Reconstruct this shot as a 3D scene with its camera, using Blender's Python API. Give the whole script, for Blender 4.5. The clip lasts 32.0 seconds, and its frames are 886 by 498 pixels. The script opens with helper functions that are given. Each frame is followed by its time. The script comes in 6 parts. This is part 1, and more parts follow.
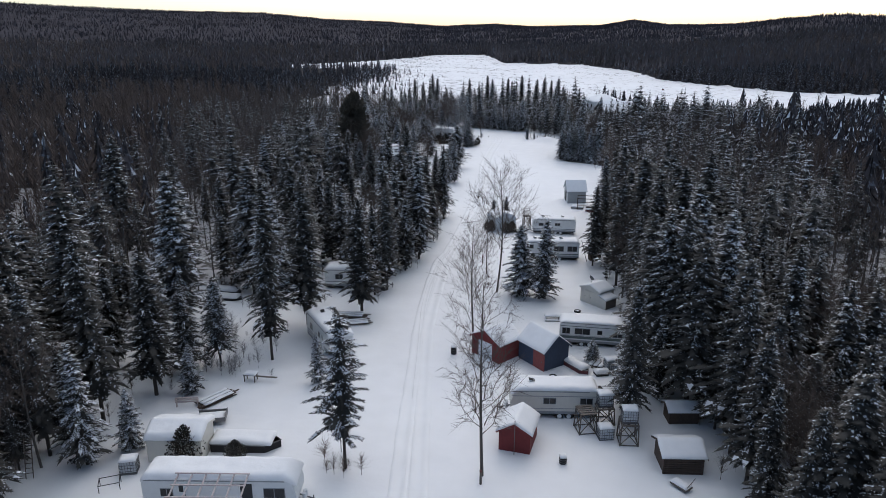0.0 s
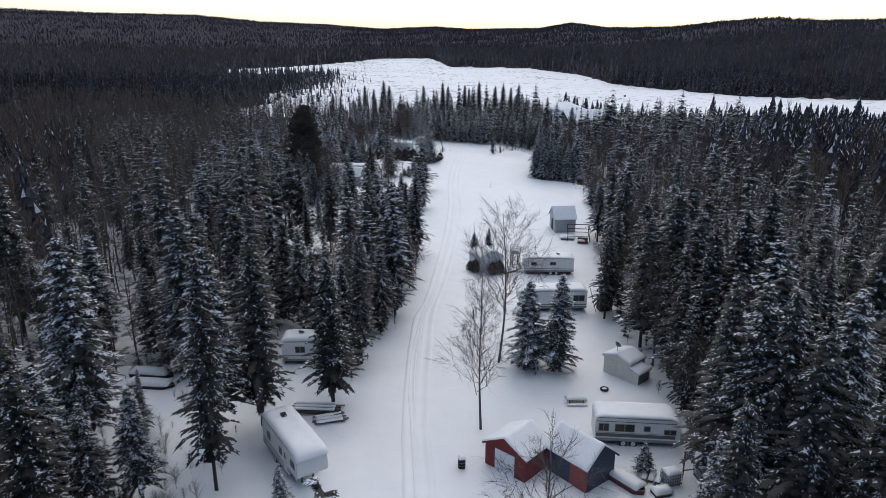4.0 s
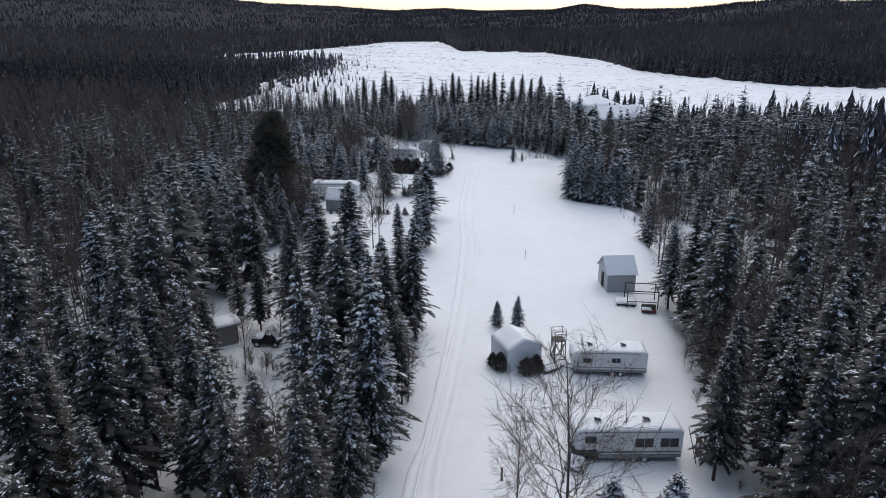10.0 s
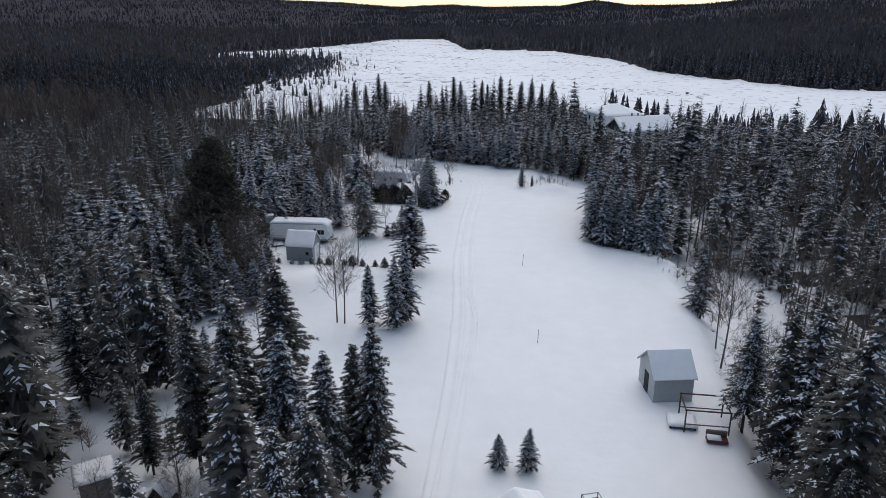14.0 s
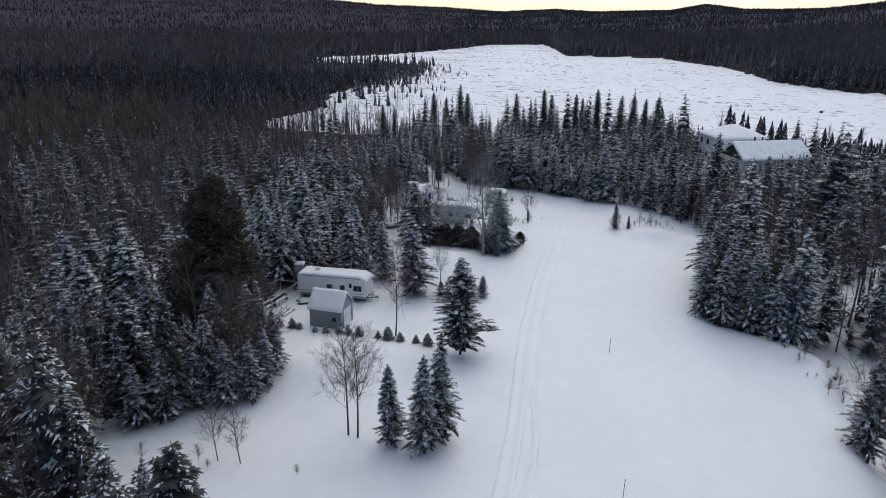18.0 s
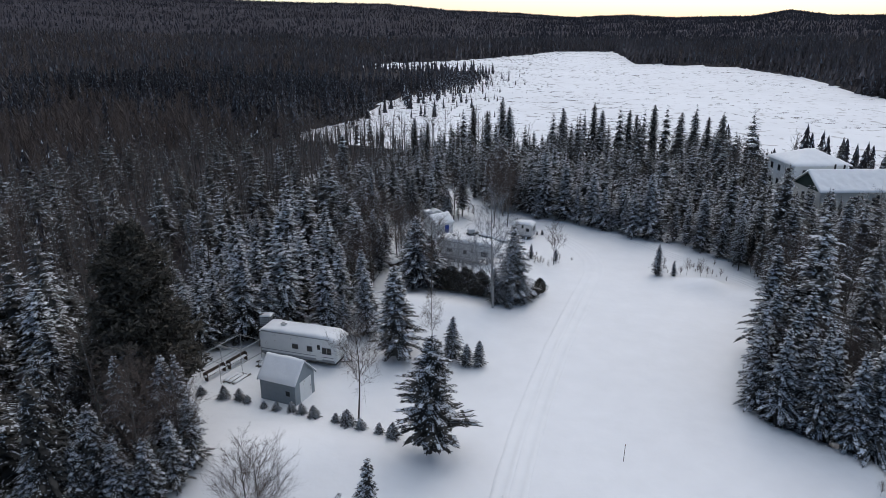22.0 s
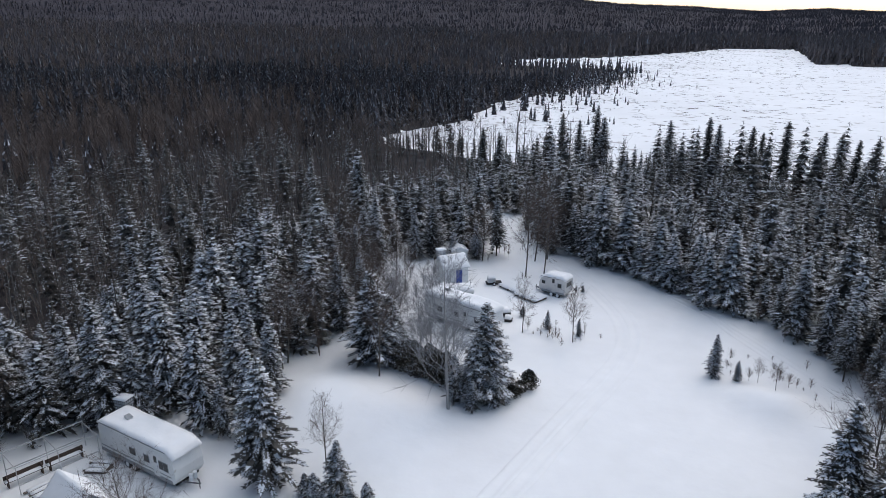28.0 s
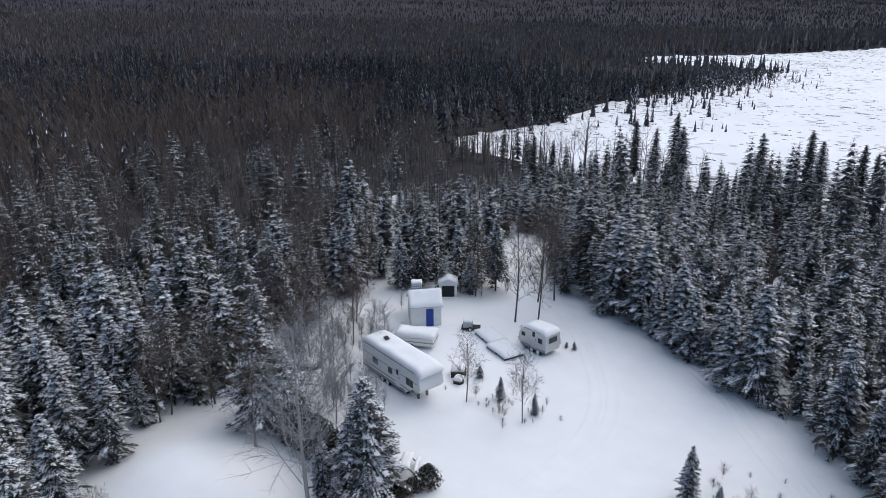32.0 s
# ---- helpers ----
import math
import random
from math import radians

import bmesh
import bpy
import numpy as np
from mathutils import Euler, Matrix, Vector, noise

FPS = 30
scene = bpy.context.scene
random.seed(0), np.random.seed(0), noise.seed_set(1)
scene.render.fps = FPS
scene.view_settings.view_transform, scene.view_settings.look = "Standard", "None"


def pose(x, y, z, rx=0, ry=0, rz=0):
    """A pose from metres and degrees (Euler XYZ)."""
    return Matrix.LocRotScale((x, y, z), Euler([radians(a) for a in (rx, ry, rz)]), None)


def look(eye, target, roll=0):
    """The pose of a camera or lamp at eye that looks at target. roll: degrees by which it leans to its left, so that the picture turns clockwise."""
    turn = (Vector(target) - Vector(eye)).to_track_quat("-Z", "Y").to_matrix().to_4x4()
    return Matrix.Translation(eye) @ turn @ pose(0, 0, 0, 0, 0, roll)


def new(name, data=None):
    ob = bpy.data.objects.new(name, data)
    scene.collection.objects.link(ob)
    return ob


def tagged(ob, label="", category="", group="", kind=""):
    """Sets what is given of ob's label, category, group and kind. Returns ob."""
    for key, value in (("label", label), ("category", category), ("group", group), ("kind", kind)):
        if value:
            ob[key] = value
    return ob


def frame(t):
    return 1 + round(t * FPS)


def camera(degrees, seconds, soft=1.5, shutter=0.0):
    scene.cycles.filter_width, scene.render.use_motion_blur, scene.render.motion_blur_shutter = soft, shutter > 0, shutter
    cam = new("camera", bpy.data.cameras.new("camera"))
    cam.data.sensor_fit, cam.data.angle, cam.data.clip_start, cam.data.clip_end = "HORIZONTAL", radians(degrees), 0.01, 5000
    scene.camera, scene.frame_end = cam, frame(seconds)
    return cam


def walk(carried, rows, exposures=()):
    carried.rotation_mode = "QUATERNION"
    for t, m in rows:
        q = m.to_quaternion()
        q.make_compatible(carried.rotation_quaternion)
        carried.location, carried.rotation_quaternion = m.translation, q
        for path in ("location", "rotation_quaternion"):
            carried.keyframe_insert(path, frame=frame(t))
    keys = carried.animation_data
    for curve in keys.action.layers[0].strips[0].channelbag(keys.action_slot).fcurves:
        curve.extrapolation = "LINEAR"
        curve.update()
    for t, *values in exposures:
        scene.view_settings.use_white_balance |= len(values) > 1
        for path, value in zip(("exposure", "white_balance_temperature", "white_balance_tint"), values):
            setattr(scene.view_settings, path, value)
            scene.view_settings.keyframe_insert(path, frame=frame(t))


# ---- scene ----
cam = camera(64.4, 32.0, soft=0.7)
METRES, EYE, TILT, LEAN, TURN = 170.0, 31.5, -17.46, 0.0, 0.0
ROWS = [
    (0.0, 0.0, 0.0, 0.0, 0.0, 0.0, -0.0),
    (0.5, -0.0042, 0.0129, 0.0043, -1.02, 0.04, 0.33),
    (1.0, -0.008, 0.0259, 0.0086, -1.7, 0.14, 0.54),
    (1.5, -0.0114, 0.0386, 0.0128, -2.62, 0.24, 0.86),
    (2.0, -0.0149, 0.0511, 0.0171, -3.58, 0.3, 1.18),
    (2.5, -0.0182, 0.0639, 0.0214, -4.76, 0.25, 1.56),
    (3.0, -0.0211, 0.0771, 0.0257, -4.68, 0.17, 1.52),
    (3.5, -0.0234, 0.0908, 0.0305, -4.6, 0.16, 1.45),
    (5.5, -0.0262, 0.1495, 0.0512, -4.27, -0.03, 1.3),
    (6.0, -0.0254, 0.1644, 0.0559, -4.2, -0.1, 1.26),
    (6.5, -0.0241, 0.1792, 0.0605, -4.13, -0.14, 1.27),
    (7.0, -0.0227, 0.1939, 0.0654, -4.06, -0.16, 1.26),
    (7.5, -0.0212, 0.2089, 0.0702, -4.03, -0.25, 1.25),
    (8.0, -0.0191, 0.224, 0.075, -3.96, -0.38, 1.27),
    (8.5, -0.0169, 0.2398, 0.0799, -3.92, -0.57, 1.25),
    (9.0, -0.0145, 0.256, 0.0844, -3.88, -0.76, 1.26),
    (9.5, -0.012, 0.2729, 0.089, -3.83, -0.99, 1.25),
    (10.0, -0.0094, 0.2901, 0.0939, -3.77, -1.19, 1.24),
    (10.5, -0.0067, 0.3077, 0.0993, -3.72, -1.35, 1.23),
    (11.0, -0.0037, 0.3255, 0.1049, -3.64, -1.43, 1.23),
    (11.5, -0.0007, 0.3433, 0.1105, -3.55, -1.39, 1.22),
    (12.0, 0.0021, 0.3606, 0.1161, -3.47, -1.32, 1.17),
    (12.5, 0.0049, 0.3778, 0.1218, -3.39, -1.29, 1.14),
    (13.0, 0.0077, 0.3951, 0.1276, -3.33, -1.36, 1.12),
    (13.5, 0.0107, 0.4125, 0.1332, -3.26, -1.41, 1.1),
    (14.0, 0.0137, 0.4299, 0.1388, -3.19, -1.44, 1.07),
    (14.5, 0.0164, 0.4473, 0.1441, -2.81, -1.45, 0.92),
    (15.0, 0.019, 0.4645, 0.1494, -0.87, -1.43, 0.33),
    (15.5, 0.0218, 0.4813, 0.1544, 0.68, -1.43, -0.16),
    (17.5, 0.0345, 0.5372, 0.1722, 3.85, -1.14, -1.05),
    (18.0, 0.038, 0.5505, 0.1767, 4.46, -1.12, -1.25),
    (18.5, 0.0414, 0.563, 0.1808, 5.06, -1.13, -1.46),
    (19.0, 0.0453, 0.5746, 0.185, 5.67, -1.11, -1.65),
    (19.5, 0.0492, 0.5861, 0.1889, 6.37, -1.03, -1.89),
    (20.0, 0.053, 0.5973, 0.1926, 7.18, -0.95, -2.14),
    (20.5, 0.0568, 0.6082, 0.1963, 7.8, -0.91, -2.32),
    (21.0, 0.0611, 0.6186, 0.1997, 8.4, -0.88, -2.54),
    (21.5, 0.0663, 0.6288, 0.203, 9.1, -0.88, -2.76),
    (22.0, 0.0723, 0.639, 0.2061, 9.82, -0.91, -2.99),
    (22.5, 0.0789, 0.6495, 0.2091, 10.62, -0.9, -3.29),
    (23.0, 0.0859, 0.6598, 0.2123, 11.6, -0.93, -3.65),
    (23.5, 0.0927, 0.6709, 0.2159, 12.86, -0.98, -4.09),
    (24.0, 0.0992, 0.6826, 0.2197, 14.04, -1.04, -4.48),
    (24.5, 0.1054, 0.695, 0.2238, 15.03, -1.1, -4.79),
    (25.0, 0.1115, 0.7079, 0.2277, 15.94, -1.2, -5.06),
    (25.5, 0.1173, 0.7212, 0.2315, 17.01, -1.4, -5.36),
    (27.5, 0.1395, 0.7783, 0.2478, 21.76, -2.29, -6.63),
    (28.0, 0.1455, 0.7932, 0.2524, 22.73, -2.47, -6.91),
    (28.5, 0.1517, 0.8081, 0.2572, 23.92, -2.67, -7.24),
    (29.0, 0.158, 0.8233, 0.2622, 25.31, -2.89, -7.65),
    (29.5, 0.1645, 0.8383, 0.2672, 26.76, -3.07, -8.04),
    (30.0, 0.1709, 0.8535, 0.2719, 28.15, -3.29, -8.41),
    (30.5, 0.1778, 0.8686, 0.2761, 29.57, -3.57, -8.74),
    (31.0, 0.1847, 0.8836, 0.28, 30.92, -3.84, -9.06),
    (31.5, 0.1918, 0.8988, 0.2836, 32.39, -4.15, -9.4),
    (32.0, 0.1981, 0.9141, 0.287, 34.37, -4.58, -9.88),
]
walk(cam, [(t, pose(0, 0, EYE, TILT, LEAN, TURN) @ pose(METRES * x, METRES * y, METRES * z, 90 + pitch, roll, yaw)) for t, x, y, z, yaw, pitch, roll in ROWS], [(0.0, 0.25), (10.0, 0.28), (14.0, 0.14), (20.0, 0.11), (27.0, 0.36), (32.0, 0.5)])

# ---- world and light ----
world = bpy.data.worlds.new("sky")
scene.world = world
world.use_nodes = True
wn = world.node_tree
sky = wn.nodes.new("ShaderNodeTexSky")
sky.sky_type, sky.sun_disc = "NISHITA", False
sky.sun_elevation, sky.sun_rotation = radians(45), radians(14)
sky.air_density, sky.dust_density, sky.ozone_density = 0.8, 1.4, 0.9
wn.links.new(sky.outputs[0], wn.nodes["Background"].inputs[0])
wn.nodes["Background"].inputs[1].default_value = 0.15
sun = new("sun", bpy.data.lights.new("sun", "SUN"))
sun.data.energy, sun.data.angle, sun.data.color = 1.15, radians(120), (0.97, 0.97, 0.87)
sun.matrix_world = look((24, 90, 150), (0, 0, 0))


# ---- materials ----
def material(name, rgb, rough=0.7, metal=0.0, vary=0.15, scale=6.0, bump=0.0, bump_scale=30.0, fleck=None, fleck_at=0.6, fleck_scale=3.0, each=0.0, ior=1.45, coords="Object"):
    """A surface: base colour varied at two scales, fine relief, and flecks of a second colour (stains, worn snow, lichen)."""
    m = bpy.data.materials.new(name)
    m.use_nodes = True
    t = m.node_tree
    n, l = t.nodes, t.links
    b = n["Principled BSDF"]
    b.inputs["Roughness"].default_value, b.inputs["Metallic"].default_value, b.inputs["IOR"].default_value = rough, metal, ior
    tc = n.new("ShaderNodeTexCoord")
    big, fine = n.new("ShaderNodeTexNoise"), n.new("ShaderNodeTexNoise")
    big.inputs["Scale"].default_value, fine.inputs["Scale"].default_value = scale * 0.17, scale
    for k in (big, fine):
        k.inputs["Detail"].default_value = 3
        l.new(tc.outputs[coords], k.inputs["Vector"])
    add = n.new("ShaderNodeMath")
    l.new(big.outputs[0], add.inputs[0]), l.new(fine.outputs[0], add.inputs[1])
    rng = n.new("ShaderNodeMapRange")
    l.new(add.outputs[0], rng.inputs[0])
    rng.inputs[1].default_value, rng.inputs[2].default_value = 0.6, 1.4
    rng.inputs[3].default_value, rng.inputs[4].default_value = 1 - vary, 1 + vary
    last = rng.outputs[0]
    if each:
        info, r2, mul = n.new("ShaderNodeObjectInfo"), n.new("ShaderNodeMapRange"), n.new("ShaderNodeMath")
        r2.inputs[3].default_value, r2.inputs[4].default_value, mul.operation = 1 - each, 1 + each, "MULTIPLY"
        l.new(info.outputs["Random"], r2.inputs[0]), l.new(r2.outputs[0], mul.inputs[0]), l.new(last, mul.inputs[1])
        last = mul.outputs[0]
    mix = n.new("ShaderNodeVectorMath")
    mix.operation = "SCALE"
    mix.inputs[0].default_value = rgb
    l.new(last, mix.inputs["Scale"])
    out = mix.outputs[0]
    if fleck:
        f, r3, mx = n.new("ShaderNodeTexNoise"), n.new("ShaderNodeMapRange"), n.new("ShaderNodeMix")
        f.inputs["Scale"].default_value, f.inputs["Detail"].default_value = fleck_scale, 4
        l.new(tc.outputs[coords], f.inputs["Vector"]), l.new(f.outputs[0], r3.inputs[0])
        r3.inputs[1].default_value, r3.inputs[2].default_value = fleck_at - 0.03, fleck_at + 0.03
        mx.data_type = "RGBA"
        mx.inputs[7].default_value = (*fleck, 1)
        l.new(r3.outputs[0], mx.inputs[0]), l.new(out, mx.inputs[6])
        out = mx.outputs[2]
    l.new(out, b.inputs["Base Color"])
    if bump:
        bn, bp = n.new("ShaderNodeTexNoise"), n.new("ShaderNodeBump")
        bn.inputs["Scale"].default_value, bn.inputs["Detail"].default_value = bump_scale, 4
        bp.inputs["Strength"].default_value, bp.inputs["Distance"].default_value = bump, 0.05
        l.new(tc.outputs[coords], bn.inputs["Vector"]), l.new(bn.outputs[0], bp.inputs["Height"]), l.new(bp.outputs[0], b.inputs["Normal"])
    return m


SNOW = material("snow", (0.79, 0.79, 0.79), 0.65, vary=0.04, scale=0.5, bump=0.6, bump_scale=0.9)
SNOW_FINE = material("settled_snow", (0.79, 0.79, 0.79), 0.65, vary=0.04, scale=1.5, bump=0.3, bump_scale=4)
BOUGH_SNOW = material("bough_snow", (0.70, 0.72, 0.75), 0.7, vary=0.3, scale=3)
LAKE = material("lake_snow", (0.76, 0.76, 0.77), 0.75, vary=0.07, scale=0.08, bump=0.3, bump_scale=0.4, fleck=(0.45, 0.43, 0.42), fleck_at=0.63, fleck_scale=0.25)
NEEDLE = material("spruce_needles", (0.057, 0.053, 0.047), 0.75, vary=0.5, scale=2.0, each=0.4)
PINE = material("pine_needles", (0.085, 0.074, 0.058), 0.8, vary=0.4, scale=2.0)
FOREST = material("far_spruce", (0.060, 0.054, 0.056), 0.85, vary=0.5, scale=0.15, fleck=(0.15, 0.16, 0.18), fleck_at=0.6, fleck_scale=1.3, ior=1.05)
BRUSH = material("bare_twigs", (0.125, 0.100, 0.088), 0.85, vary=0.35, scale=0.8, ior=1.05)
PALE_BARK = material("pale_birch_bark", (0.30, 0.29, 0.28), 0.85, vary=0.35, scale=5, fleck=(0.08, 0.075, 0.07), fleck_at=0.62, fleck_scale=6)
FROST_TWIG = material("frosted_twigs", (0.27, 0.265, 0.27), 0.85, vary=0.3, scale=1.5)
BARK = material("grey_bark", (0.10, 0.09, 0.08), 0.85, vary=0.4, scale=5, fleck=(0.3, 0.3, 0.31), fleck_at=0.62, fleck_scale=3)
DARK_BARK = material("spruce_bark", (0.05, 0.042, 0.036), 0.9, vary=0.3, scale=8)
CEDAR = material("cedar_leaf", (0.042, 0.036, 0.026), 0.8, vary=0.45, scale=6)


FROST = material("thin_frost", (0.14, 0.147, 0.16), 0.8, vary=0.3, scale=0.5)
# air haze over the distant spruces is put into this paler base colour
HAZED_WOODS = material("haze_paled_woods", (0.112, 0.098, 0.098), 0.9, vary=0.4, scale=0.06, ior=1.05)
# darker than the belt before it: trees' shade on each other is in the colour
SHADED_HILL_WOODS = material("shade_darkened_hill_woods", (0.066, 0.060, 0.066), 0.9, vary=0.4, scale=0.05, ior=1.05)
# near-black base: the canopy's shade on snow and brush is put into the colour
SHADED_FLOOR = material("brushy_floor_in_canopy_shade", (0.052, 0.047, 0.048), 0.9, vary=0.4, scale=0.3, fleck=(0.072, 0.072, 0.077), fleck_at=0.6, fleck_scale=0.3, bump=0.4, bump_scale=0.6, ior=1.05)


# snowy hill ground coloured dark in place of the shaded canopy over it
HILL_CANOPY_SHADE = material("hillside_as_shaded_canopy", (0.052, 0.047, 0.053), 0.9, vary=0.4, scale=0.05, ior=1.05)
# snow greyed in its base colour for shade under trees; flecks are brush litter
SHADED_LITTER = material("shade_greyed_snow_with_litter", (0.42, 0.42, 0.43), 0.85, vary=0.3, scale=0.8, fleck=(0.12, 0.11, 0.105), fleck_at=0.56, fleck_scale=0.9, bump=0.5, bump_scale=1.2)


# ---- building kit ----
class Geo:
    """Collects vertices and faces of one mesh."""

    def __init__(self):
        self.v, self.f, self.smooth = [], [], False

    def add(self, verts, faces, m=None):
        k = len(self.v)
        self.v += [tuple(m @ Vector(p)) for p in verts] if m else [tuple(p) for p in verts]
        self.f += [tuple(i + k for i in f) for f in faces]
        return self

    def box(self, x0, x1, y0, y1, z0, z1, c=0.0, m=None):
        """A box; c chamfers its edges."""
        if c <= 0:
            vs = [(x, y, z) for x in (x0, x1) for y in (y0, y1) for z in (z0, z1)]
            return self.add(vs, [(0, 1, 3, 2), (4, 6, 7, 5), (0, 4, 5, 1), (2, 3, 7, 6), (0, 2, 6, 4), (1, 5, 7, 3)], m)
        bm = bmesh.new()
        bmesh.ops.create_cube(bm, size=1)
        for v in bm.verts:
            v.co = ((x0 + x1) / 2 + v.co.x * (x1 - x0), (y0 + y1) / 2 + v.co.y * (y1 - y0), (z0 + z1) / 2 + v.co.z * (z1 - z0))
        bmesh.ops.bevel(bm, geom=bm.edges[:], offset=c, segments=1, affect="EDGES")
        bm.verts.index_update()
        self.add([v.co.copy() for v in bm.verts], [[v.index for v in f.verts] for f in bm.faces], m)
        bm.free()
        return self

    def prism(self, pts, a, b, axis="x", m=None):
        """A closed outline drawn in the other two axes (in xyz order), from a to b along axis."""
        n = len(pts)
        def at(p, s):
            return {"x": (s, p[0], p[1]), "y": (p[0], s, p[1]), "z": (p[0], p[1], s)}[axis]
        vs = [at(p, a) for p in pts] + [at(p, b) for p in pts]
        fs = [tuple(range(n)), tuple(reversed(range(n, 2 * n)))] + [(i, i + n, (i + 1) % n + n, (i + 1) % n) for i in range(n)]
        return self.add(vs, fs, m)

    def tube(self, p, q, r, r2=None, n=6, m=None, caps=True):
        p, q = Vector(p), Vector(q)
        r2 = r if r2 is None else r2
        d = (q - p).normalized()
        s = d.orthogonal().normalized()
        u = d.cross(s)
        ring = [(math.cos(2 * math.pi * i / n), math.sin(2 * math.pi * i / n)) for i in range(n)]
        vs = [p + r * (c * s + k * u) for c, k in ring] + [q + r2 * (c * s + k * u) for c, k in ring]
        fs = [(i, (i + 1) % n, (i + 1) % n + n, i + n) for i in range(n)]
        if caps:
            fs += [tuple(reversed(range(n))), tuple(range(n, 2 * n))]
        return self.add(vs, fs, m)

    def drift(self, x0, x1, y0, y1, base, thick, seed=0, soft=0.14, m=None, step=0.3):
        """A lying layer of snow with rounded, uneven edges; base(x, y) is what it lies on."""
        nx, ny = max(3, int((x1 - x0) / step)), max(3, int((y1 - y0) / step))
        top, under = [], []
        for j in range(ny + 1):
            for i in range(nx + 1):
                x, y = x0 + (x1 - x0) * i / nx, y0 + (y1 - y0) * j / ny
                e = min(x - x0, x1 - x, y - y0, y1 - y)
                k = math.sqrt(max(0.0, min(1.0, e / soft + 0.3)))
                w = noise.noise((x * 0.8 + seed * 7.1, y * 0.8, seed)) * 0.28 + noise.noise((x * 2.3, y * 2.3, seed + 5)) * 0.1
                jx, jy = (noise.noise((x, y, seed + 9)) * 0.05, noise.noise((y, x, seed + 19)) * 0.05)
                top.append((x + jx, y + jy, base(x, y) + thick * k * (1 + w)))
                under.append((x + jx, y + jy, base(x, y) + 0.004))
        n = nx + 1
        fs = [(j * n + i, j * n + i + 1, (j + 1) * n + i + 1, (j + 1) * n + i) for j in range(ny) for i in range(nx)]
        off = len(top)
        rim = [i for i in range(n)] + [j * n + nx for j in range(1, ny + 1)] + [ny * n + i for i in range(nx - 1, -1, -1)] + [j * n for j in range(ny - 1, 0, -1)]
        fs += [(rim[k - 1], rim[k - 1] + off, rim[k] + off, rim[k]) for k in range(len(rim))]
        self.smooth = True
        return self.add(top + under, fs, m)


def mesh_of(name, geo, mat):
    me = bpy.data.meshes.new(name)
    me.from_pydata(geo.v, [], geo.f)
    bm = bmesh.new()
    bm.from_mesh(me)
    bmesh.ops.recalc_face_normals(bm, faces=bm.faces[:])
    bm.to_mesh(me)
    bm.free()
    if geo.smooth:
        me.shade_smooth()
    me.materials.append(mat)
    return me


def part(name, geo, mat, parent, label=""):
    ob = new(name, mesh_of(name, geo, mat) if isinstance(geo, Geo) else geo)
    ob.parent = parent
    return tagged(ob, label)


def thing(name, x, y, turn=0, label="", category="", group="", lift=0.0):
    ob = new(name)
    ob.empty_display_size = 0.3
    ob.matrix_world = pose(x, y, ground(x, y) + lift, 0, 0, turn)
    return tagged(ob, label, category, group)


def raw_mesh(name, verts, tris, mats, which=None, smooth=False):
    """A mesh straight from arrays of vertices and triangles."""
    me = bpy.data.meshes.new(name)
    nv, nt = len(verts), len(tris)
    me.vertices.add(nv)
    me.vertices.foreach_set("co", np.asarray(verts, np.float32).ravel())
    me.loops.add(nt * 3)
    me.loops.foreach_set("vertex_index", np.asarray(tris, np.int32).ravel())
    me.polygons.add(nt)
    me.polygons.foreach_set("loop_start", np.arange(0, nt * 3, 3, dtype=np.int32))
    me.polygons.foreach_set("loop_total", np.full(nt, 3, np.int32))
    for m in mats:
        me.materials.append(m)
    if which is not None:
        me.polygons.foreach_set("material_index", np.asarray(which, np.int32))
    me.polygons.foreach_set("use_smooth", np.full(nt, smooth, bool))
    me.update(calc_edges=True)
    return me


# ---- lie of the land ----
def smooth_step(a, b, v):
    k = np.clip((v - a) / (b - a), 0, 1)
    return k * k * (3 - 2 * k)


AZ = np.radians([-100, -75, -55, -42, -32, -27, -22, -14, -9, -4, 0, 4, 7, 12, 14.5, 17, 19, 22, 25, 29, 32, 60])
RISE = np.radians([2.6, 2.7, 2.5, 2.2, 1.75, 1.5, 1.35, 1.2, 0.75, 0.55, 0.25, 0.38, 0.24, 0.3, 0.75, 0.42, 0.38, 0.5, 0.85, 1.1, 1.0, 1.0])
FOOT = np.array([450, 450, 500, 550, 600, 650, 700, 800, 900, 950, 1000, 1000, 900, 800, 700, 650, 600, 550, 520, 480, 460, 450.0])
CREST = np.array([2300, 2300, 2400, 2500, 2600, 2600, 2600, 2700, 2800, 2900, 2900, 2900, 2900, 2700, 2500, 2200, 2000, 1800, 1700, 1600, 1600, 1600.0])
LAKE_Z = 0.25
SHORE = [(-70, 303), (-58, 345), (-63, 395), (-55, 430), (-54, 480), (-44, 540), (-40, 568), (-80, 572), (-140, 590), (-135, 640), (-82, 690), (-30, 800), (-8, 872), (50, 868),
         (54, 800), (57, 670), (122, 642), (142, 545), (138, 455), (150, 415), (176, 366), (214, 344), (330, 318), (330, 200), (190, 240), (110, 262), (70, 280), (20, 286), (-30, 290)]
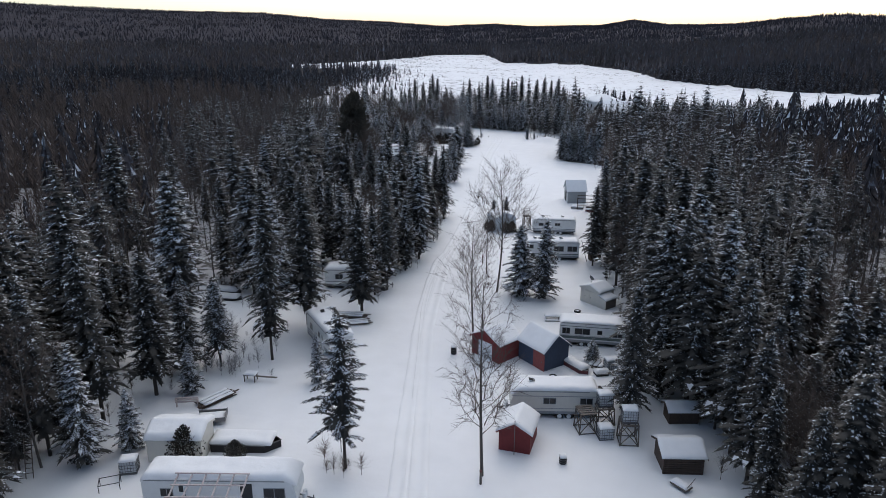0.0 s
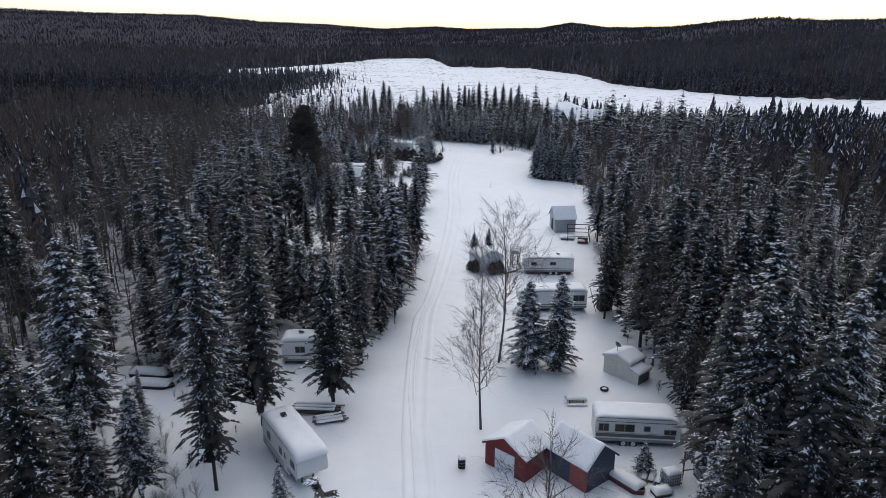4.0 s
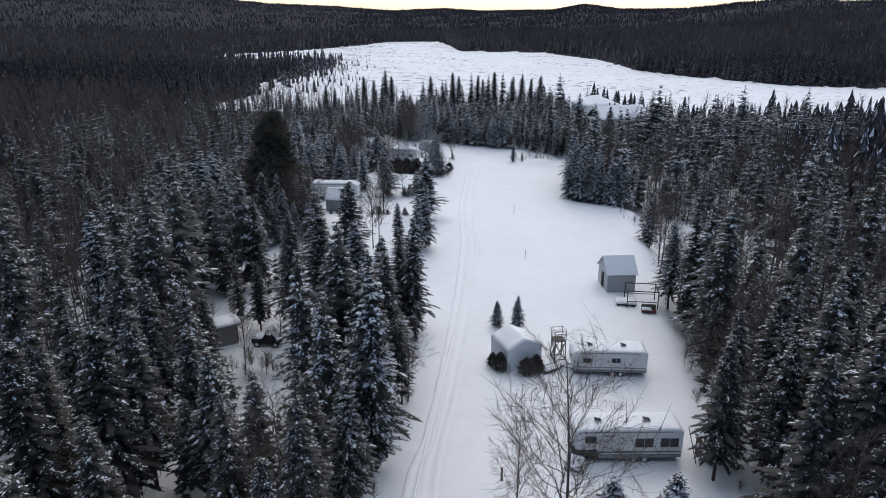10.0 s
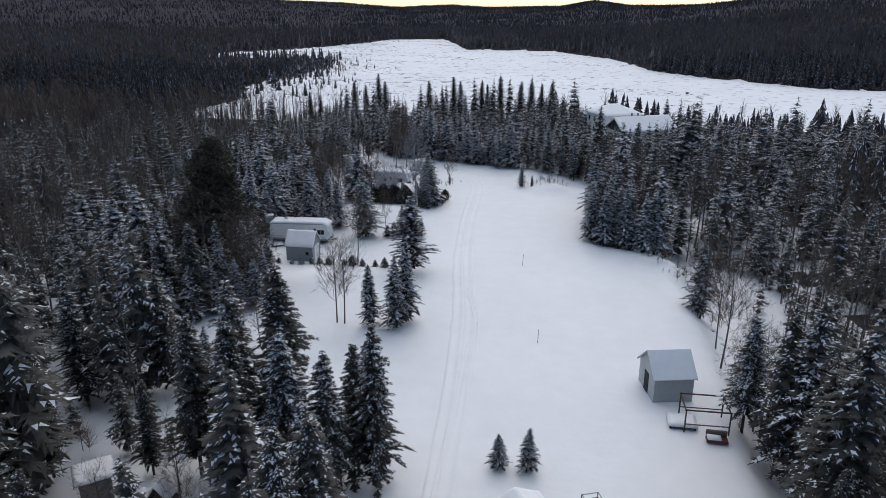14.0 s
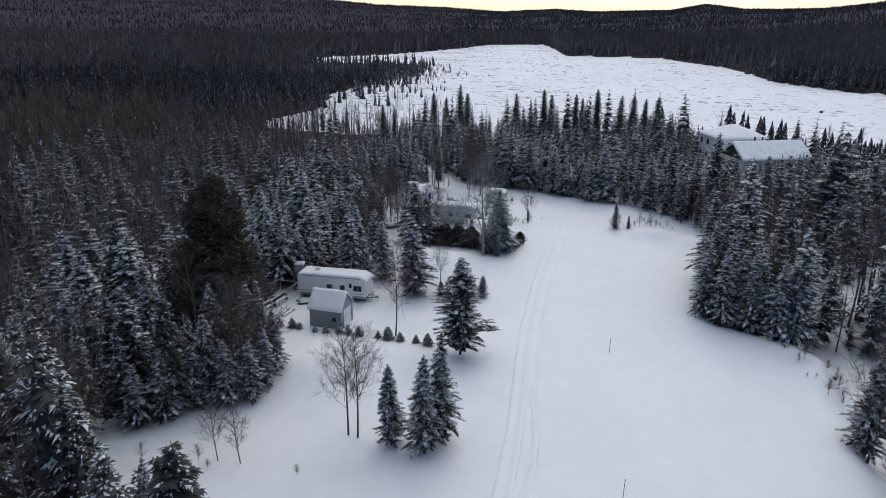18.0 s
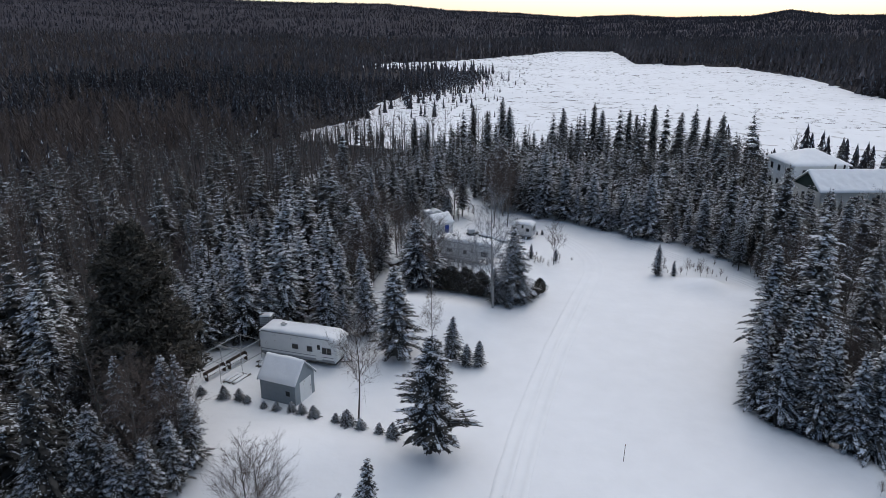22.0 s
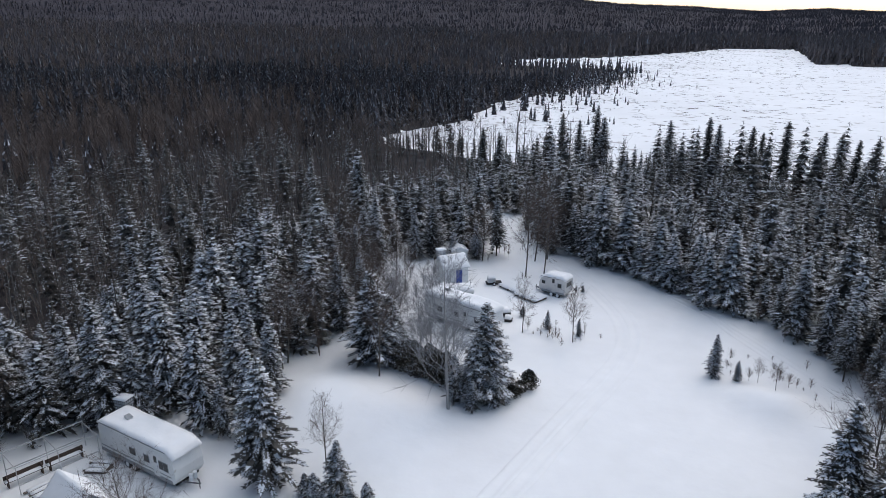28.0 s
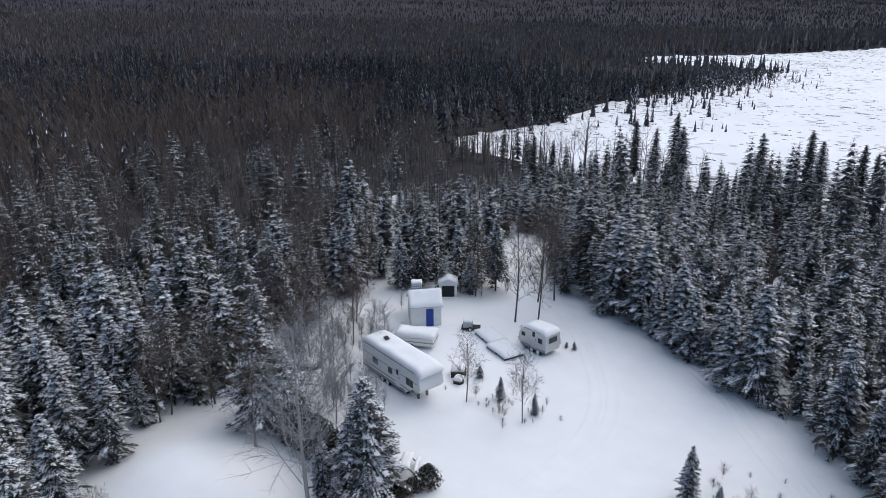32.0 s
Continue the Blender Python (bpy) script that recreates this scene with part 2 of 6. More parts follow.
# the edge of the woods: along the west side of the clearing, then back along the east side
WEST_EDGE = [(-30, 8), (-30, 46), (-26, 54), (-24, 60), (-20, 63), (-16, 66), (-15.5, 72), (-9, 73), (-6.5, 80), (-5.9, 88.7), (-3.1, 92.5), (-2.0, 102), (0.1, 105), (1.1, 119), (1.2, 123.5), (-4, 126), (-10, 129), (-14.2, 134.9), (-16.3, 138), (-21.2, 144.2), (-20, 145.9), (-13.3, 149.6), (-12.8, 154.8), (-18.4, 163), (-22.5, 167), (-20, 173), (-17, 177), (-12.5, 180), (-10.5, 188.5), (-8.8, 194), (-11, 203), (-15, 211), (-17.3, 215), (-14, 220), (-7.6, 223.5), (-3.8, 222.5), (-1.8, 226), (-7.7, 236), (-14, 246), (-9, 247), (-2.7, 234), (2, 229.7), (7, 227), (12.5, 225.7)]
EAST_EDGE = [(16, 223.8), (22, 219.2), (25, 217.9), (28.5, 214.6), (33, 210.5), (36.8, 198.5), (38.2, 193), (36.4, 189.4), (33.1, 184.4), (29.2, 178.6), (27.7, 171.2), (30, 168.4), (36, 164.2), (37.2, 161.5), (35.4, 156.6), (33.8, 147.9), (32.1, 139.5), (30, 129.5), (27.6, 121), (26.4, 114.6), (24.6, 107), (21.8, 97), (21, 90), (20.4, 82), (20, 74), (19.6, 67), (17, 58), (19.5, 54), (21, 49), (20, 44), (22, 8)]
CLEAR = WEST_EDGE + EAST_EDGE


# yards, huts and lanes that are free of trees, besides the clearing: x, y, radius
YARDS = [(-12.5, 85, 4), (-11, 76, 4.5), (-17.5, 118, 5.5), (-14, 113, 5), (-17, 113, 5), (-11, 117, 3.5), (-20, 111, 4), (58, 252, 11.5), (59, 245, 8), (66, 247, 8), (80, 240, 10), (-15, 66, 3), (-18.5, 66, 4), (-22, 70, 5), (-24, 80, 4), (-19, 75, 3), (-8, 128, 3.5), (-6, 120, 2), (-9, 240, 4), (-28, 66, 3.5), (38, 152, 4.0), (39.5, 159, 3.5), (42, 164.5, 2.5), (35.5, 142.5, 3), (37.5, 137.5, 4.5), (40.5, 146, 4.5), (35, 131, 2.5), (44, 155, 4), (-10.5, 108, 3.2), (-13, 105.5, 3), (-12.5, 119.5, 3.5), (-18, 127.5, 3.5), (-19, 138.5, 3.5), (-14, 137.5, 3.5), (-23, 143, 2)]


def inside(poly, x, y):
    """Which of the points lie in the outline."""
    x, y = np.asarray(x, float), np.asarray(y, float)
    r = np.zeros(x.shape, bool)
    for (ax, ay), (bx, by) in zip(poly, poly[1:] + poly[:1]):
        c = (ay > y) != (by > y)
        with np.errstate(divide="ignore", invalid="ignore"):
            r ^= c & (x < (bx - ax) * (y - ay) / (by - ay + 1e-12) + ax)
    return r


def away(poly, x, y):
    """The distance of each point from the outline."""
    x, y = np.asarray(x, float), np.asarray(y, float)
    d = np.full(x.shape, 1e9)
    for (ax, ay), (bx, by) in zip(poly, poly[1:] + poly[:1]):
        ux, uy = bx - ax, by - ay
        k = np.clip(((x - ax) * ux + (y - ay) * uy) / (ux * ux + uy * uy), 0, 1)
        d = np.minimum(d, np.hypot(x - ax - k * ux, y - ay - k * uy))
    return d


def waves(x, y, size, seed):
    """Gentle unevenness out of a few sines, between about -1 and 1."""
    r = np.random.RandomState(seed)
    s = 0
    for _ in range(6):
        a, p, f = r.rand() * 6.283, r.rand() * 6.283, (0.6 + r.rand()) / size * 6.283
        s = s + np.sin((x * math.cos(a) + y * math.sin(a)) * f + p)
    return s / 3.5


def land(x, y):
    """The height of the ground, for arrays."""
    x, y = np.asarray(x, float), np.asarray(y, float)
    z = -0.4 + 1.15 * smooth_step(100, 160, y) + 0.07 * waves(x, y, 24, 3) + 0.012 * waves(x, y, 5, 4)
    # the clearing's snow ends in a rounded bank on its east side
    out = away(CLEAR, x, y) * np.where(inside(CLEAR, x, y), -1, 1)
    z = z - 2.3 * smooth_step(-0.3, 3.2, out) * smooth_step(18, 24, x) * smooth_step(96, 128, y) * (1 - smooth_step(167, 176, y)) * (1 - smooth_step(52, 80, x))
    for cx, cy, w, h in ((29.8, 199.4, 2.4, 1.3), (27, 200.6, 1.6, 0.5), (-7, 156, 4.5, 1.3), (-12, 154.5, 4, 0.7), (-1, 158.5, 3, 0.5), (-5, 184.5, 5.0, 2.0), (1.5, 186, 3, 0.8), (2, 180.5, 3.5, 0.6), (-12, 177, 3, 0.7), (34.5, 196, 3, 0.9)):
        z = z + h * np.exp(-((x - cx) ** 2 + (y - cy) ** 2) / w ** 2)
    r, az = np.hypot(x, y - 20), np.arctan2(x, y - 20)
    peak = 31.5 - 10 + np.interp(az, AZ, CREST) * np.tan(np.interp(az, AZ, RISE))
    k = smooth_step(np.interp(az, AZ, FOOT), np.interp(az, AZ, CREST), r)
    z = z * (1 - smooth_step(260, 600, r)) + k * peak + (1.5 + waves(x, y, 90, 7)) * smooth_step(300, 600, r) * (1 - k) + 7 * waves(x, y, 420, 8) * k * (1 - 0.75 * k)
    near = away(SHORE, x, y)
    z = np.where(inside(SHORE, x, y), np.minimum(z, LAKE_Z - np.minimum(near * 0.1, 1.2)), np.maximum(np.minimum(z, LAKE_Z + 0.05 + near * 0.12), -9))
    return z


def ground(x, y):
    return float(land(np.array([x]), np.array([y]))[0])


def lines(parts):
    out = []
    for a, b, n in parts:
        out += list(np.linspace(a, b, n, endpoint=False))
    return np.array(out + [parts[-1][1]])


gx = lines([(-4600, -1500, 16), (-1500, -500, 26), (-500, -150, 30), (-150, -45, 34), (-45, 50, 96), (50, 150, 34), (150, 500, 34), (500, 1500, 26), (1500, 4600, 16)])
gy = lines([(-1200, -100, 10), (-100, 15, 14), (15, 250, 220), (250, 500, 50), (500, 1100, 50), (1100, 3200, 46), (3200, 4700, 8)])
GX, GY = np.meshgrid(gx, gy)
GZ = land(GX, GY)
nx, ny = len(gx), len(gy)
idx = np.arange(nx * ny).reshape(ny, nx)
a, b, c, d = idx[:-1, :-1].ravel(), idx[:-1, 1:].ravel(), idx[1:, 1:].ravel(), idx[1:, :-1].ravel()
CX, CY = (GX[:-1, :-1] + GX[1:, 1:]) / 2, (GY[:-1, :-1] + GY[1:, 1:]) / 2
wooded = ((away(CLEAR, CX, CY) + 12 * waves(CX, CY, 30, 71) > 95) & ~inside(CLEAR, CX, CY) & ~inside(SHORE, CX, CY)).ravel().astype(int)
# ground under the trees, which gets the colours with shade painted in
under_trees = (away(CLEAR, CX, CY) + 7 * waves(CX, CY, 14, 72) > 22) & ~inside(CLEAR, CX, CY) & ~inside(SHORE, CX, CY)
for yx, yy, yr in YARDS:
    under_trees &= np.hypot(CX - yx, CY - yy) > yr
wooded = np.where(wooded > 0, np.where(np.hypot(CX, CY - 60).ravel() > 900, 3, 1), np.where(under_trees.ravel(), np.where(CY.ravel() > 140, 1, 2), 0))
tagged(new("ground", raw_mesh("ground", np.stack([GX.ravel(), GY.ravel(), GZ.ravel()], 1), np.concatenate([np.stack([a, b, c], 1), np.stack([a, c, d], 1)]), [SNOW, SHADED_FLOOR, SHADED_LITTER, HILL_CANOPY_SHADE], np.concatenate([wooded, wooded]), smooth=True)),
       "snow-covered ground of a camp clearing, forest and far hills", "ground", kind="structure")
lake = Geo()
lake.add([(x, y, LAKE_Z) for x, y in SHORE], [tuple(range(len(SHORE)))])
tagged(new("frozen_lake", mesh_of("frozen_lake", lake, LAKE)), "frozen lake under wind-packed snow with dark sedge", "lake", kind="structure")


# ---- trees: patterns ----
def spruce_pattern(seed, levels, boughs, width=0.2, pairs=6, bare=0.06, droop=0.26, snow=0.55, slim=0.2, dense=0.6, tiers=14, cap=0.06, full=0.85):
    """A spruce of height 1: slim sprays of needles along hanging boughs round a dense inside, and the snow that lies on them."""
    r = np.random.RandomState(seed)
    nv, nt, sv, st = [], [], [], []
    lean = r.randn(2) * 0.012
    side_of = r.rand(3) * 6.283
    up = np.array([0, 0, 1.0])
    def spray(p, e, w, rise, load):
        m = len(nv)
        nv.extend([p - w, p + w, e])
        nt.append((m, m + 1, m + 2))
        if r.rand() < load:
            f, g, m = 0.1 + 0.3 * r.rand(), 0.7 + 0.35 * r.rand(), len(sv)
            q = p + (e - p) * f + rise
            k = 0.5 + 0.4 * r.rand()
            sv.extend([q - w * k, q + w * k, p + (e - p) * g + rise])
            st.append((m, m + 1, m + 2))
    for i in range(tiers if dense else 0):
        h = bare + 0.03 + (0.96 - bare) * (i / tiers) ** 0.85
        rad = dense * width * ((1 - h) ** full) * min(1.0, 0.5 + (h - bare) * 4) + 0.004
        m = len(nv)
        nv.append(np.array([lean[0] * h, lean[1] * h, min(1.0, h + 0.1 * (1.15 - h))]))
        for j in range(12):
            a = 6.283 * (j + 0.8 * r.rand()) / 12 + i
            q = rad * ((0.55 + 0.25 * r.rand()) if j % 2 else (0.75 + 0.5 * r.rand()))
            nv.append(np.array([lean[0] * h + q * math.cos(a), lean[1] * h + q * math.sin(a), h - q * (0.1 + 0.5 * r.rand())]))
            nt.append((m, m + 1 + j, m + 1 + (j + 1) % 12))
    for i in range(levels):
        h = bare + (0.985 - bare) * ((i + r.rand() * 0.8) / levels) ** 0.74
        reach = width * ((1 - h) ** full) * (0.72 + 0.45 * r.rand()) * min(1.0, 0.5 + (h - bare) * 4) + 0.010
        n = boughs if h < 0.75 else max(4, boughs - 3)
        for j in range(n):
            a = 6.283 * (j + r.rand() * 0.9) / n + i * 2.4
            L = reach * (0.55 + 0.6 * r.rand()) * (1 + 0.18 * math.sin(a + side_of[0]) * math.sin(9 * h + side_of[1]))
            d, s = np.array([math.cos(a), math.sin(a), 0]), np.array([-math.sin(a), math.cos(a), 0])
            fall = droop * (0.6 + 0.8 * r.rand()) * (1.3 - 0.5 * h)
            hj = min(0.985, max(bare * 0.8, h + (r.rand() - 0.5) * 1.7 / levels))
            root = np.array([lean[0] * hj, lean[1] * hj, hj + 0.006])
            load = snow * (1.9 if r.rand() < 0.5 else 0.45)
            k = pairs if L > 0.03 else max(2, pairs // 2)
            lift = up * (0.0022 + 0.012 * L)
            for q in range(k):
                u = 0.18 + 0.82 * (q + r.rand() * 0.6) / k
                p = root + d * L * u + up * L * (0.2 * u - fall * u * u)
                size = min(cap, L * (0.5 - 0.28 * u) + 0.006)
                for c in (-1, 1):
                    e = p + (s * c * (0.75 + 0.4 * r.rand()) + d * (0.55 + 0.4 * r.rand()) - up * (0.12 + 0.45 * r.rand())) * size
                    w = (d * 0.8 - s * c * 0.45 - up * 0.2) * size * slim * (0.8 + 0.5 * r.rand())
                    spray(p, e, w, lift, load * (0.45 + 0.7 * u))
            p = root + d * L * 0.75 + up * L * (0.15 - fall * 0.56)
            spray(p, root + d * L * 1.12 + up * L * (0.2 - fall * 1.25), s * L * 0.1, lift, load)
            p = root + d * L * 0.1
            spray(p, root + d * L * 0.8 + up * L * (0.16 - fall * 0.64), s * L * 0.09, lift, load * 0.5)
    nv.extend([np.array([lean[0] - 0.004, lean[1], 0.95]), np.array([lean[0] + 0.004, lean[1], 0.95]), np.array([lean[0], lean[1], 1.01])])
    nt.append((len(nv) - 3, len(nv) - 2, len(nv) - 1))
    return (np.array(nv), np.array(nt)), (np.array(sv).reshape(-1, 3), np.array(st).reshape(-1, 3).astype(int))


def bare_pattern(seed, limbs=13, twigs=6, sprigs=3, spread=0.24, first=0.3, fat=0.011, sides=3, flat=False, rise=0.75):
    """A leafless tree of height 1: trunk, and limbs with twigs; lists of triangles."""
    r = np.random.RandomState(seed)
    tv, tt, bv, bt = [], [], [], []
    def pipe(pts, rad, n, vs, ts):
        m0 = len(vs)
        for k, p in enumerate(pts):
            for i in range(n):
                a = 6.283 * i / n
                vs.append(np.array(p) + rad[k] * np.array([math.cos(a), math.sin(a), 0.3 * math.sin(a)]))
        for k in range(len(pts) - 1):
            for i in range(n):
                A, B, C, D = m0 + k * n + i, m0 + k * n + (i + 1) % n, m0 + (k + 1) * n + (i + 1) % n, m0 + (k + 1) * n + i
                ts += [(A, B, C), (A, C, D)]
    bend = r.randn(4) * 0.016
    def stem(h):
        return np.array([bend[0] * math.sin(h * 3) + bend[1] * h, bend[2] * math.sin(h * 3.5) + bend[3] * h, h])
    hs = np.linspace(0, 0.97, 9)
    pipe([stem(h) for h in hs], [fat * (1 - 0.93 * h) + 0.0006 for h in hs], 6, tv, tt)
    for i in range(limbs):
        h = first + (0.93 - first) * (i + r.rand()) / limbs
        a = i * 2.4 + r.rand()
        L = spread * (1.15 - 0.75 * (h - first) / (1 - first)) * (0.6 + 0.6 * r.rand())
        d = np.array([math.cos(a), math.sin(a), rise + 0.55 * r.rand()])
        d /= np.linalg.norm(d)
        def limb(u):
            return stem(h) + d * L * u + np.array([0, 0, L * 0.3 * u * u]) + 0.07 * L * np.array([math.sin(u * 7 + i), math.cos(u * 6 + i), 0])
        us = np.linspace(0, 1, 4)
        r0 = fat * 0.45 * (1 - 0.6 * h)
        pipe([limb(u) for u in us], [r0 * (1 - 0.85 * u) for u in us], sides, bv, bt)
        for k in range(twigs):
            u = 0.25 + 0.75 * (k + r.rand()) / twigs
            t = d * 0.6 + r.randn(3) * 0.55 + np.array([0, 0, 0.35])
            t *= L * (0.28 + 0.3 * r.rand()) / np.linalg.norm(t)
            p = limb(min(u, 1))
            if flat:
                w, m = r.randn(3) * r0 * 0.3, len(bv)
                bv += [p - w, p + w, p + t]
                bt.append((m, m + 1, m + 2))
            else:
                pipe([p, p + t * 0.5 + np.array([0, 0, 0.002]), p + t], [r0 * 0.34, r0 * 0.22, r0 * 0.08], 3, bv, bt)
            for q in range(sprigs):
                o = p + t * (0.3 + 0.7 * r.rand())
                e = (t / np.linalg.norm(t) + r.randn(3) * 0.6) * L * 0.2
                w = r.randn(3) * r0 * 0.16
                m = len(bv)
                bv += [o - w, o + w, o + e]
                bt.append((m, m + 1, m + 2))
    return (np.array(tv), np.array(tt)), (np.array(bv), np.array(bt))


def scatter(name, pattern, mats, at, label, category):
    """One mesh of many standing copies of patterns. at: rows of x, y, z, height, width factor, turn, pattern index."""
    vs, ts, ws, k = [], [], [], 0
    for p, shape in enumerate(pattern):
        rows = at[at[:, 6] == p]
        if not len(rows):
            continue
        c, s = np.cos(rows[:, 5])[:, None], np.sin(rows[:, 5])[:, None]
        for layer, (v, t) in enumerate(shape):
            if not len(v):
                continue
            wide = (rows[:, 3] * rows[:, 4])[:, None]
            X = rows[:, :1] + wide * (c * v[None, :, 0] - s * v[None, :, 1])
            Y = rows[:, 1:2] + wide * (s * v[None, :, 0] + c * v[None, :, 1])
            Z = rows[:, 2:3] + rows[:, 3:4] * v[None, :, 2]
            vs.append(np.stack([X, Y, Z], 2).reshape(-1, 3))
            ts.append((t[None] + (k + len(v) * np.arange(len(rows)))[:, None, None]).reshape(-1, 3))
            ws.append(np.full(len(rows) * len(t), layer))
            k += len(v) * len(rows)
    ob = new(name, raw_mesh(name, np.concatenate(vs), np.concatenate(ts), mats, np.concatenate(ws)))
    return tagged(ob, label, category, kind="stuff")


def cone_pattern(seed, tiers, sides, width, snow):
    """A far spruce of height 1: ragged tiers of hanging boughs, and snow on some."""
    r = np.random.RandomState(seed)
    v, t, sv, st = [], [], [], []
    for i in range(tiers):
        h0, h1 = i / tiers, min(1.0, (i + 1.5) / tiers)
        rad = width * (1 - h0) ** 0.85 + 0.006
        top = np.array([0, 0, h1])
        for j in range(sides):
            a0, a1 = 6.283 * (j + 0.6 * r.rand()) / sides + i, 6.283 * (j + 1.0 + 0.3 * r.rand()) / sides + i
            q0, q1 = rad * (0.6 + 0.7 * r.rand()), rad * (0.6 + 0.7 * r.rand())
            tri = [top, np.array([q0 * math.cos(a0), q0 * math.sin(a0), h0 - 0.05 * r.rand()]), np.array([q1 * math.cos(a1), q1 * math.sin(a1), h0 - 0.05 * r.rand()])]
            if r.rand() < snow:
                m = len(sv)
                mid = (tri[0] + tri[1] + tri[2]) / 3
                sv += [x * 0.6 + mid * 0.4 + np.array([mid[0] * 0.2, mid[1] * 0.2, 0.012]) for x in tri]
                st.append((m, m + 1, m + 2))
            m = len(v)
            v += tri
            t.append((m, m + 1, m + 2))
    return (np.array(v), np.array(t)), (np.array(sv).reshape(-1, 3), np.array(st).reshape(-1, 3).astype(int))


def brush_pattern(seed, blades, spread, fat):
    """A far leafless tree of height 1 as a brush of slender twigs."""
    r = np.random.RandomState(seed)
    v, t = [], []
    for i in range(blades):
        h = 0.25 + 0.6 * r.rand()
        a, L = 6.283 * r.rand(), spread * (1.1 - 0.8 * h) * (0.6 + 0.8 * r.rand())
        o = np.array([0, 0, h]) if i else np.array([0, 0, 0])
        e = o + np.array([math.cos(a) * L, math.sin(a) * L, L * (0.9 + 0.9 * r.rand())]) if i else np.array([0, 0, 0.95])
        w = fat * (1 if i else 1.6) * np.array([-math.sin(a), math.cos(a), 0.2])
        m = len(v)
        v += [o - w, o + w, e]
        t.append((m, m + 1, m + 2))
    return ((np.array(v), np.array(t)),)


# ---- the woods ----
rs = np.random.RandomState(11)


def spread_trees(x0, x1, y0, y1, gap):
    """Jittered places on a lattice."""
    X, Y = np.meshgrid(np.arange(x0, x1, gap), np.arange(y0, y1, gap))
    X, Y = X.ravel(), Y.ravel()
    return X + (rs.rand(len(X)) - 0.5) * gap * 0.95, Y + (rs.rand(len(X)) - 0.5) * gap * 0.95


def in_view(x, y):
    a0, a1 = np.degrees(np.arctan2(x, y + 12)), np.degrees(np.arctan2(x - 38, y - 130))
    return ((np.abs(a0) < 37) & (y > 18)) | ((a1 > -76) & (a1 < 4) & (y > 125)) | ((np.abs(x) < 90) & (y > 70) & (y < 260) & (np.abs(a0) < 50))


def free(x, y, margin=0.6):
    ok = ~inside(CLEAR, x, y) & ~inside(SHORE, x, y)
    ok &= (away(CLEAR, x, y) > margin)
    for cx, cy, r in YARDS:
        ok &= np.hypot(x - cx, y - cy) > r
    return ok


def broadleaf(x, y):
    """Where leafless trees stand among the spruces, 0 to 1."""
    k = 0.27 + 0.25 * waves(x, y, 55, 21) + 0.3 * waves(x, y, 160, 22)
    k = k + 0.52 * smooth_step(-24, -46, x) * smooth_step(55, 80, y) * (1 - smooth_step(230, 300, y)) + 0.32 * smooth_step(31, 44, x) * smooth_step(50, 60, y) * (1 - smooth_step(90, 110, y))
    k = k + 0.3 * np.exp(-((x + 16) ** 2 + (y - 206) ** 2) / 9 ** 2) + 0.22 * smooth_step(-70, -130, x) + 0.2 * smooth_step(420, 600, y)
    k = k + 0.35 * smooth_step(30, 42, x) * smooth_step(95, 120, y) * (1 - smooth_step(190, 205, y))
    k = k - 0.4 * smooth_step(200, 215, y) * smooth_step(-20, 10, x) * (1 - smooth_step(330, 360, y))
    return np.clip(k, 0.03, 0.85)


def rows_of(x, y, lo, hi, n, wide=(0.8, 1.2)):
    k = len(x)
    return np.stack([x, y, land(x, y) - 0.1, lo + (hi - lo) * rs.rand(k) ** 1.3, wide[0] + (wide[1] - wide[0]) * rs.rand(k), rs.rand(k) * 6.283, rs.randint(0, n, k)], 1)


# spruces that stand apart or tower over the rest: x, y, height
WEST_TALL = ((-27.3, 67.9, 18.6), (-26.1, 57.2, 13.7), (-21.9, 62.8, 9.5), (-18.4, 70.8, 16.9), (-15.2, 73.1, 17.2), (-9.4, 75.7, 14.2), (-23.7, 82.8, 17.8), (-33.2, 87.0, 13.5), (-29.3, 90.1, 13.6), (-23.7, 89.6, 15.0), (-20.1, 92.3, 14.6), (-24.1, 92.8, 14.2), (-44.3, 93.7, 18.5))
WEST_MIDDLE = ((-19.1, 95.4, 14.2), (-15.9, 96.2, 12.3), (-13.9, 93.5, 12.0), (-7.2, 89.1, 12.3), (-5.2, 91.8, 10.3), (-4.0, 105.2, 14.2), (-2.6, 107.9, 13.2), (-3.2, 110.2, 12.6), (-21.3, 103.8, 13.0), (-18.7, 110.0, 9.0), (-29.4, 115.7, 15.0))
WEST_ROW = ((-9.0, 118.0, 13.9), (-5.5, 117.0, 13.3), (-3.2, 118.0, 11.3), (-1.3, 120.6, 10.6), (-0.4, 122.0, 10.0), (-6.6, 121.4, 16.0), (-9.6, 122.1, 14.8), (-12.7, 121.0, 12.8), (-16.2, 121.2, 7.8), (-23.4, 121.4, 11.4), (-25.0, 131.4, 11.2), (-22.2, 136.0, 13.0))
EAST_TALL = ((22.9, 62.2, 17.2), (22.9, 68.2, 14.5), (25.2, 67.2, 17.4), (25.7, 72.9, 18.3), (22.9, 73.0, 16.8), (29.2, 75.5, 19.6), (22.2, 75.8, 12.0), (23.2, 78.4, 13.4), (25.7, 80.7, 16.4), (24.5, 83.6, 17.8), (22.4, 85.6, 14.5), (30.9, 90.9, 15.4))
EAST_MIDDLE = ((24.5, 91.7, 12.5), (21.0, 93.6, 11.6), (22.6, 96.2, 12.4), (26.6, 97.3, 13.4), (30.2, 97.5, 13.6), (33.1, 100.0, 15.3), (27.3, 109.2, 8.5), (31.9, 111.4, 10.0), (33.2, 118.6, 11.5), (43.9, 198.3, 12.5), (24.7, 219.8, 10.0), (31.3, 214.6, 9.4))
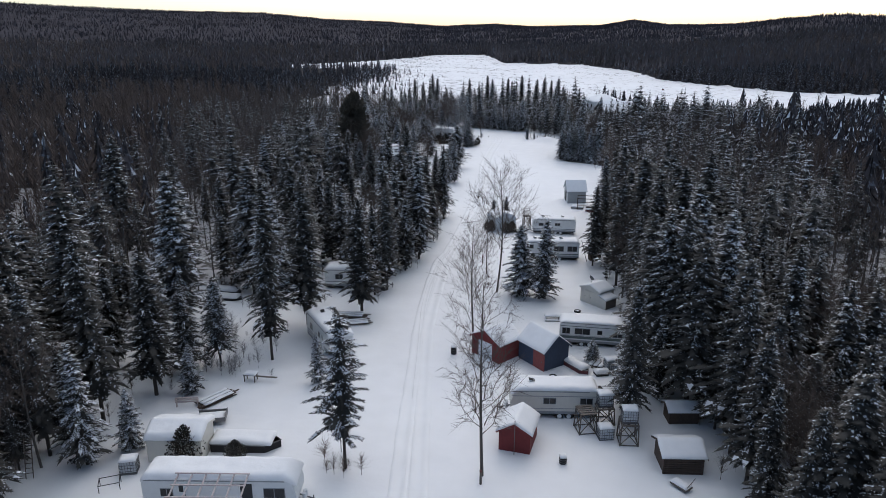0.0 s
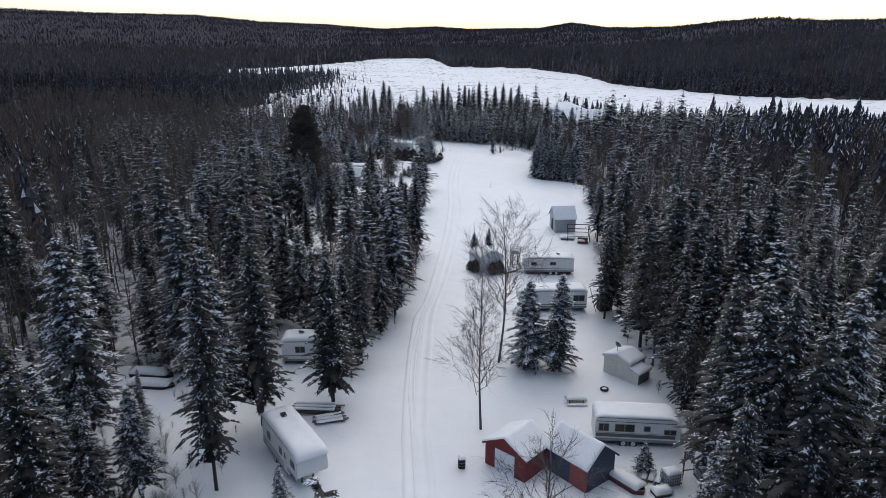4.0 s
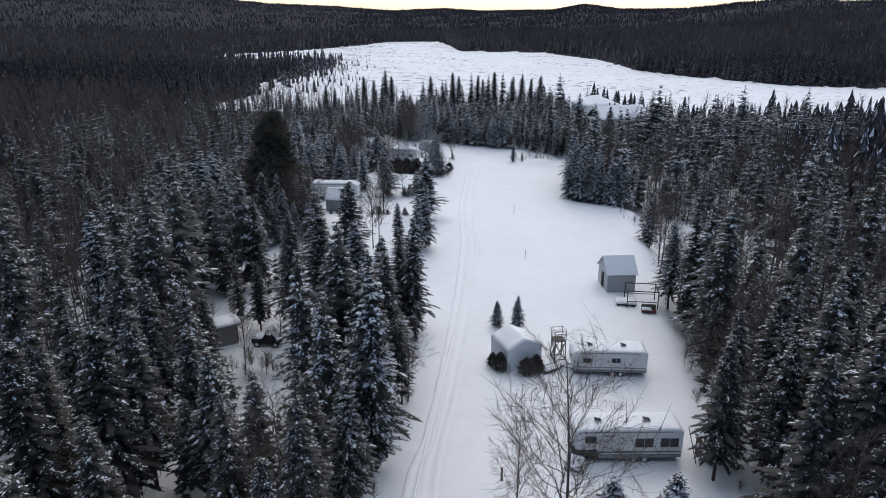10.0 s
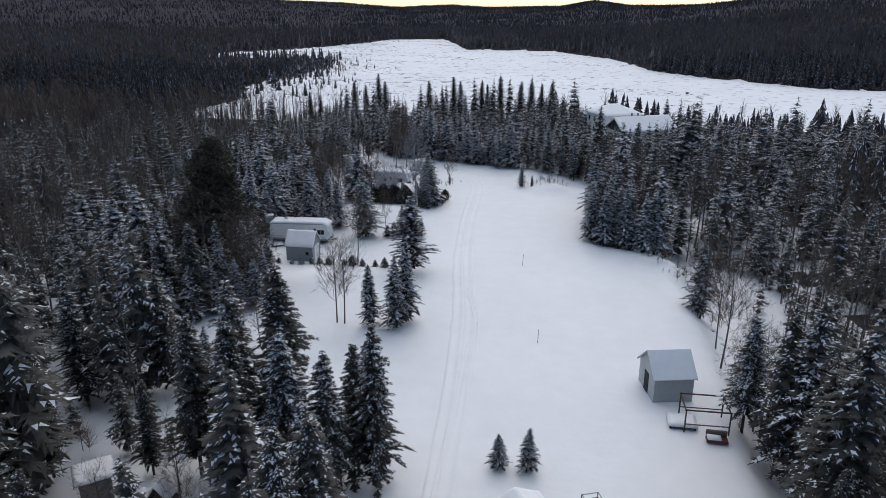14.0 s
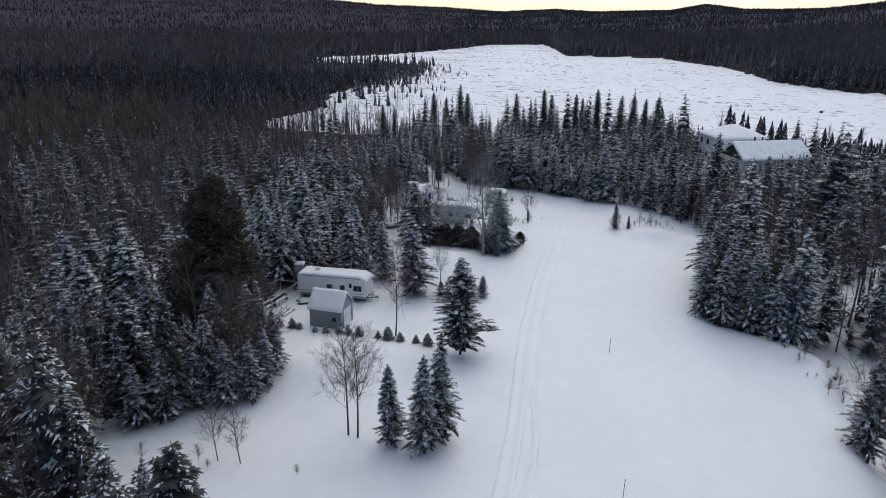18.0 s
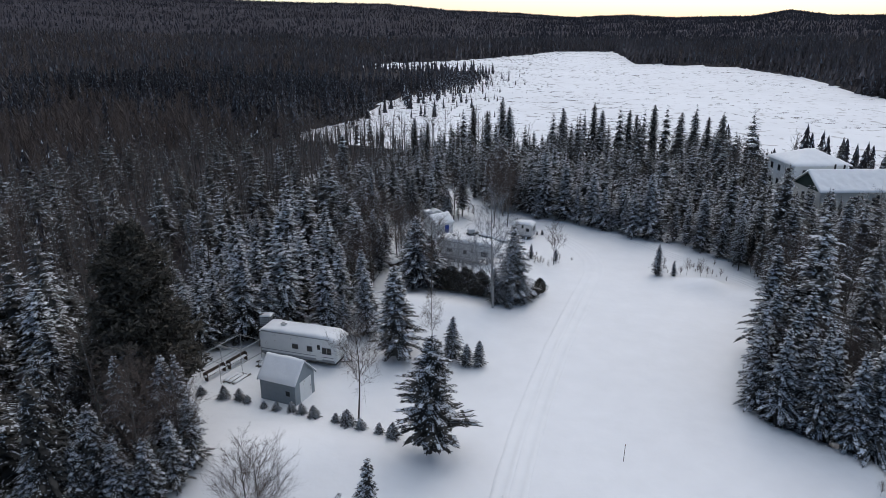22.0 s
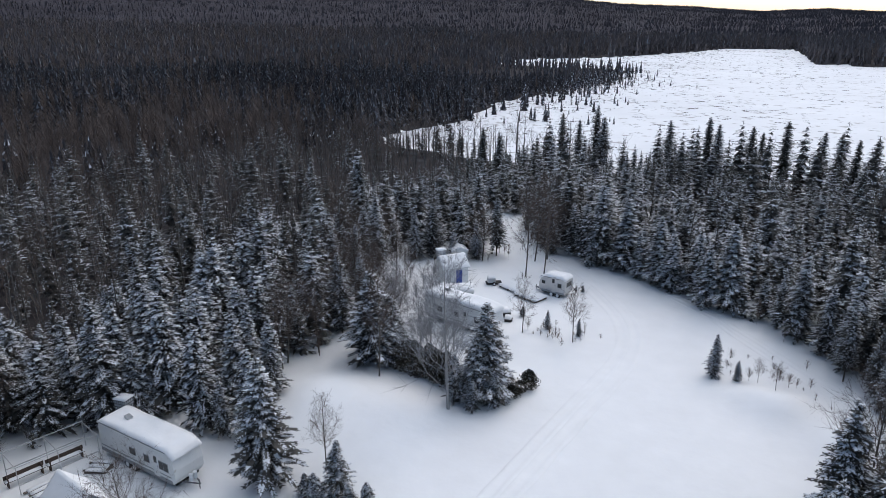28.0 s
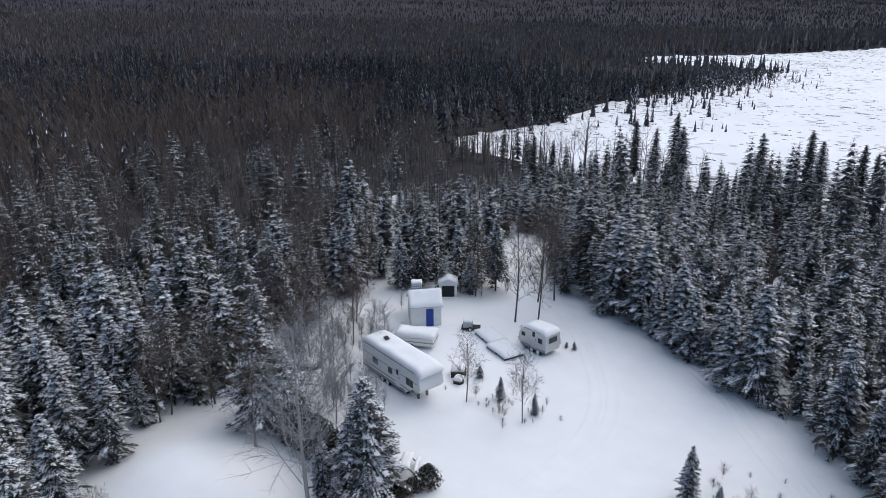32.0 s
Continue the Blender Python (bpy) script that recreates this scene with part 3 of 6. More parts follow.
YARD_WOODS = ((-36.7, 162.2, 10.5), (-29.4, 160.2, 11.8), (-28.9, 152.5, 12.5), (-24.2, 156.9, 7.6), (-21.1, 149.2, 7.5), (-25.3, 188.0, 9.5), (-18.3, 186.8, 8.6), (-12.0, 184.2, 8.0), (-20.5, 181.8, 9.4), (-26.3, 202.6, 8.2), (-35.0, 193.7, 8.6), (-24.2, 224.3, 13.8))
SHORE_TALL = ((-21.4, 265.8, 11.0), (-19.2, 268.0, 10.0), (-11.0, 284.0, 12.0), (-8.0, 285.5, 10.8), (-4.0, 284.5, 14.0), (-2.2, 282.0, 12.0), (10.5, 282.5, 12.0), (17.5, 281.5, 13.2), (19.2, 280.0, 12.0), (25.0, 276.5, 12.6), (26.6, 277.4, 11.4), (30.6, 279.0, 13.4), (36.2, 278.0, 12.0), (38.5, 274.0, 12.6), (41.0, 271.5, 12.0), (43.0, 267.0, 13.0))
TOWERING = WEST_TALL + WEST_MIDDLE + WEST_ROW + EAST_TALL + EAST_MIDDLE + YARD_WOODS + SHORE_TALL


def crowded(x, y, room=1.9):
    """Places too close to one of those trees."""
    near = np.zeros(len(x), bool)
    for tx, ty, _ in TOWERING:
        near |= np.hypot(x - tx, y - ty) < room
    return near


# near woods
X, Y = spread_trees(-130, 130, 18, 300, 2.45)
ok = free(X, Y) & in_view(X, Y) & (rs.rand(len(X)) < np.where(away(CLEAR, X, Y) < 7, 0.9, 0.7) * np.where(((X > -36) & (X < -13) & (Y > 52) & (Y < 100)) | ((X > -20) & (X < -4.5) & (Y > 90) & (Y < 116)), 0.42, np.where((X > -15) & (X < 2) & (Y > 112) & (Y < 127), 0.3, np.where((X > -32) & (X < 3) & (Y > 64) & (Y < 126), 0.72, 1.0)))) & ~crowded(X, Y)
X, Y = X[ok], Y[ok]
lot = rs.rand(len(X))
leafless = lot < broadleaf(X, Y)
edge = away(CLEAR, X, Y)
close = ((edge < 5.5) & (Y < 235) & (np.abs(X) < 60)) | ((Y > 36) & (Y < 68) & (np.abs(X) < 44))
NEAR_SPRUCE = np.flatnonzero(close & ~leafless)
NEAR_BARE = np.flatnonzero(close & leafless)
rest = ~close
S = [spruce_pattern(100 + i, 22, 7, (0.19, 0.2, 0.215, 0.23, 0.245)[i], 4, (0.08, 0.06, 0.04, 0.03, 0.02)[i], snow=(0.16, 0.27, 0.4, 0.54, 0.7)[i], slim=0.27, dense=0.55, tiers=9, cap=0.045) for i in range(5)]
M = [spruce_pattern(120 + i, 34, 8, (0.18, 0.19, 0.21, 0.235, 0.25)[i], 9, (0.14, 0.1, 0.06, 0.04, 0.03)[i], snow=(0.14, 0.26, 0.4, 0.58, 0.8)[i], slim=0.36, dense=0.48, tiers=16, cap=0.021) for i in range(5)]
LITTLE = [spruce_pattern(140 + i, 9, 6, 0.28, 2, 0.03, snow=(0.2, 0.4, 0.6, 0.8)[i], slim=0.38, dense=0.55, tiers=5, cap=0.09) for i in range(4)]
C0 = [cone_pattern(300 + i, 10, 7, 0.17, (0.08, 0.16, 0.3, 0.5)[i]) for i in range(4)]


def frosted(x, y):
    """How much snow the trees hold: old dark trees by the start, young frosted ones towards the lake, 0 to 1."""
    return np.clip(-0.1 - 0.12 * smooth_step(10, 16, x) * (1 - smooth_step(95, 125, y)) + 0.24 * smooth_step(60, 105, y) + 0.1 * np.exp(-((x + 18) ** 2 + (y - 100) ** 2) / 10 ** 2) - 0.15 * np.exp(-((x + 21) ** 2 + (y - 80) ** 2) / 9 ** 2) + 0.16 * smooth_step(-24, -16, x) * smooth_step(150, 175, y) - 0.3 * smooth_step(-25, -42, x) - 0.2 * smooth_step(12, 22, x) * smooth_step(200, 212, y) + 0.44 * smooth_step(105, 170, y) + 0.3 * waves(x, y, 40, 31) + 0.2 * waves(x, y, 15, 32), 0, 0.999)


def tall(x, y):
    """Tree heights: taller dark trees by the start and along the lake, lower near the houses."""
    h = 13.4 + 2.0 * waves(x, y, 30, 33) - 3.6 * smooth_step(118, 160, y) - 1.4 * smooth_step(205, 225, y) - 1.3 * smooth_step(235, 265, y)
    h = h - 2.2 * smooth_step(-8, -22, x) * smooth_step(230, 245, y) - 1.3 * smooth_step(160, 170, y) * (1 - smooth_step(205, 215, y)) * smooth_step(5, -5, x)
    h = h - 3.2 * smooth_step(66, 95, x) * smooth_step(215, 250, y)
    return h - 3.4 * np.exp(-((x - 52) ** 2 + (y - 236) ** 2) / 15 ** 2)


def woods_rows(x, y, n, wide=(0.85, 1.25)):
    k = len(x)
    high = tall(x, y) * (0.58 + 0.6 * rs.rand(k)) * np.where(rs.rand(k) < 0.12, 1.3, 1.0)
    high = np.where((y > 246) & (np.abs(x - 22) < 28) & (rs.rand(k) < 0.06), 10 + 4 * rs.rand(k), high)
    kind = np.clip((frosted(x, y) + rs.randn(k) * 0.13) * n, 0, n - 1).astype(int)
    broad = wide[0] + (wide[1] - wide[0]) * rs.rand(k) + 0.16 * smooth_step(140, 165, y)
    return np.stack([x, y, land(x, y) - 0.1, high, broad, rs.rand(k) * 6.283, kind], 1)


front = rest & (edge < np.where(Y > 195, 66, 40)) & (np.abs(X) < np.where(Y > 195, 135, 75))
behind = rest & ~front
inner = front & ~leafless & (((Y < 118) & (np.abs(X) < 18 + 0.25 * Y) & (Y > 30)) | ((Y > 150) & (Y < 200) & (X > -30) & (X < 0)))
outer = front & ~leafless & ~inner
scatter("spruce_woods", S, [NEEDLE, BOUGH_SNOW], woods_rows(X[outer], Y[outer], 5), "dense dark spruce woods lightly dusted with snow", "forest")
scatter("spruce_woods_near", M, [NEEDLE, BOUGH_SNOW], woods_rows(X[inner], Y[inner], 5), "tall dark spruce woods beside the camp", "forest")
scatter("spruce_woods_behind", C0, [FOREST, BOUGH_SNOW], woods_rows(X[behind & ~leafless], Y[behind & ~leafless], 4, (0.85, 1.2)), "dark spruce woods behind the first rows", "forest")
B = [bare_pattern(200 + i, 13, 6, 3, 0.24, 0.34, flat=True) for i in range(4)]
scatter("leafless_woods", B, [BARK, BRUSH], rows_of(X[front & leafless], Y[front & leafless], 8, 12.5, 4), "bare grey-brown birch and aspen woods", "forest")

H0 = [brush_pattern(330 + i, 90, 0.24, 0.0036) for i in range(3)]
scatter("leafless_woods_behind", H0, [BRUSH], rows_of(X[behind & leafless], Y[behind & leafless], 7, 12, 3), "bare brown woods behind the first rows", "forest")

# middle and far woods
far_s, far_b, wide_s = [], [], []
C1 = [cone_pattern(310 + i, 4, 3, 0.16, (0.02, 0.12, 0.3, 0.5)[i]) for i in range(4)]
C2 = [cone_pattern(320 + i, 1, 3, 0.2, 0.0) for i in range(3)]
H1 = [brush_pattern(340 + i, 14, 0.3, 0.011) for i in range(3)]
H2 = [brush_pattern(350 + i, 5, 0.3, 0.022) for i in range(3)]


def belt(r0, r1, gap, cones, brushes, lo, hi, tag):
    X, Y = spread_trees(-r1, r1, 100, r1 + 40, gap)
    r = np.hypot(X, Y - 60)
    ok = (r >= r0) & (r < r1) & in_view(X, Y) & ~((np.abs(X) < 130) & (Y < 300))
    X, Y = X[ok], Y[ok]
    ok = free(X, Y)
    X, Y = X[ok], Y[ok]
    bare = 0.08 + 0.7 * smooth_step(0.22, 0.6, broadleaf(X, Y) + 0.1 * waves(X, Y, 45, 63))
    k = rs.rand(len(X)) < bare * (0.25 + 0.75 * smooth_step(10, 50, away(SHORE, X, Y)))
    low = 1 - 0.45 * np.exp(-((X + 75) / 55) ** 2 - ((Y - 520) / 110) ** 2) - 0.35 * smooth_step(90, 130, X) * (1 - smooth_step(330, 380, Y))

    def sized(pick, a, b, n):
        rows = rows_of(X[pick], Y[pick], a, b, n)
        rows[:, 3] *= low[pick] * (0.9 + 0.22 * waves(X[pick], Y[pick], 70, 62))
        if n == 4:
            rows[:, 6] = np.clip((0.4 + 0.45 * waves(X[pick], Y[pick], 130, 61) + rs.randn(len(rows)) * 0.16) * n, 0, n - 1).astype(int)
        return rows

    # hills take the colour with shade painted in, the belt before them the hazed one
    scatter("spruce_belt" + tag, cones, [SHADED_HILL_WOODS if lo < 6 else HAZED_WOODS if tag else FOREST, FROST], sized(~k, lo, hi, len(cones)), "far spruce woods dusted with snow", "forest")
    scatter("leafless_belt" + tag, brushes, [SHADED_HILL_WOODS if lo < 6 else BRUSH], sized(k, lo * 0.9, hi * 0.8, len(brushes)), "far bare brown woods between the spruces", "forest")


belt(90, 420, 3.7, C0, H0, 7, 14, "")
# the woods go on round the start of the lane
RX, RY = spread_trees(-150, 150, -70, 300, 4.3)
ok = free(RX, RY) & ~in_view(RX, RY)
RX, RY = RX[ok], RY[ok]
k = rs.rand(len(RX)) < broadleaf(RX, RY)
scatter("spruce_woods_round", C0, [FOREST, BOUGH_SNOW], woods_rows(RX[~k], RY[~k], 4, (0.9, 1.25)), "dark spruce woods round the start of the lane", "forest")
scatter("leafless_woods_round", H1, [BRUSH], rows_of(RX[k], RY[k], 7, 12, 3), "bare brown woods round the start of the lane", "forest")
UX, UY = spread_trees(-60, 60, 20, 250, 2.6)
ok = free(UX, UY, 0.2) & (away(CLEAR, UX, UY) < 20) & in_view(UX, UY)
scatter("undergrowth", H0, [BRUSH], rows_of(UX[ok], UY[ok], 0.8, 3.2, 3, (1.2, 2.2)), "bare brown undergrowth between the trunks", "undergrowth")
UX, UY = spread_trees(-65, 65, 20, 270, 3.5)
ok = free(UX, UY, 0.8) & (away(CLEAR, UX, UY) < 32) & in_view(UX, UY) & ~((UX > -36) & (UX < -13) & (UY > 52) & (UY < 100) & (rs.rand(len(UX)) < 0.6))
UX, UY = UX[ok], UY[ok]
rows = woods_rows(UX, UY, 4, (0.8, 1.3))
rows[:, 3] = 1.8 + 3.2 * rs.rand(len(UX))
scatter("young_spruces", LITTLE, [NEEDLE, BOUGH_SNOW], rows, "young spruces filling the gaps under the old trees", "forest")
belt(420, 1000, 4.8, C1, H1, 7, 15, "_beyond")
belt(1000, 3100, 7.4, C2, H2, 4, 8.5, "_on_hills")

# ---- trees that stand by the clearing ----
SPRUCES = []
for i in range(8):
    n, s = spruce_pattern(400 + i, (48, 48, 46, 44, 40, 38, 36, 36)[i], 10, (0.185, 0.2, 0.21, 0.22, 0.24, 0.25, 0.265, 0.275)[i], 17, (0.13, 0.07, 0.18, 0.06, 0.05, 0.04, 0.03, 0.03)[i], snow=0.1 + 0.09 * i, slim=0.34, dense=0.45, tiers=24, cap=(0.017, 0.017, 0.018, 0.019, 0.022, 0.024, 0.026, 0.026)[i], full=(0.7, 0.75, 0.75, 0.8, 0.85, 0.85, 0.88, 0.88)[i])
    SPRUCES.append((raw_mesh("crown", *n, [NEEDLE]), raw_mesh("snow_load", *s, [BOUGH_SNOW])))


n, s = spruce_pattern(481, 36, 10, 0.265, 20, 0.07, droop=0.16, snow=0.36, slim=0.36, dense=0.5, tiers=20, cap=0.022, full=0.66)
SPRUCES.append((raw_mesh("crown", *n, [NEEDLE]), raw_mesh("snow_load", *s, [BOUGH_SNOW])))
n, s = spruce_pattern(483, 24, 8, 0.215, 20, 0.2, droop=0.2, snow=0.34, slim=0.34, dense=0.34, tiers=14, cap=0.02, full=0.5)
SPRUCES.append((raw_mesh("crown", *n, [NEEDLE]), raw_mesh("snow_load", *s, [BOUGH_SNOW])))
TRUNK = mesh_of("trunk", Geo().tube((0, 0, -0.02), (0, 0, 0.96), 0.012, 0.001, 7), DARK_BARK)
spruce_kinds = []


def spruce(x, y, h, wide=1.0, kind=None, label="dark green spruce with snow on its boughs", sink=0.05):
    k = int(np.clip(8 * (frosted(np.array([x]), np.array([y]))[0] + rs.randn() * 0.15), 5 if h < 6 else 0, 7)) if kind is None else kind
    ob = new("spruce_tree")
    ob.matrix_world = Matrix.LocRotScale((x, y, ground(x, y) - sink), Euler((0, 0, rs.rand() * 6.283)), (h * wide, h * wide, h))
    tagged(ob, label, "tree", "spruces round the clearing")
    part("trunk", TRUNK, None, ob)
    part("crown", SPRUCES[k][0], None, ob)
    tagged(part("snow_load", SPRUCES[k][1], None, ob, "snow on the boughs"), kind="stuff")
    return ob


BARES = []
for i in range(6):
    t, b = bare_pattern(500 + i, 30, 11, 12, 0.225 + 0.03 * (i % 3), 0.2 + 0.06 * (i % 3), 0.0085, rise=0.62)
    BARES.append((raw_mesh("trunk", *t, [BARK], smooth=True), raw_mesh("crown", *b, [BRUSH])))


FROSTED = [raw_mesh("crown", *bare_pattern(540 + i, 34, 12, 12, 0.27, 0.14, 0.0095)[1], [FROST_TWIG]) for i in range(2)]
FROSTED_TRUNK = [raw_mesh("trunk", *bare_pattern(540 + i, 34, 12, 12, 0.27, 0.14, 0.0095)[0], [PALE_BARK], smooth=True) for i in range(2)]


def frosted_birch(x, y, h, kind, wide=1.0, label="bare birch with frosted pale twigs"):
    ob = new("bare_tree")
    ob.matrix_world = Matrix.LocRotScale((x, y, ground(x, y) - 0.05), Euler((0, 0, kind + 0.7 * x)), (h * wide, h * wide, h))
    tagged(ob, label, "tree", "leafless trees round the clearing")
    part("trunk", FROSTED_TRUNK[kind], None, ob)
    part("crown", FROSTED[kind], None, ob)


def birch(x, y, h, wide=1.0, kind=None, label="bare grey birch with fine twigs"):
    k = rs.randint(0, 6) if kind is None else kind
    ob = new("bare_tree")
    ob.matrix_world = Matrix.LocRotScale((x, y, ground(x, y) - 0.05), Euler((0, 0, rs.rand() * 6.283)), (h * wide, h * wide, h))
    tagged(ob, label, "tree", "leafless trees round the clearing")
    part("trunk", BARES[k][0], None, ob)
    part("crown", BARES[k][1], None, ob)
    return ob


for tx, ty, th in TOWERING:
    spruce(tx, ty, th, 0.9 + 0.2 * rs.rand() if th < 13 else 0.92 + 0.2 * rs.rand(), rs.randint(0, 3) if ty > 260 or (ty < 84 and tx < -12) else None, "tall dark spruce rising over its neighbours" if th > 12 else "dark green spruce with snow on its boughs")
order = NEAR_SPRUCE[np.argsort(np.where(Y < 68, edge * 0.25, edge)[NEAR_SPRUCE])]
for i in order[:125]:
    spruce(X[i], Y[i], float(tall(X[i], Y[i])) * (0.5 + 0.7 * rs.rand()), 0.8 + 0.4 * rs.rand())
for i in [j for j in NEAR_BARE if not (124 < Y[j] < 150 and -22 < X[j] < 3)][:90]:
    birch(X[i], Y[i], 7.5 + 5 * rs.rand())
left = order[125:]
if len(left):
    scatter("spruce_woods_edge", M, [NEEDLE, BOUGH_SNOW], woods_rows(X[left], Y[left], 5), "dense dark spruce woods lightly dusted with snow", "forest")


# ---- more materials ----
WHITE_SIDING = material("white_aluminium", (0.66, 0.67, 0.66), 0.45, vary=0.06, scale=2, fleck=(0.5, 0.49, 0.46), fleck_at=0.68)
CREAM = material("cream_siding", (0.60, 0.58, 0.52), 0.5, vary=0.06, scale=2)
SILVER = material("bare_aluminium", (0.52, 0.52, 0.52), 0.4, 0.6, vary=0.08, scale=3)
GREY_TIN = material("grey_sheet_metal", (0.40, 0.42, 0.43), 0.5, 0.2, vary=0.08, scale=2)
GREY_WALL = material("grey_painted_board", (0.22, 0.25, 0.27), 0.7, vary=0.1, scale=3)
PALE_ROOF = material("frosted_roof_sheet", (0.70, 0.73, 0.76), 0.55, vary=0.06, scale=1.5)
RED_WALL = material("barn_red_board", (0.17, 0.026, 0.027), 0.75, vary=0.18, scale=3)
PINK_WALL = material("faded_red_panel", (0.25, 0.07, 0.065), 0.75, vary=0.12, scale=3)
BLUE_WALL = material("navy_blue_board", (0.040, 0.060, 0.100), 0.7, vary=0.15, scale=3)
BLUE_DOOR = material("blue_door_paint", (0.01, 0.045, 0.26), 0.5, vary=0.08)
GLASS = material("dark_window_glass", (0.02, 0.022, 0.025), 0.12, vary=0.1)
BLACK = material("black_rubber", (0.018, 0.018, 0.019), 0.8, vary=0.2)
STEEL = material("dull_steel", (0.16, 0.16, 0.165), 0.5, 0.7, vary=0.2)
STRIPE = material("grey_green_stripe", (0.10, 0.13, 0.125), 0.5)
GREYSTRIPE = material("grey_stripe", (0.24, 0.25, 0.26), 0.5)
OLD_WOOD = material("weathered_timber", (0.13, 0.11, 0.095), 0.85, vary=0.3, scale=7, bump=0.3)
BROWN_WOOD = material("brown_log_board", (0.075, 0.052, 0.040), 0.85, vary=0.3, scale=6, bump=0.3)
PALE_WOOD = material("pale_lumber", (0.48, 0.41, 0.39), 0.8, vary=0.2, scale=6)
PLASTIC = material("white_plastic", (0.58, 0.60, 0.62), 0.4, vary=0.05)
RED_PAINT = material("dark_red_paint", (0.10, 0.02, 0.025), 0.45)
GREEN_GABLE = material("dark_green_gable", (0.012, 0.028, 0.022), 0.7)
TARP = material("white_tarp", (0.62, 0.65, 0.68), 0.55, vary=0.06, scale=1.2, bump=0.2, bump_scale=3)


# ---- caravans ----
def window_on(parent, x0, x1, z0, z1, y, name="window", split=False):
    """A framed pane on a wall that faces -y (y is the wall's outside)."""
    w = part(name, Geo().box(x0 - 0.05, x1 + 0.05, y - 0.03, y + 0.02, z0 - 0.05, z1 + 0.05, 0.01), GREYSTRIPE, parent)
    if split:
        m = (x0 + x1) / 2
        part("pane", Geo().box(x0, m - 0.03, y - 0.045, y - 0.025, z0, z1), GLASS, w)
        part("pane", Geo().box(m + 0.03, x1, y - 0.045, y - 0.025, z0, z1), GLASS, w)
    else:
        part("pane", Geo().box(x0, x1, y - 0.045, y - 0.025, z0, z1), GLASS, w)
    return w


def window_end(parent, y0, y1, z0, z1, x, out):
    a, b = sorted((x - 0.02 * out, x + 0.03 * out))
    w = part("window", Geo().box(a, b, y0 - 0.05, y1 + 0.05, z0 - 0.05, z1 + 0.05, 0.01), GREYSTRIPE, parent)
    a, b = sorted((x + 0.025 * out, x + 0.045 * out))
    part("pane", Geo().box(a, b, y0, y1, z0, z1), GLASS, w)


def wheel(parent, x, y, r=0.34):
    t = part("wheel", Geo().tube((x, y - 0.1, r), (x, y + 0.1, r), r, n=16), BLACK, parent)
    part("rim", Geo().tube((x, y - 0.115, r), (x, y - 0.1, r), r * 0.58, n=12), WHITE_SIDING, t)


def caravan(x, y, turn, length, label, wall=None, windows=(), doors=(), stripes=(), height=2.75, width=2.4, fifth=False, snow=0.28, seed=1, ends=(), hitch=1, vents=2, axle=0.1, lid=None):
    """A travel trailer, its long side along x, the side with the windows towards -y; hitch: the end with the tow bar (1 or -1)."""
    wall = wall or WHITE_SIDING
    ob = thing("travel_trailer", x, y, turn, label, "trailer", "trailers in the camp", lift=-0.12)
    h, f = length / 2, 0.55
    if fifth:
        o = [(-h, f), (h - 2.1, f), (h - 2.0, 1.25), (h - 0.25, 1.32), (h, 1.7), (h - 0.25, height - 0.15), (h - 0.6, height), (-h + 0.1, height), (-h, height - 0.12)]
    else:
        o = [(-h, f), (h - 0.25, f), (h, f + 0.45), (h, f + 1.1), (h - 0.3, height - 0.15), (h - 0.6, height), (-h + 0.3, height), (-h, height - 0.3)]
    o = [(p * hitch, q) for p, q in o]
    body = part("body", Geo().prism(o, -width / 2, width / 2, "y"), wall, ob)
    s = -width / 2
    part("trim", Geo().box(-h + 0.15, h - 0.75, s - 0.025, s + 0.02, height - 0.13, height - 0.06, 0.008), GREYSTRIPE, body)
    part("skirt", Geo().box(-h + 0.05, h - 2.15 if fifth else h - 0.3, s - 0.02, s + 0.02, f, f + 0.26, 0.008) if hitch > 0 else Geo().box(-h + (2.15 if fifth else 0.3), h - 0.05, s - 0.02, s + 0.02, f, f + 0.26, 0.008), GREYSTRIPE, body)
    for z0, z1, m in stripes:
        part("stripe", Geo().box(-h + 0.1, h - 0.4 if hitch > 0 else h - 0.1, s - 0.012, s + 0.01, z0, z1), m, body)
    for w in windows:
        window_on(body, w[0], w[1], w[2], w[3], s, split=len(w) > 4)
    for d in doors:
        q = part("door", Geo().box(d, d + 0.66, s - 0.03, s + 0.02, f + 0.15, f + 2.0, 0.02), wall, body)
        part("pane", Geo().box(d + 0.18, d + 0.48, s - 0.045, s - 0.028, f + 1.25, f + 1.75), GLASS, q)
        part("handle", Geo().box(d + 0.54, d + 0.6, s - 0.06, s - 0.03, f + 0.95, f + 1.08), STEEL, q)
    for e in ends:
        window_end(body, -e[1], e[1], e[2], e[3], e[0] * h, e[0])
    part("chassis", Geo().box(-h + 0.2, h - 2.2 if fifth and hitch > 0 else h - 0.3, -width / 2 + 0.25, width / 2 - 0.25, f - 0.22, f), BLACK, ob)
    for k in (-0.4, 0.4):
        for side in (-1, 1):
            wheel(ob, axle * length * -hitch + k, side * (width / 2 - 0.12))
    tow = Geo()
    a = h * hitch
    if not fifth:
        for side in (-0.55, 0.55):
            tow.tube((a - 0.3 * hitch, side, f - 0.1), (a + 1.0 * hitch, 0, f - 0.12), 0.05)
        tow.tube((a + 0.9 * hitch, 0, f - 0.55), (a + 0.9 * hitch, 0, f + 0.2), 0.04)
        part("tow_bar", tow, STEEL, ob)
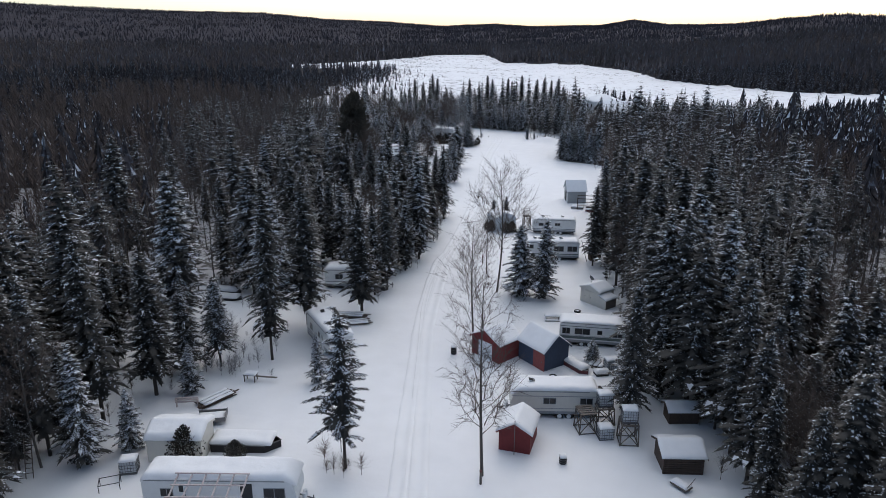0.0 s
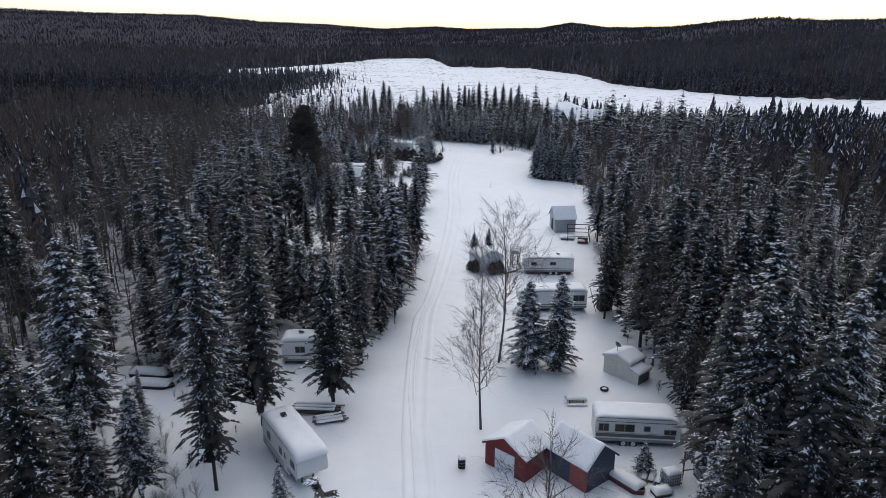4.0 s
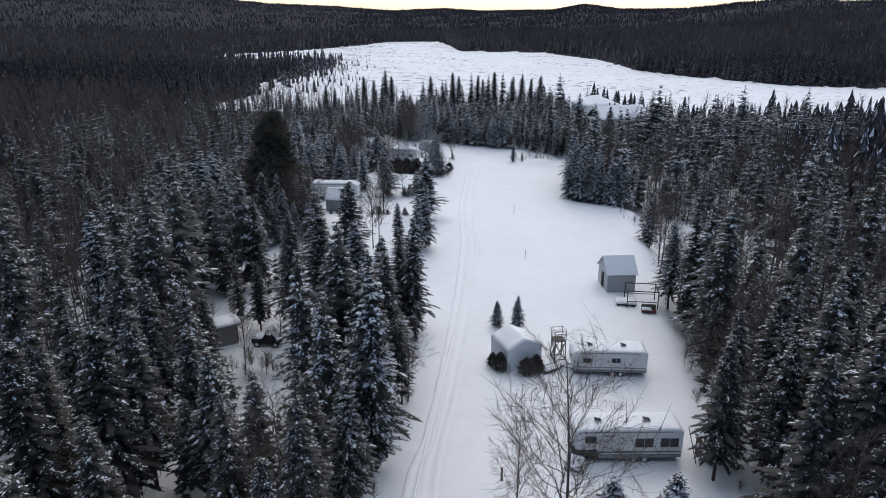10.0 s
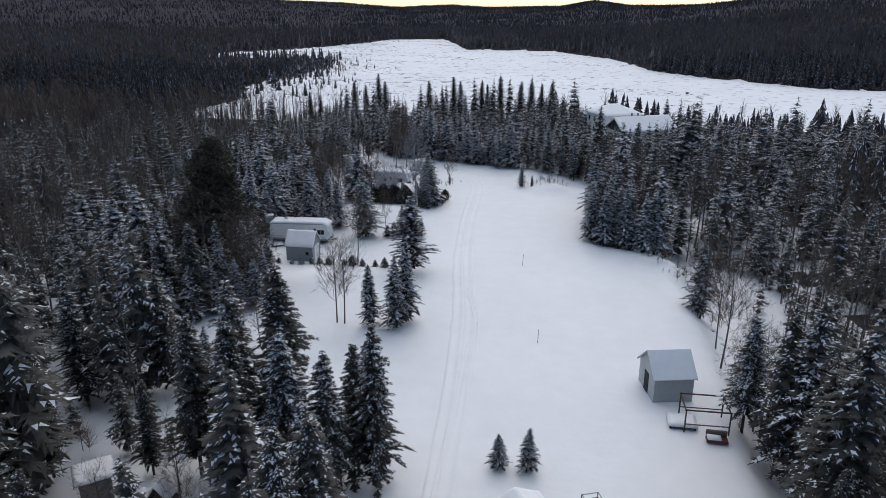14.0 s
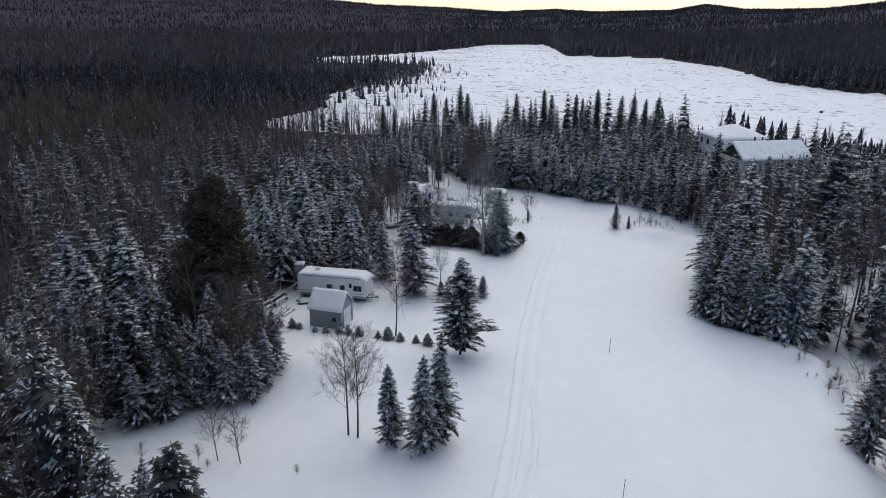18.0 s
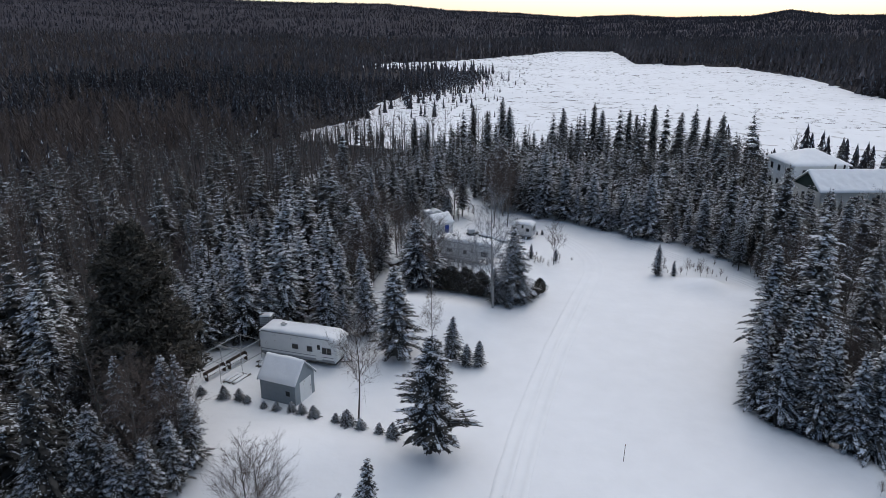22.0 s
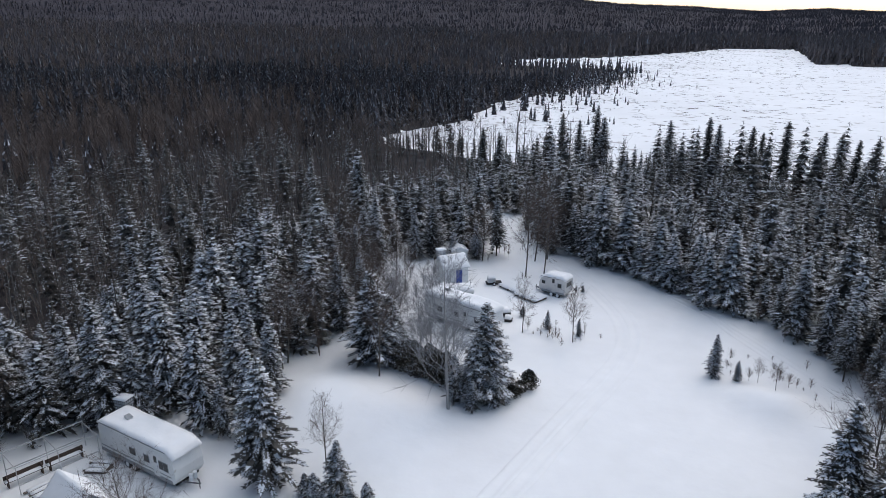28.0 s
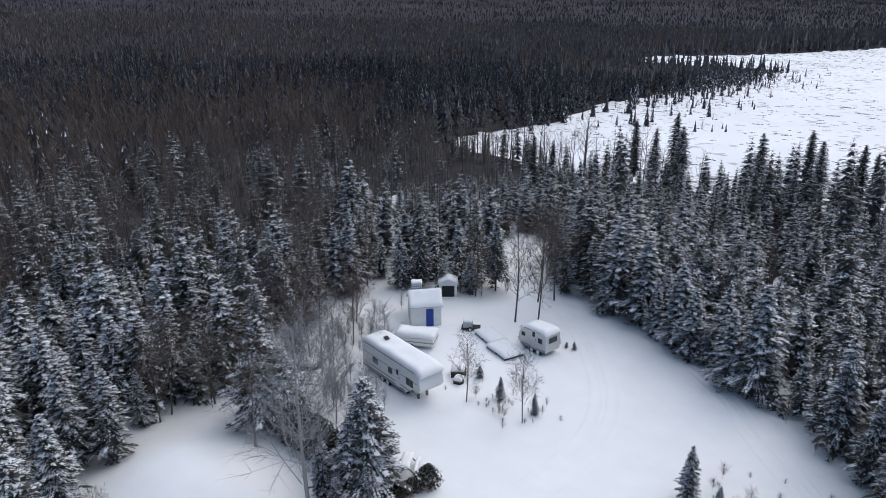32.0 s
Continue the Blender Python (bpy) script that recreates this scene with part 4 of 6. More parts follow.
        for side in (-0.17, 0.17):
            part("gas_bottle", Geo().tube((a + 0.3 * hitch, side, f - 0.02), (a + 0.3 * hitch, side, f + 0.5), 0.15, n=10), PLASTIC, ob)
    else:
        for side in (-0.5, 0.38):
            part("landing_leg", Geo().box(a - 1.3 * hitch - 0.12, a - 1.3 * hitch + 0.12, side, side + 0.12, 0, 1.3), STEEL, ob)
    def roof(px, py):
        p = px * hitch
        k = max(0.0, p - (h - 0.75)) * (0.55 if not fifth else 0.35) + max(0.0, -p - (h - 0.35)) * 0.5
        return height - k
    part("snow_cover", Geo().drift(-h - 0.03, h + 0.03, -width / 2 - 0.04, width / 2 + 0.04, roof, snow, seed), SNOW_FINE, ob, "thick snow on the roof")
    for k in range(vents):
        px = -h * 0.5 + k * h * 0.9
        v = part("roof_vent", Geo().box(px - 0.22, px + 0.22, -0.22, 0.22, height + 0.02, height + snow + 0.06, 0.04), WHITE_SIDING, ob)
        part("lid", Geo().prism([(px + 0.2, height + snow + 0.07), (px + 0.24, height + snow + 0.07), (px - 0.25, height + snow + 0.22), (px - 0.28, height + snow + 0.2)], -0.22, 0.22, "y"), lid or BLACK, v, "propped-open hatch lid")
        part("snow_cap", Geo().drift(px - 0.24, px + 0.16, -0.24, 0.24, lambda a, b: height + snow + 0.06, 0.06, seed + k, 0.12, step=0.12), SNOW_FINE, v)
    return ob


# ---- huts ----
def hut(name, x, y, turn, length, width, eave, ridge, label, walls=None, gables=None, roof=None, snow=0.22, over=0.25, doors=(), windows=(), seed=1, category="shed", ribs=0.0, split_front=None, rise=0.0):
    """A gabled hut, its ridge along x. doors: (wall, from, to, height, material); wall is front (-y), left (-x) or right (+x). windows: (wall, from, to, bottom, top)."""
    walls, roof = walls or GREY_WALL, roof or GREY_TIN
    gables = gables or walls
    ob = thing(name, x, y, turn, label, category, "sheds in the camp", lift=-0.1)
    a, b, t = length / 2, width / 2, 0.08
    front = part("front_wall", Geo().box(-a, split_front if split_front is not None else a, -b, -b + t, 0, eave), walls, ob)
    if split_front is not None:
        part("front_panel", Geo().box(split_front + 0.003, a, -b, -b + t, 0, eave), PINK_WALL, ob, "faded red wall panel")
    part("back_wall", Geo().box(-a, a, b - t, b, 0, eave), walls, ob)
    tri = [(-b + t, 0), (b - t, 0), (b - t, eave), (0, ridge - 0.05), (-b + t, eave)]
    left = part("gable_wall", Geo().prism(tri, -a, -a + t, "x"), gables, ob)
    right = part("gable_wall", Geo().prism(tri, a - t, a, "x"), gables, ob)
    slope = (ridge - eave) / b
    for side in (-1, 1):
        y0, y1 = 0.0, side * (b + over)
        z1 = ridge - slope * (b + over)
        part("roof_panel", Geo().prism([(y0, ridge), (y1, z1), (y1, z1 + 0.06), (y0, ridge + 0.06)], -a - over, a + over, "x"), roof, ob)
    for e in (-a - over - 0.03, a + over):
        part("fascia", Geo().prism([(0, ridge - 0.1), (b + over, ridge - slope * (b + over) - 0.1), (b + over, ridge - slope * (b + over) + 0.07), (0, ridge + 0.07), (-b - over, ridge - slope * (b + over) + 0.07), (-b - over, ridge - slope * (b + over) - 0.1)], e, e + 0.03, "x"), walls, ob)
    if snow > 0:
        part("snow_cover", Geo().drift(-a - over - 0.02, a + over + 0.02, -b - over - 0.02, b + over + 0.02, lambda p, q: ridge + 0.06 - slope * abs(q) * (1 if abs(q) > 0.12 else abs(q) / 0.12), snow, seed, 0.12, step=0.2), SNOW_FINE, ob, "snow on the roof")
    if ribs:
        n = int(length / ribs)
        rib = mesh_of("rib", Geo().box(-0.025, 0.025, -0.022, 0, 0, eave - 0.02), walls)
        for k in range(n + 1):
            o = part("rib", rib, None, front)
            o.location = (-a + k * length / n * 0.99 + 0.03, -b, 0)
    for w, p, q, h, m in doors:
        if w == "front":
            d = part("door", Geo().box(p, q, -b - 0.035, -b + 0.02, 0.05, h, 0.01), m, front)
            part("handle", Geo().box(q - 0.14, q - 0.08, -b - 0.07, -b - 0.035, h * 0.5, h * 0.5 + 0.12), STEEL, d)
        else:
            k = -1 if w == "left" else 1
            x0, x1 = sorted((k * (a + 0.035), k * (a - 0.02)))
            d = part("door", Geo().box(x0, x1, p, q, 0.05, h, 0.01), m, left if k < 0 else right)
            x0, x1 = sorted((k * (a + 0.07), k * (a + 0.035)))
            part("handle", Geo().box(x0, x1, q - 0.14, q - 0.08, h * 0.5, h * 0.5 + 0.12), STEEL, d)
    for w, p, q, z0, z1 in windows:
        if w == "front":
            window_on(front, p, q, z0, z1, -b, split=q - p > 0.7)
        else:
            k = -1 if w == "left" else 1
            e = part("window", Geo().box(*sorted((k * (a + 0.03), k * (a - 0.02))), p - 0.06, q + 0.06, z0 - 0.06, z1 + 0.06, 0.01), WHITE_SIDING, left if k < 0 else right)
            part("pane", Geo().box(*sorted((k * (a + 0.045), k * (a + 0.025))), p, q, z0, z1), GLASS, e)
    return ob


# ---- small things of the camp ----
def tote(x, y, turn, lift, label="white plastic liquid tank in a metal cage"):
    ob = thing("caged_tank", x, y, turn, label, "tank", "caged tanks", lift=lift)
    part("pallet", Geo().box(-0.6, 0.6, -0.5, 0.5, 0, 0.13, 0.02), STEEL, ob)
    part("bottle", Geo().box(-0.56, 0.56, -0.46, 0.46, 0.13, 1.08, 0.06), PLASTIC, ob)
    cage = Geo()
    for k in range(7):
        p = -0.6 + k * 0.2
        for q in (-0.5, 0.5):
            cage.box(p - 0.012, p + 0.012, q - 0.012, q + 0.012, 0.1, 1.12)
    for k in range(6):
        p = -0.5 + k * 0.2
        for q in (-0.6, 0.6):
            cage.box(q - 0.012, q + 0.012, p - 0.012, p + 0.012, 0.1, 1.12)
    for z in (0.3, 0.55, 0.8, 1.08):
        cage.box(-0.61, 0.61, -0.515, -0.49, z, z + 0.03).box(-0.61, 0.61, 0.49, 0.515, z, z + 0.03)
        cage.box(-0.615, -0.59, -0.51, 0.51, z, z + 0.03).box(0.59, 0.615, -0.51, 0.51, z, z + 0.03)
    part("cage", cage, STEEL, ob)
    part("snow_cap", Geo().drift(-0.6, 0.6, -0.5, 0.5, lambda p, q: 1.1, 0.2, int(x * 7) % 50, 0.2, step=0.15), SNOW_FINE, ob)
    return ob


def stand(x, y, turn, h, w=1.3, label="weathered timber stand for a water tank"):
    ob = thing("timber_stand", x, y, turn, label, "stand", "timber stands", lift=-0.05)
    a = w / 2
    for p in (-a, a):
        for q in (-a, a):
            part("leg", Geo().tube((p * 1.12, q * 1.12, 0), (p, q, h), 0.06, n=5), OLD_WOOD, ob)
    for p, q in (((-a, -a), (a, -a)), ((a, -a), (a, a)), ((a, a), (-a, a)), ((-a, a), (-a, -a))):
        part("brace", Geo().tube((*p, 0.15), (*q, h - 0.15), 0.04, n=4), OLD_WOOD, ob)
        part("brace", Geo().tube((*q, 0.15), (*p, h - 0.15), 0.04, n=4), OLD_WOOD, ob)
        part("rail", Geo().tube((*p, h - 0.05), (*q, h - 0.05), 0.055, n=4), OLD_WOOD, ob)
        part("rail", Geo().tube((p[0] * 1.1, p[1] * 1.1, 0.12), (q[0] * 1.1, q[1] * 1.1, 0.12), 0.045, n=4), OLD_WOOD, ob)
    for k in range(5):
        q = -a + k * w / 4
        part("plank", Geo().box(-a - 0.05, a + 0.05, q - 0.1, q + 0.1, h, h + 0.04), OLD_WOOD, ob)
    return ob


def picnic_table(x, y, turn, label="wooden picnic table under snow", sink=0.05):
    ob = thing("picnic_table", x, y, turn, label, "table", "picnic tables", lift=-sink)
    for k in range(4):
        part("plank", Geo().box(-0.9, 0.9, -0.36 + k * 0.18, -0.21 + k * 0.18, 0.7, 0.745), OLD_WOOD, ob)
    for s in (-1, 1):
        part("bench", Geo().box(-0.9, 0.9, *sorted((s * 0.6, s * 0.86)), 0.41, 0.45), OLD_WOOD, ob)
        part("bench_snow", Geo().drift(-0.9, 0.9, *sorted((s * 0.58, s * 0.87)), lambda p, q: 0.452, 0.13, 3 + s, 0.12, step=0.12), SNOW_FINE, ob)
        for e in (-0.65, 0.65):
            part("leg", Geo().tube((e, s * 0.8, 0), (e, s * 0.2, 0.7), 0.05, n=4), OLD_WOOD, ob)
    part("snow_cap", Geo().drift(-0.92, 0.92, -0.38, 0.37, lambda p, q: 0.747, 0.2, int(x) % 30, 0.2, step=0.15), SNOW_FINE, ob)
    return ob


def tyre(x, y, label="black tyre half sunk in snow"):
    ob = thing("tyre", x, y, 20, label, "tyre", lift=0.0)
    g = Geo()
    n, k = 18, 8
    vs = [((0.3 + 0.11 * math.cos(6.283 * j / k)) * math.cos(6.283 * i / n), (0.3 + 0.11 * math.cos(6.283 * j / k)) * math.sin(6.283 * i / n), 0.12 + 0.11 * math.sin(6.283 * j / k)) for i in range(n) for j in range(k)]
    g.add(vs, [(i * k + j, ((i + 1) % n) * k + j, ((i + 1) % n) * k + (j + 1) % k, i * k + (j + 1) % k) for i in range(n) for j in range(k)])
    g.smooth = True
    part("tread", g, BLACK, ob)
    part("snow_fill", Geo().drift(-0.27, 0.27, -0.27, 0.27, lambda p, q: 0.02, 0.17, 4, 0.15, step=0.1), SNOW_FINE, ob)


def barrel(x, y, h=0.85, mat=None, label="dark steel fire barrel with a cap of snow"):
    ob = thing("fire_barrel", x, y, 0, label, "barrel", lift=-0.05)
    b = part("drum", Geo().tube((0, 0, 0), (0, 0, h), 0.29, n=16), mat or BLACK, ob)
    for z in (0.28, 0.56):
        part("hoop", Geo().tube((0, 0, h * z / 0.85 - 0.02), (0, 0, h * z / 0.85 + 0.02), 0.305, n=16), STEEL, b)
    part("snow_cap", Geo().drift(-0.26, 0.26, -0.26, 0.26, lambda p, q: h, 0.18, 6, 0.2, step=0.1), SNOW_FINE, ob)


def covered(name, x, y, turn, length, width, height, label, category, hull=None, seed=2):
    """A boat or float lying under a thick quilt of snow."""
    ob = thing(name, x, y, turn, label, category, lift=-0.05)
    a, b = length / 2, width / 2
    hullg = Geo().prism([(-a, -b), (a * 0.6, -b), (a, 0), (a * 0.6, b), (-a, b)], 0, height, "z")
    part("hull", hullg, hull or BLACK, ob)
    part("gunwale", Geo().prism([(-a - 0.04, -b - 0.04), (a * 0.6, -b - 0.04), (a + 0.05, 0), (a * 0.6, b + 0.04), (-a - 0.04, b + 0.04)], height - 0.08, height, "z"), STEEL, ob)
    part("snow_cover", Geo().drift(-a - 0.05, a * 0.8, -b - 0.02, b + 0.02, lambda p, q: height, 0.34, seed, 0.4), SNOW_FINE, ob)
    return ob


def deck(x, y, turn, length, width, h, label, seed):
    ob = thing("low_deck", x, y, turn, label, "deck", "low decks", lift=-0.05)
    for k in range(3):
        p = -length / 2 + 0.15 + k * (length - 0.3) / 2
        part("joist", Geo().box(p - 0.06, p + 0.06, -width / 2 + 0.05, width / 2 - 0.05, 0, h - 0.04), BROWN_WOOD, ob)
    n = int(width / 0.2)
    for k in range(n):
        q = -width / 2 + (k + 0.5) * width / n
        part("plank", Geo().box(-length / 2, length / 2, q - 0.09, q + 0.09, h - 0.04, h), BROWN_WOOD, ob)
    part("snow_cover", Geo().drift(-length / 2 - 0.03, length / 2 + 0.03, -width / 2 - 0.03, width / 2 + 0.03, lambda p, q: h, 0.28, seed, 0.2), SNOW_FINE, ob)


def lumber(x, y, turn, n, length, label="snowed-over stack of rough boards", seed=1, mat=None):
    ob = thing("lumber_stack", x, y, turn, label, "lumber", "stacks of timber", lift=-0.03)
    r = np.random.RandomState(seed)
    me = mesh_of("board", Geo().box(-length / 2, length / 2, -0.09, 0.09, 0, 0.05), mat or OLD_WOOD)
    for k in range(n):
        o = part("board", me, None, ob)
        o.location = (r.randn() * 0.15, (k % 6 - 2.5) * 0.24 + r.randn() * 0.04, 0.08 + (k // 6) * 0.13)
        o.rotation_euler = (r.randn() * 0.08, r.randn() * 0.03, r.randn() * 0.07)
    for k in range(3):
        q = -0.5 + k * 0.5
        part("snow_cap", Geo().drift(-length / 2 * 0.9, length / 2 * 0.85, q - 0.2, q + 0.2, lambda a, b: 0.12 + (n // 6) * 0.13, 0.1, seed + k, 0.15, step=0.25), SNOW_FINE, ob)


def frame_hut(x, y, turn, length, width, h, bays, mat, label, rail=0.0, thick=0.04, name="pergola_frame"):
    """Bare posts and beams of a shelter without its cover."""
    ob = thing(name, x, y, turn, label, "pergola", lift=-0.05)
    a, b = length / 2, width / 2
    for k in range(bays + 1):
        p = -a + length * k / bays
        for q in (-b, b):
            part("post", Geo().box(p - thick, p + thick, q - thick, q + thick, 0, h), mat, ob)
        part("beam", Geo().box(p - thick, p + thick, -b, b, h, h + 2 * thick), mat, ob)
    for q in (-b, b):
        part("beam", Geo().box(-a - 0.1, a + 0.1, q - thick, q + thick, h + 2 * thick + 0.004, h + 4 * thick), mat, ob)
        if rail:
            part("rail", Geo().box(-a, a, q - thick * 0.7, q + thick * 0.7, rail, rail + 0.07), mat, ob)
    return ob


def bush_pattern(seed, n, upright):
    """A dense evergreen bush of height 1 and its dusting of snow."""
    r = np.random.RandomState(seed)
    v, t, sv, st = [], [], [], []
    for i in range(n):
        h = r.rand() ** 0.8
        rad = 0.42 * math.sin(math.pi * (0.12 + 0.86 * h) ** 0.8) * (0.35 + 0.8 * r.rand()) * (1 + 0.25 * math.sin(7 * h + 3 * i % 7))
        a = 6.283 * r.rand()
        o = np.array([rad * math.cos(a), rad * math.sin(a), 0.02 + 0.95 * h])
        d = np.array([math.cos(a) * (1 - upright), math.sin(a) * (1 - upright), upright]) + r.randn(3) * 0.35
        d /= np.linalg.norm(d)
        w = np.cross(d, r.randn(3))
        w /= np.linalg.norm(w)
        L = 0.05 + 0.045 * r.rand()
        for c in (-1, 1):
            m = len(v)
            v += [o, o + d * L, o + d * L * 0.55 + w * c * L * 0.42]
            t.append((m, m + 1, m + 2))
        if r.rand() < 0.24:
            m = len(sv)
            k = np.array([0, 0, 0.012])
            sv += [o + d * L * 0.3 + k, o + d * L + k, o + d * L * 0.7 + w * L * 0.35 + k]
            st.append((m, m + 1, m + 2))
    return (np.array(v), np.array(t)), (np.array(sv), np.array(st))


CEDARS = []
for i in range(4):
    n_, s_ = bush_pattern(600 + i, 2200, 0.6)
    CEDARS.append((raw_mesh("foliage", *n_, [CEDAR]), raw_mesh("snow_load", *s_, [BOUGH_SNOW])))


def cedar(x, y, h, wide=1.0, label="dark clipped cedar dusted with snow", group="cedar bushes"):
    k = rs.randint(0, 4)
    ob = new("cedar_bush")
    ob.matrix_world = Matrix.LocRotScale((x, y, ground(x, y) - 0.08), Euler((0, 0, rs.rand() * 6.283)), (h * wide, h * wide, h))
    tagged(ob, label, "bush", group)
    part("foliage", CEDARS[k][0], None, ob)
    tagged(part("snow_load", CEDARS[k][1], None, ob), kind="stuff")
    part("stem", TRUNK, None, ob).scale = (1, 1, 0.6)


def stake(x, y, h, r=0.025, mat=None, label="thin marker stake standing in the snow", lean=0.03):
    ob = thing("marker_stake", x, y, 0, label, "stake", lift=-0.1)
    part("rod", Geo().tube((0, 0, 0), (lean * h, 0, h), r, r * 0.8, n=6), mat or OLD_WOOD, ob)
    part("tip", Geo().tube((lean * h, 0, h), (lean * h * 1.08, 0, h + 0.12), r * 1.1, r * 0.9, n=6), RED_PAINT, ob)


# ==== camp by the start of the lane ====
A = caravan(-15.3, 42.1, -1, 10.6, "long white caravan with a deep quilt of snow", windows=((-4.0, -3.2, 1.45, 2.0, 1), (3.1, 4.5, 1.4, 2.1, 1)), doors=(-2.9,), stripes=((0.9, 0.95, GREYSTRIPE),), snow=0.42, seed=3, hitch=1, vents=0, axle=0.02)
part("sliding_door", Geo().box(0.7, 2.3, -1.24, -1.19, 0.65, 2.45, 0.01), GLASS, A, "half-open dark sliding door")
part("door_leaf", Geo().box(0.6, 1.5, -1.27, -1.24, 0.65, 2.45, 0.01), WHITE_SIDING, A)
P = thing("pergola_roof", -15.6, 39.8, -1, "pink-brown timber pergola lattice leaning on the caravan", "pergola", lift=0.2)
for k in range(6):
    p = -2.4 + k * 0.95
    part("rafter", Geo().prism([(-1.9, 2.1), (1.2, 2.75), (1.2, 2.87), (-1.9, 2.22)], p - 0.04, p + 0.04, "x"), PALE_WOOD, P)
for k in range(4):
    q = -1.85 + k * 1.0
    part("purlin", Geo().box(-2.6, 2.5, q - 0.04, q + 0.04, 2.235 + (q + 1.9) * 0.21, 2.3 + (q + 1.9) * 0.21), PALE_WOOD, P)
for p in (-2.4, 2.35):
    part("post", Geo().box(p - 0.06, p + 0.06, -1.86, -1.74, -0.3, 2.1), PALE_WOOD, P)
hut("garden_shed", -20.6, 48.3, 0, 4.2, 3.0, 2.1, 2.6, "cream garden shed under a thick round cap of snow", CREAM, snow=0.42, over=0.12, seed=5)
covered("covered_boat", -15.6, 49.0, -3, 5.4, 1.9, 0.75, "small dark boat covered with thick snow", "boat", seed=7)
cedar(-19.8, 46.9, 3.2, 0.8)
cedar(-16.0, 47.0, 1.9, 0.9)
U = thing("utility_trailer", -19.6, 52.7, 8, "low flat utility trailer with mesh sides", "trailer", lift=-0.05)
part("bed", Geo().box(-1.2, 1.2, -0.75, 0.75, 0.4, 0.5, 0.01), STEEL, U)
for q in (-0.75, 0.72):
    part("side_rail", Geo().box(-1.2, 1.2, q, q + 0.03, 0.5, 0.8), STEEL, U)
part("tail_gate", Geo().box(1.17, 1.2, -0.72, 0.72, 0.5, 0.95), STEEL, U)
wheel(U, 0, -0.85, 0.28), wheel(U, 0, 0.85, 0.28)
part("snow_cover", Geo().drift(-1.15, 1.1, -0.7, 0.68, lambda p, q: 0.502, 0.25, 2, 0.3), SNOW_FINE, U)
lumber(-20.4, 56.3, 52, 14, 3.4, "jumble of brown planks and beams beside the shed", 4, BROWN_WOOD)
W = thing("wooden_bench", -22.6, 55.2, 5, "pale slatted bench against the young spruces", "bench", lift=0)
for z in (0.42, 0.62, 0.8):
    part("slat", Geo().box(-1.0, 1.0, -0.06, 0.06, z, z + 0.1), PALE_WOOD, W)
for p in (-0.9, 0.9):
    part("leg", Geo().box(p - 0.05, p + 0.05, -0.1, 0.1, 0, 0.85), PALE_WOOD, W)
T = thing("work_table", -18.2, 59.9, -8, "small snow-covered table with a plank leaning on it", "table", lift=-0.03)
part("top", Geo().box(-0.6, 0.6, -0.4, 0.4, 0.7, 0.76, 0.01), OLD_WOOD, T)
for p in (-0.5, 0.5):
    for q in (-0.32, 0.32):
        part("leg", Geo().box(p - 0.04, p + 0.04, q - 0.04, q + 0.04, 0, 0.7), OLD_WOOD, T)
part("snow_cap", Geo().drift(-0.62, 0.62, -0.42, 0.42, lambda p, q: 0.762, 0.16, 5, 0.2, step=0.15), SNOW_FINE, T)
part("plank", Geo().box(0.5, 2.6, -0.1, 0.12, 0.5, 0.55), OLD_WOOD, T)
tote(-23.6, 45.6, 10, 0.0)
R = thing("pipe_frame", -24.2, 43.6, 20, "bent black pipe frame standing in snow", "frame", lift=0)
for p in (-0.7, 0.7):
    part("hoop", Geo().tube((p, -0.5, 0), (p, -0.5, 0.6), 0.03).tube((p, -0.5, 0.6), (p, 0.5, 0.6), 0.03).tube((p, 0.5, 0.6), (p, 0.5, 0), 0.03), BLACK, R)
for q in (-0.5, 0.5):
    part("rail", Geo().tube((-0.7, q, 0.6), (0.7, q, 0.6), 0.028), BLACK, R)
Lr = thing("ladder", -30.6, 44.6, 12, "old wooden ladder against a tree", "ladder", lift=0)
for p in (-0.25, 0.25):
    part("stile", Geo().tube((p, 0, 0), (p, 0.9, 3.0), 0.04, n=4), OLD_WOOD, Lr)
for k in range(8):
    part("rung", Geo().tube((-0.25, 0.12 + 0.105 * k, 0.4 + 0.35 * k), (0.25, 0.12 + 0.105 * k, 0.4 + 0.35 * k), 0.025, n=4), OLD_WOOD, Lr)

caravan(-11.8, 67.1, -62, 7.6, "white fifth-wheel caravan with a rounded snow quilt", fifth=True, height=3.05, windows=((-2.6, -1.9, 1.6, 2.2), (0.1, 0.6, 1.7, 2.2), (2.5, 3.2, 1.9, 2.4)), doors=(1.0,), stripes=((1.15, 1.25, GREYSTRIPE), (0.95, 1.02, STRIPE)), snow=0.35, seed=9, hitch=1, vents=1)
caravan(-11.2, 85.4, -3, 7.6, "white caravan half hidden behind spruces", windows=((-2.4, -1.5, 1.5, 2.1, 1), (0.2, 1.0, 1.5, 2.1)), doors=(-0.8,), stripes=((1.1, 1.2, GREYSTRIPE),), snow=0.35, seed=11)
lumber(-10.9, 75.0, -8, 18, 4.2, "long boards stacked beside the lane under snow", 6)
lumber(-9.6, 73.4, 12, 10, 2.6, "small pile of loose boards in the snow", 8)
covered("snowed_boat", -27.4, 83.2, -12, 4.2, 1.4, 0.45, "upturned boat deep in snow among trees", "boat", seed=12)
covered("snowed_boat", -26.8, 81.0, -10, 4.4, 1.4, 0.4, "second upturned boat deep in snow", "boat", seed=13)
picnic_table(-30.5, 93.5, 5)

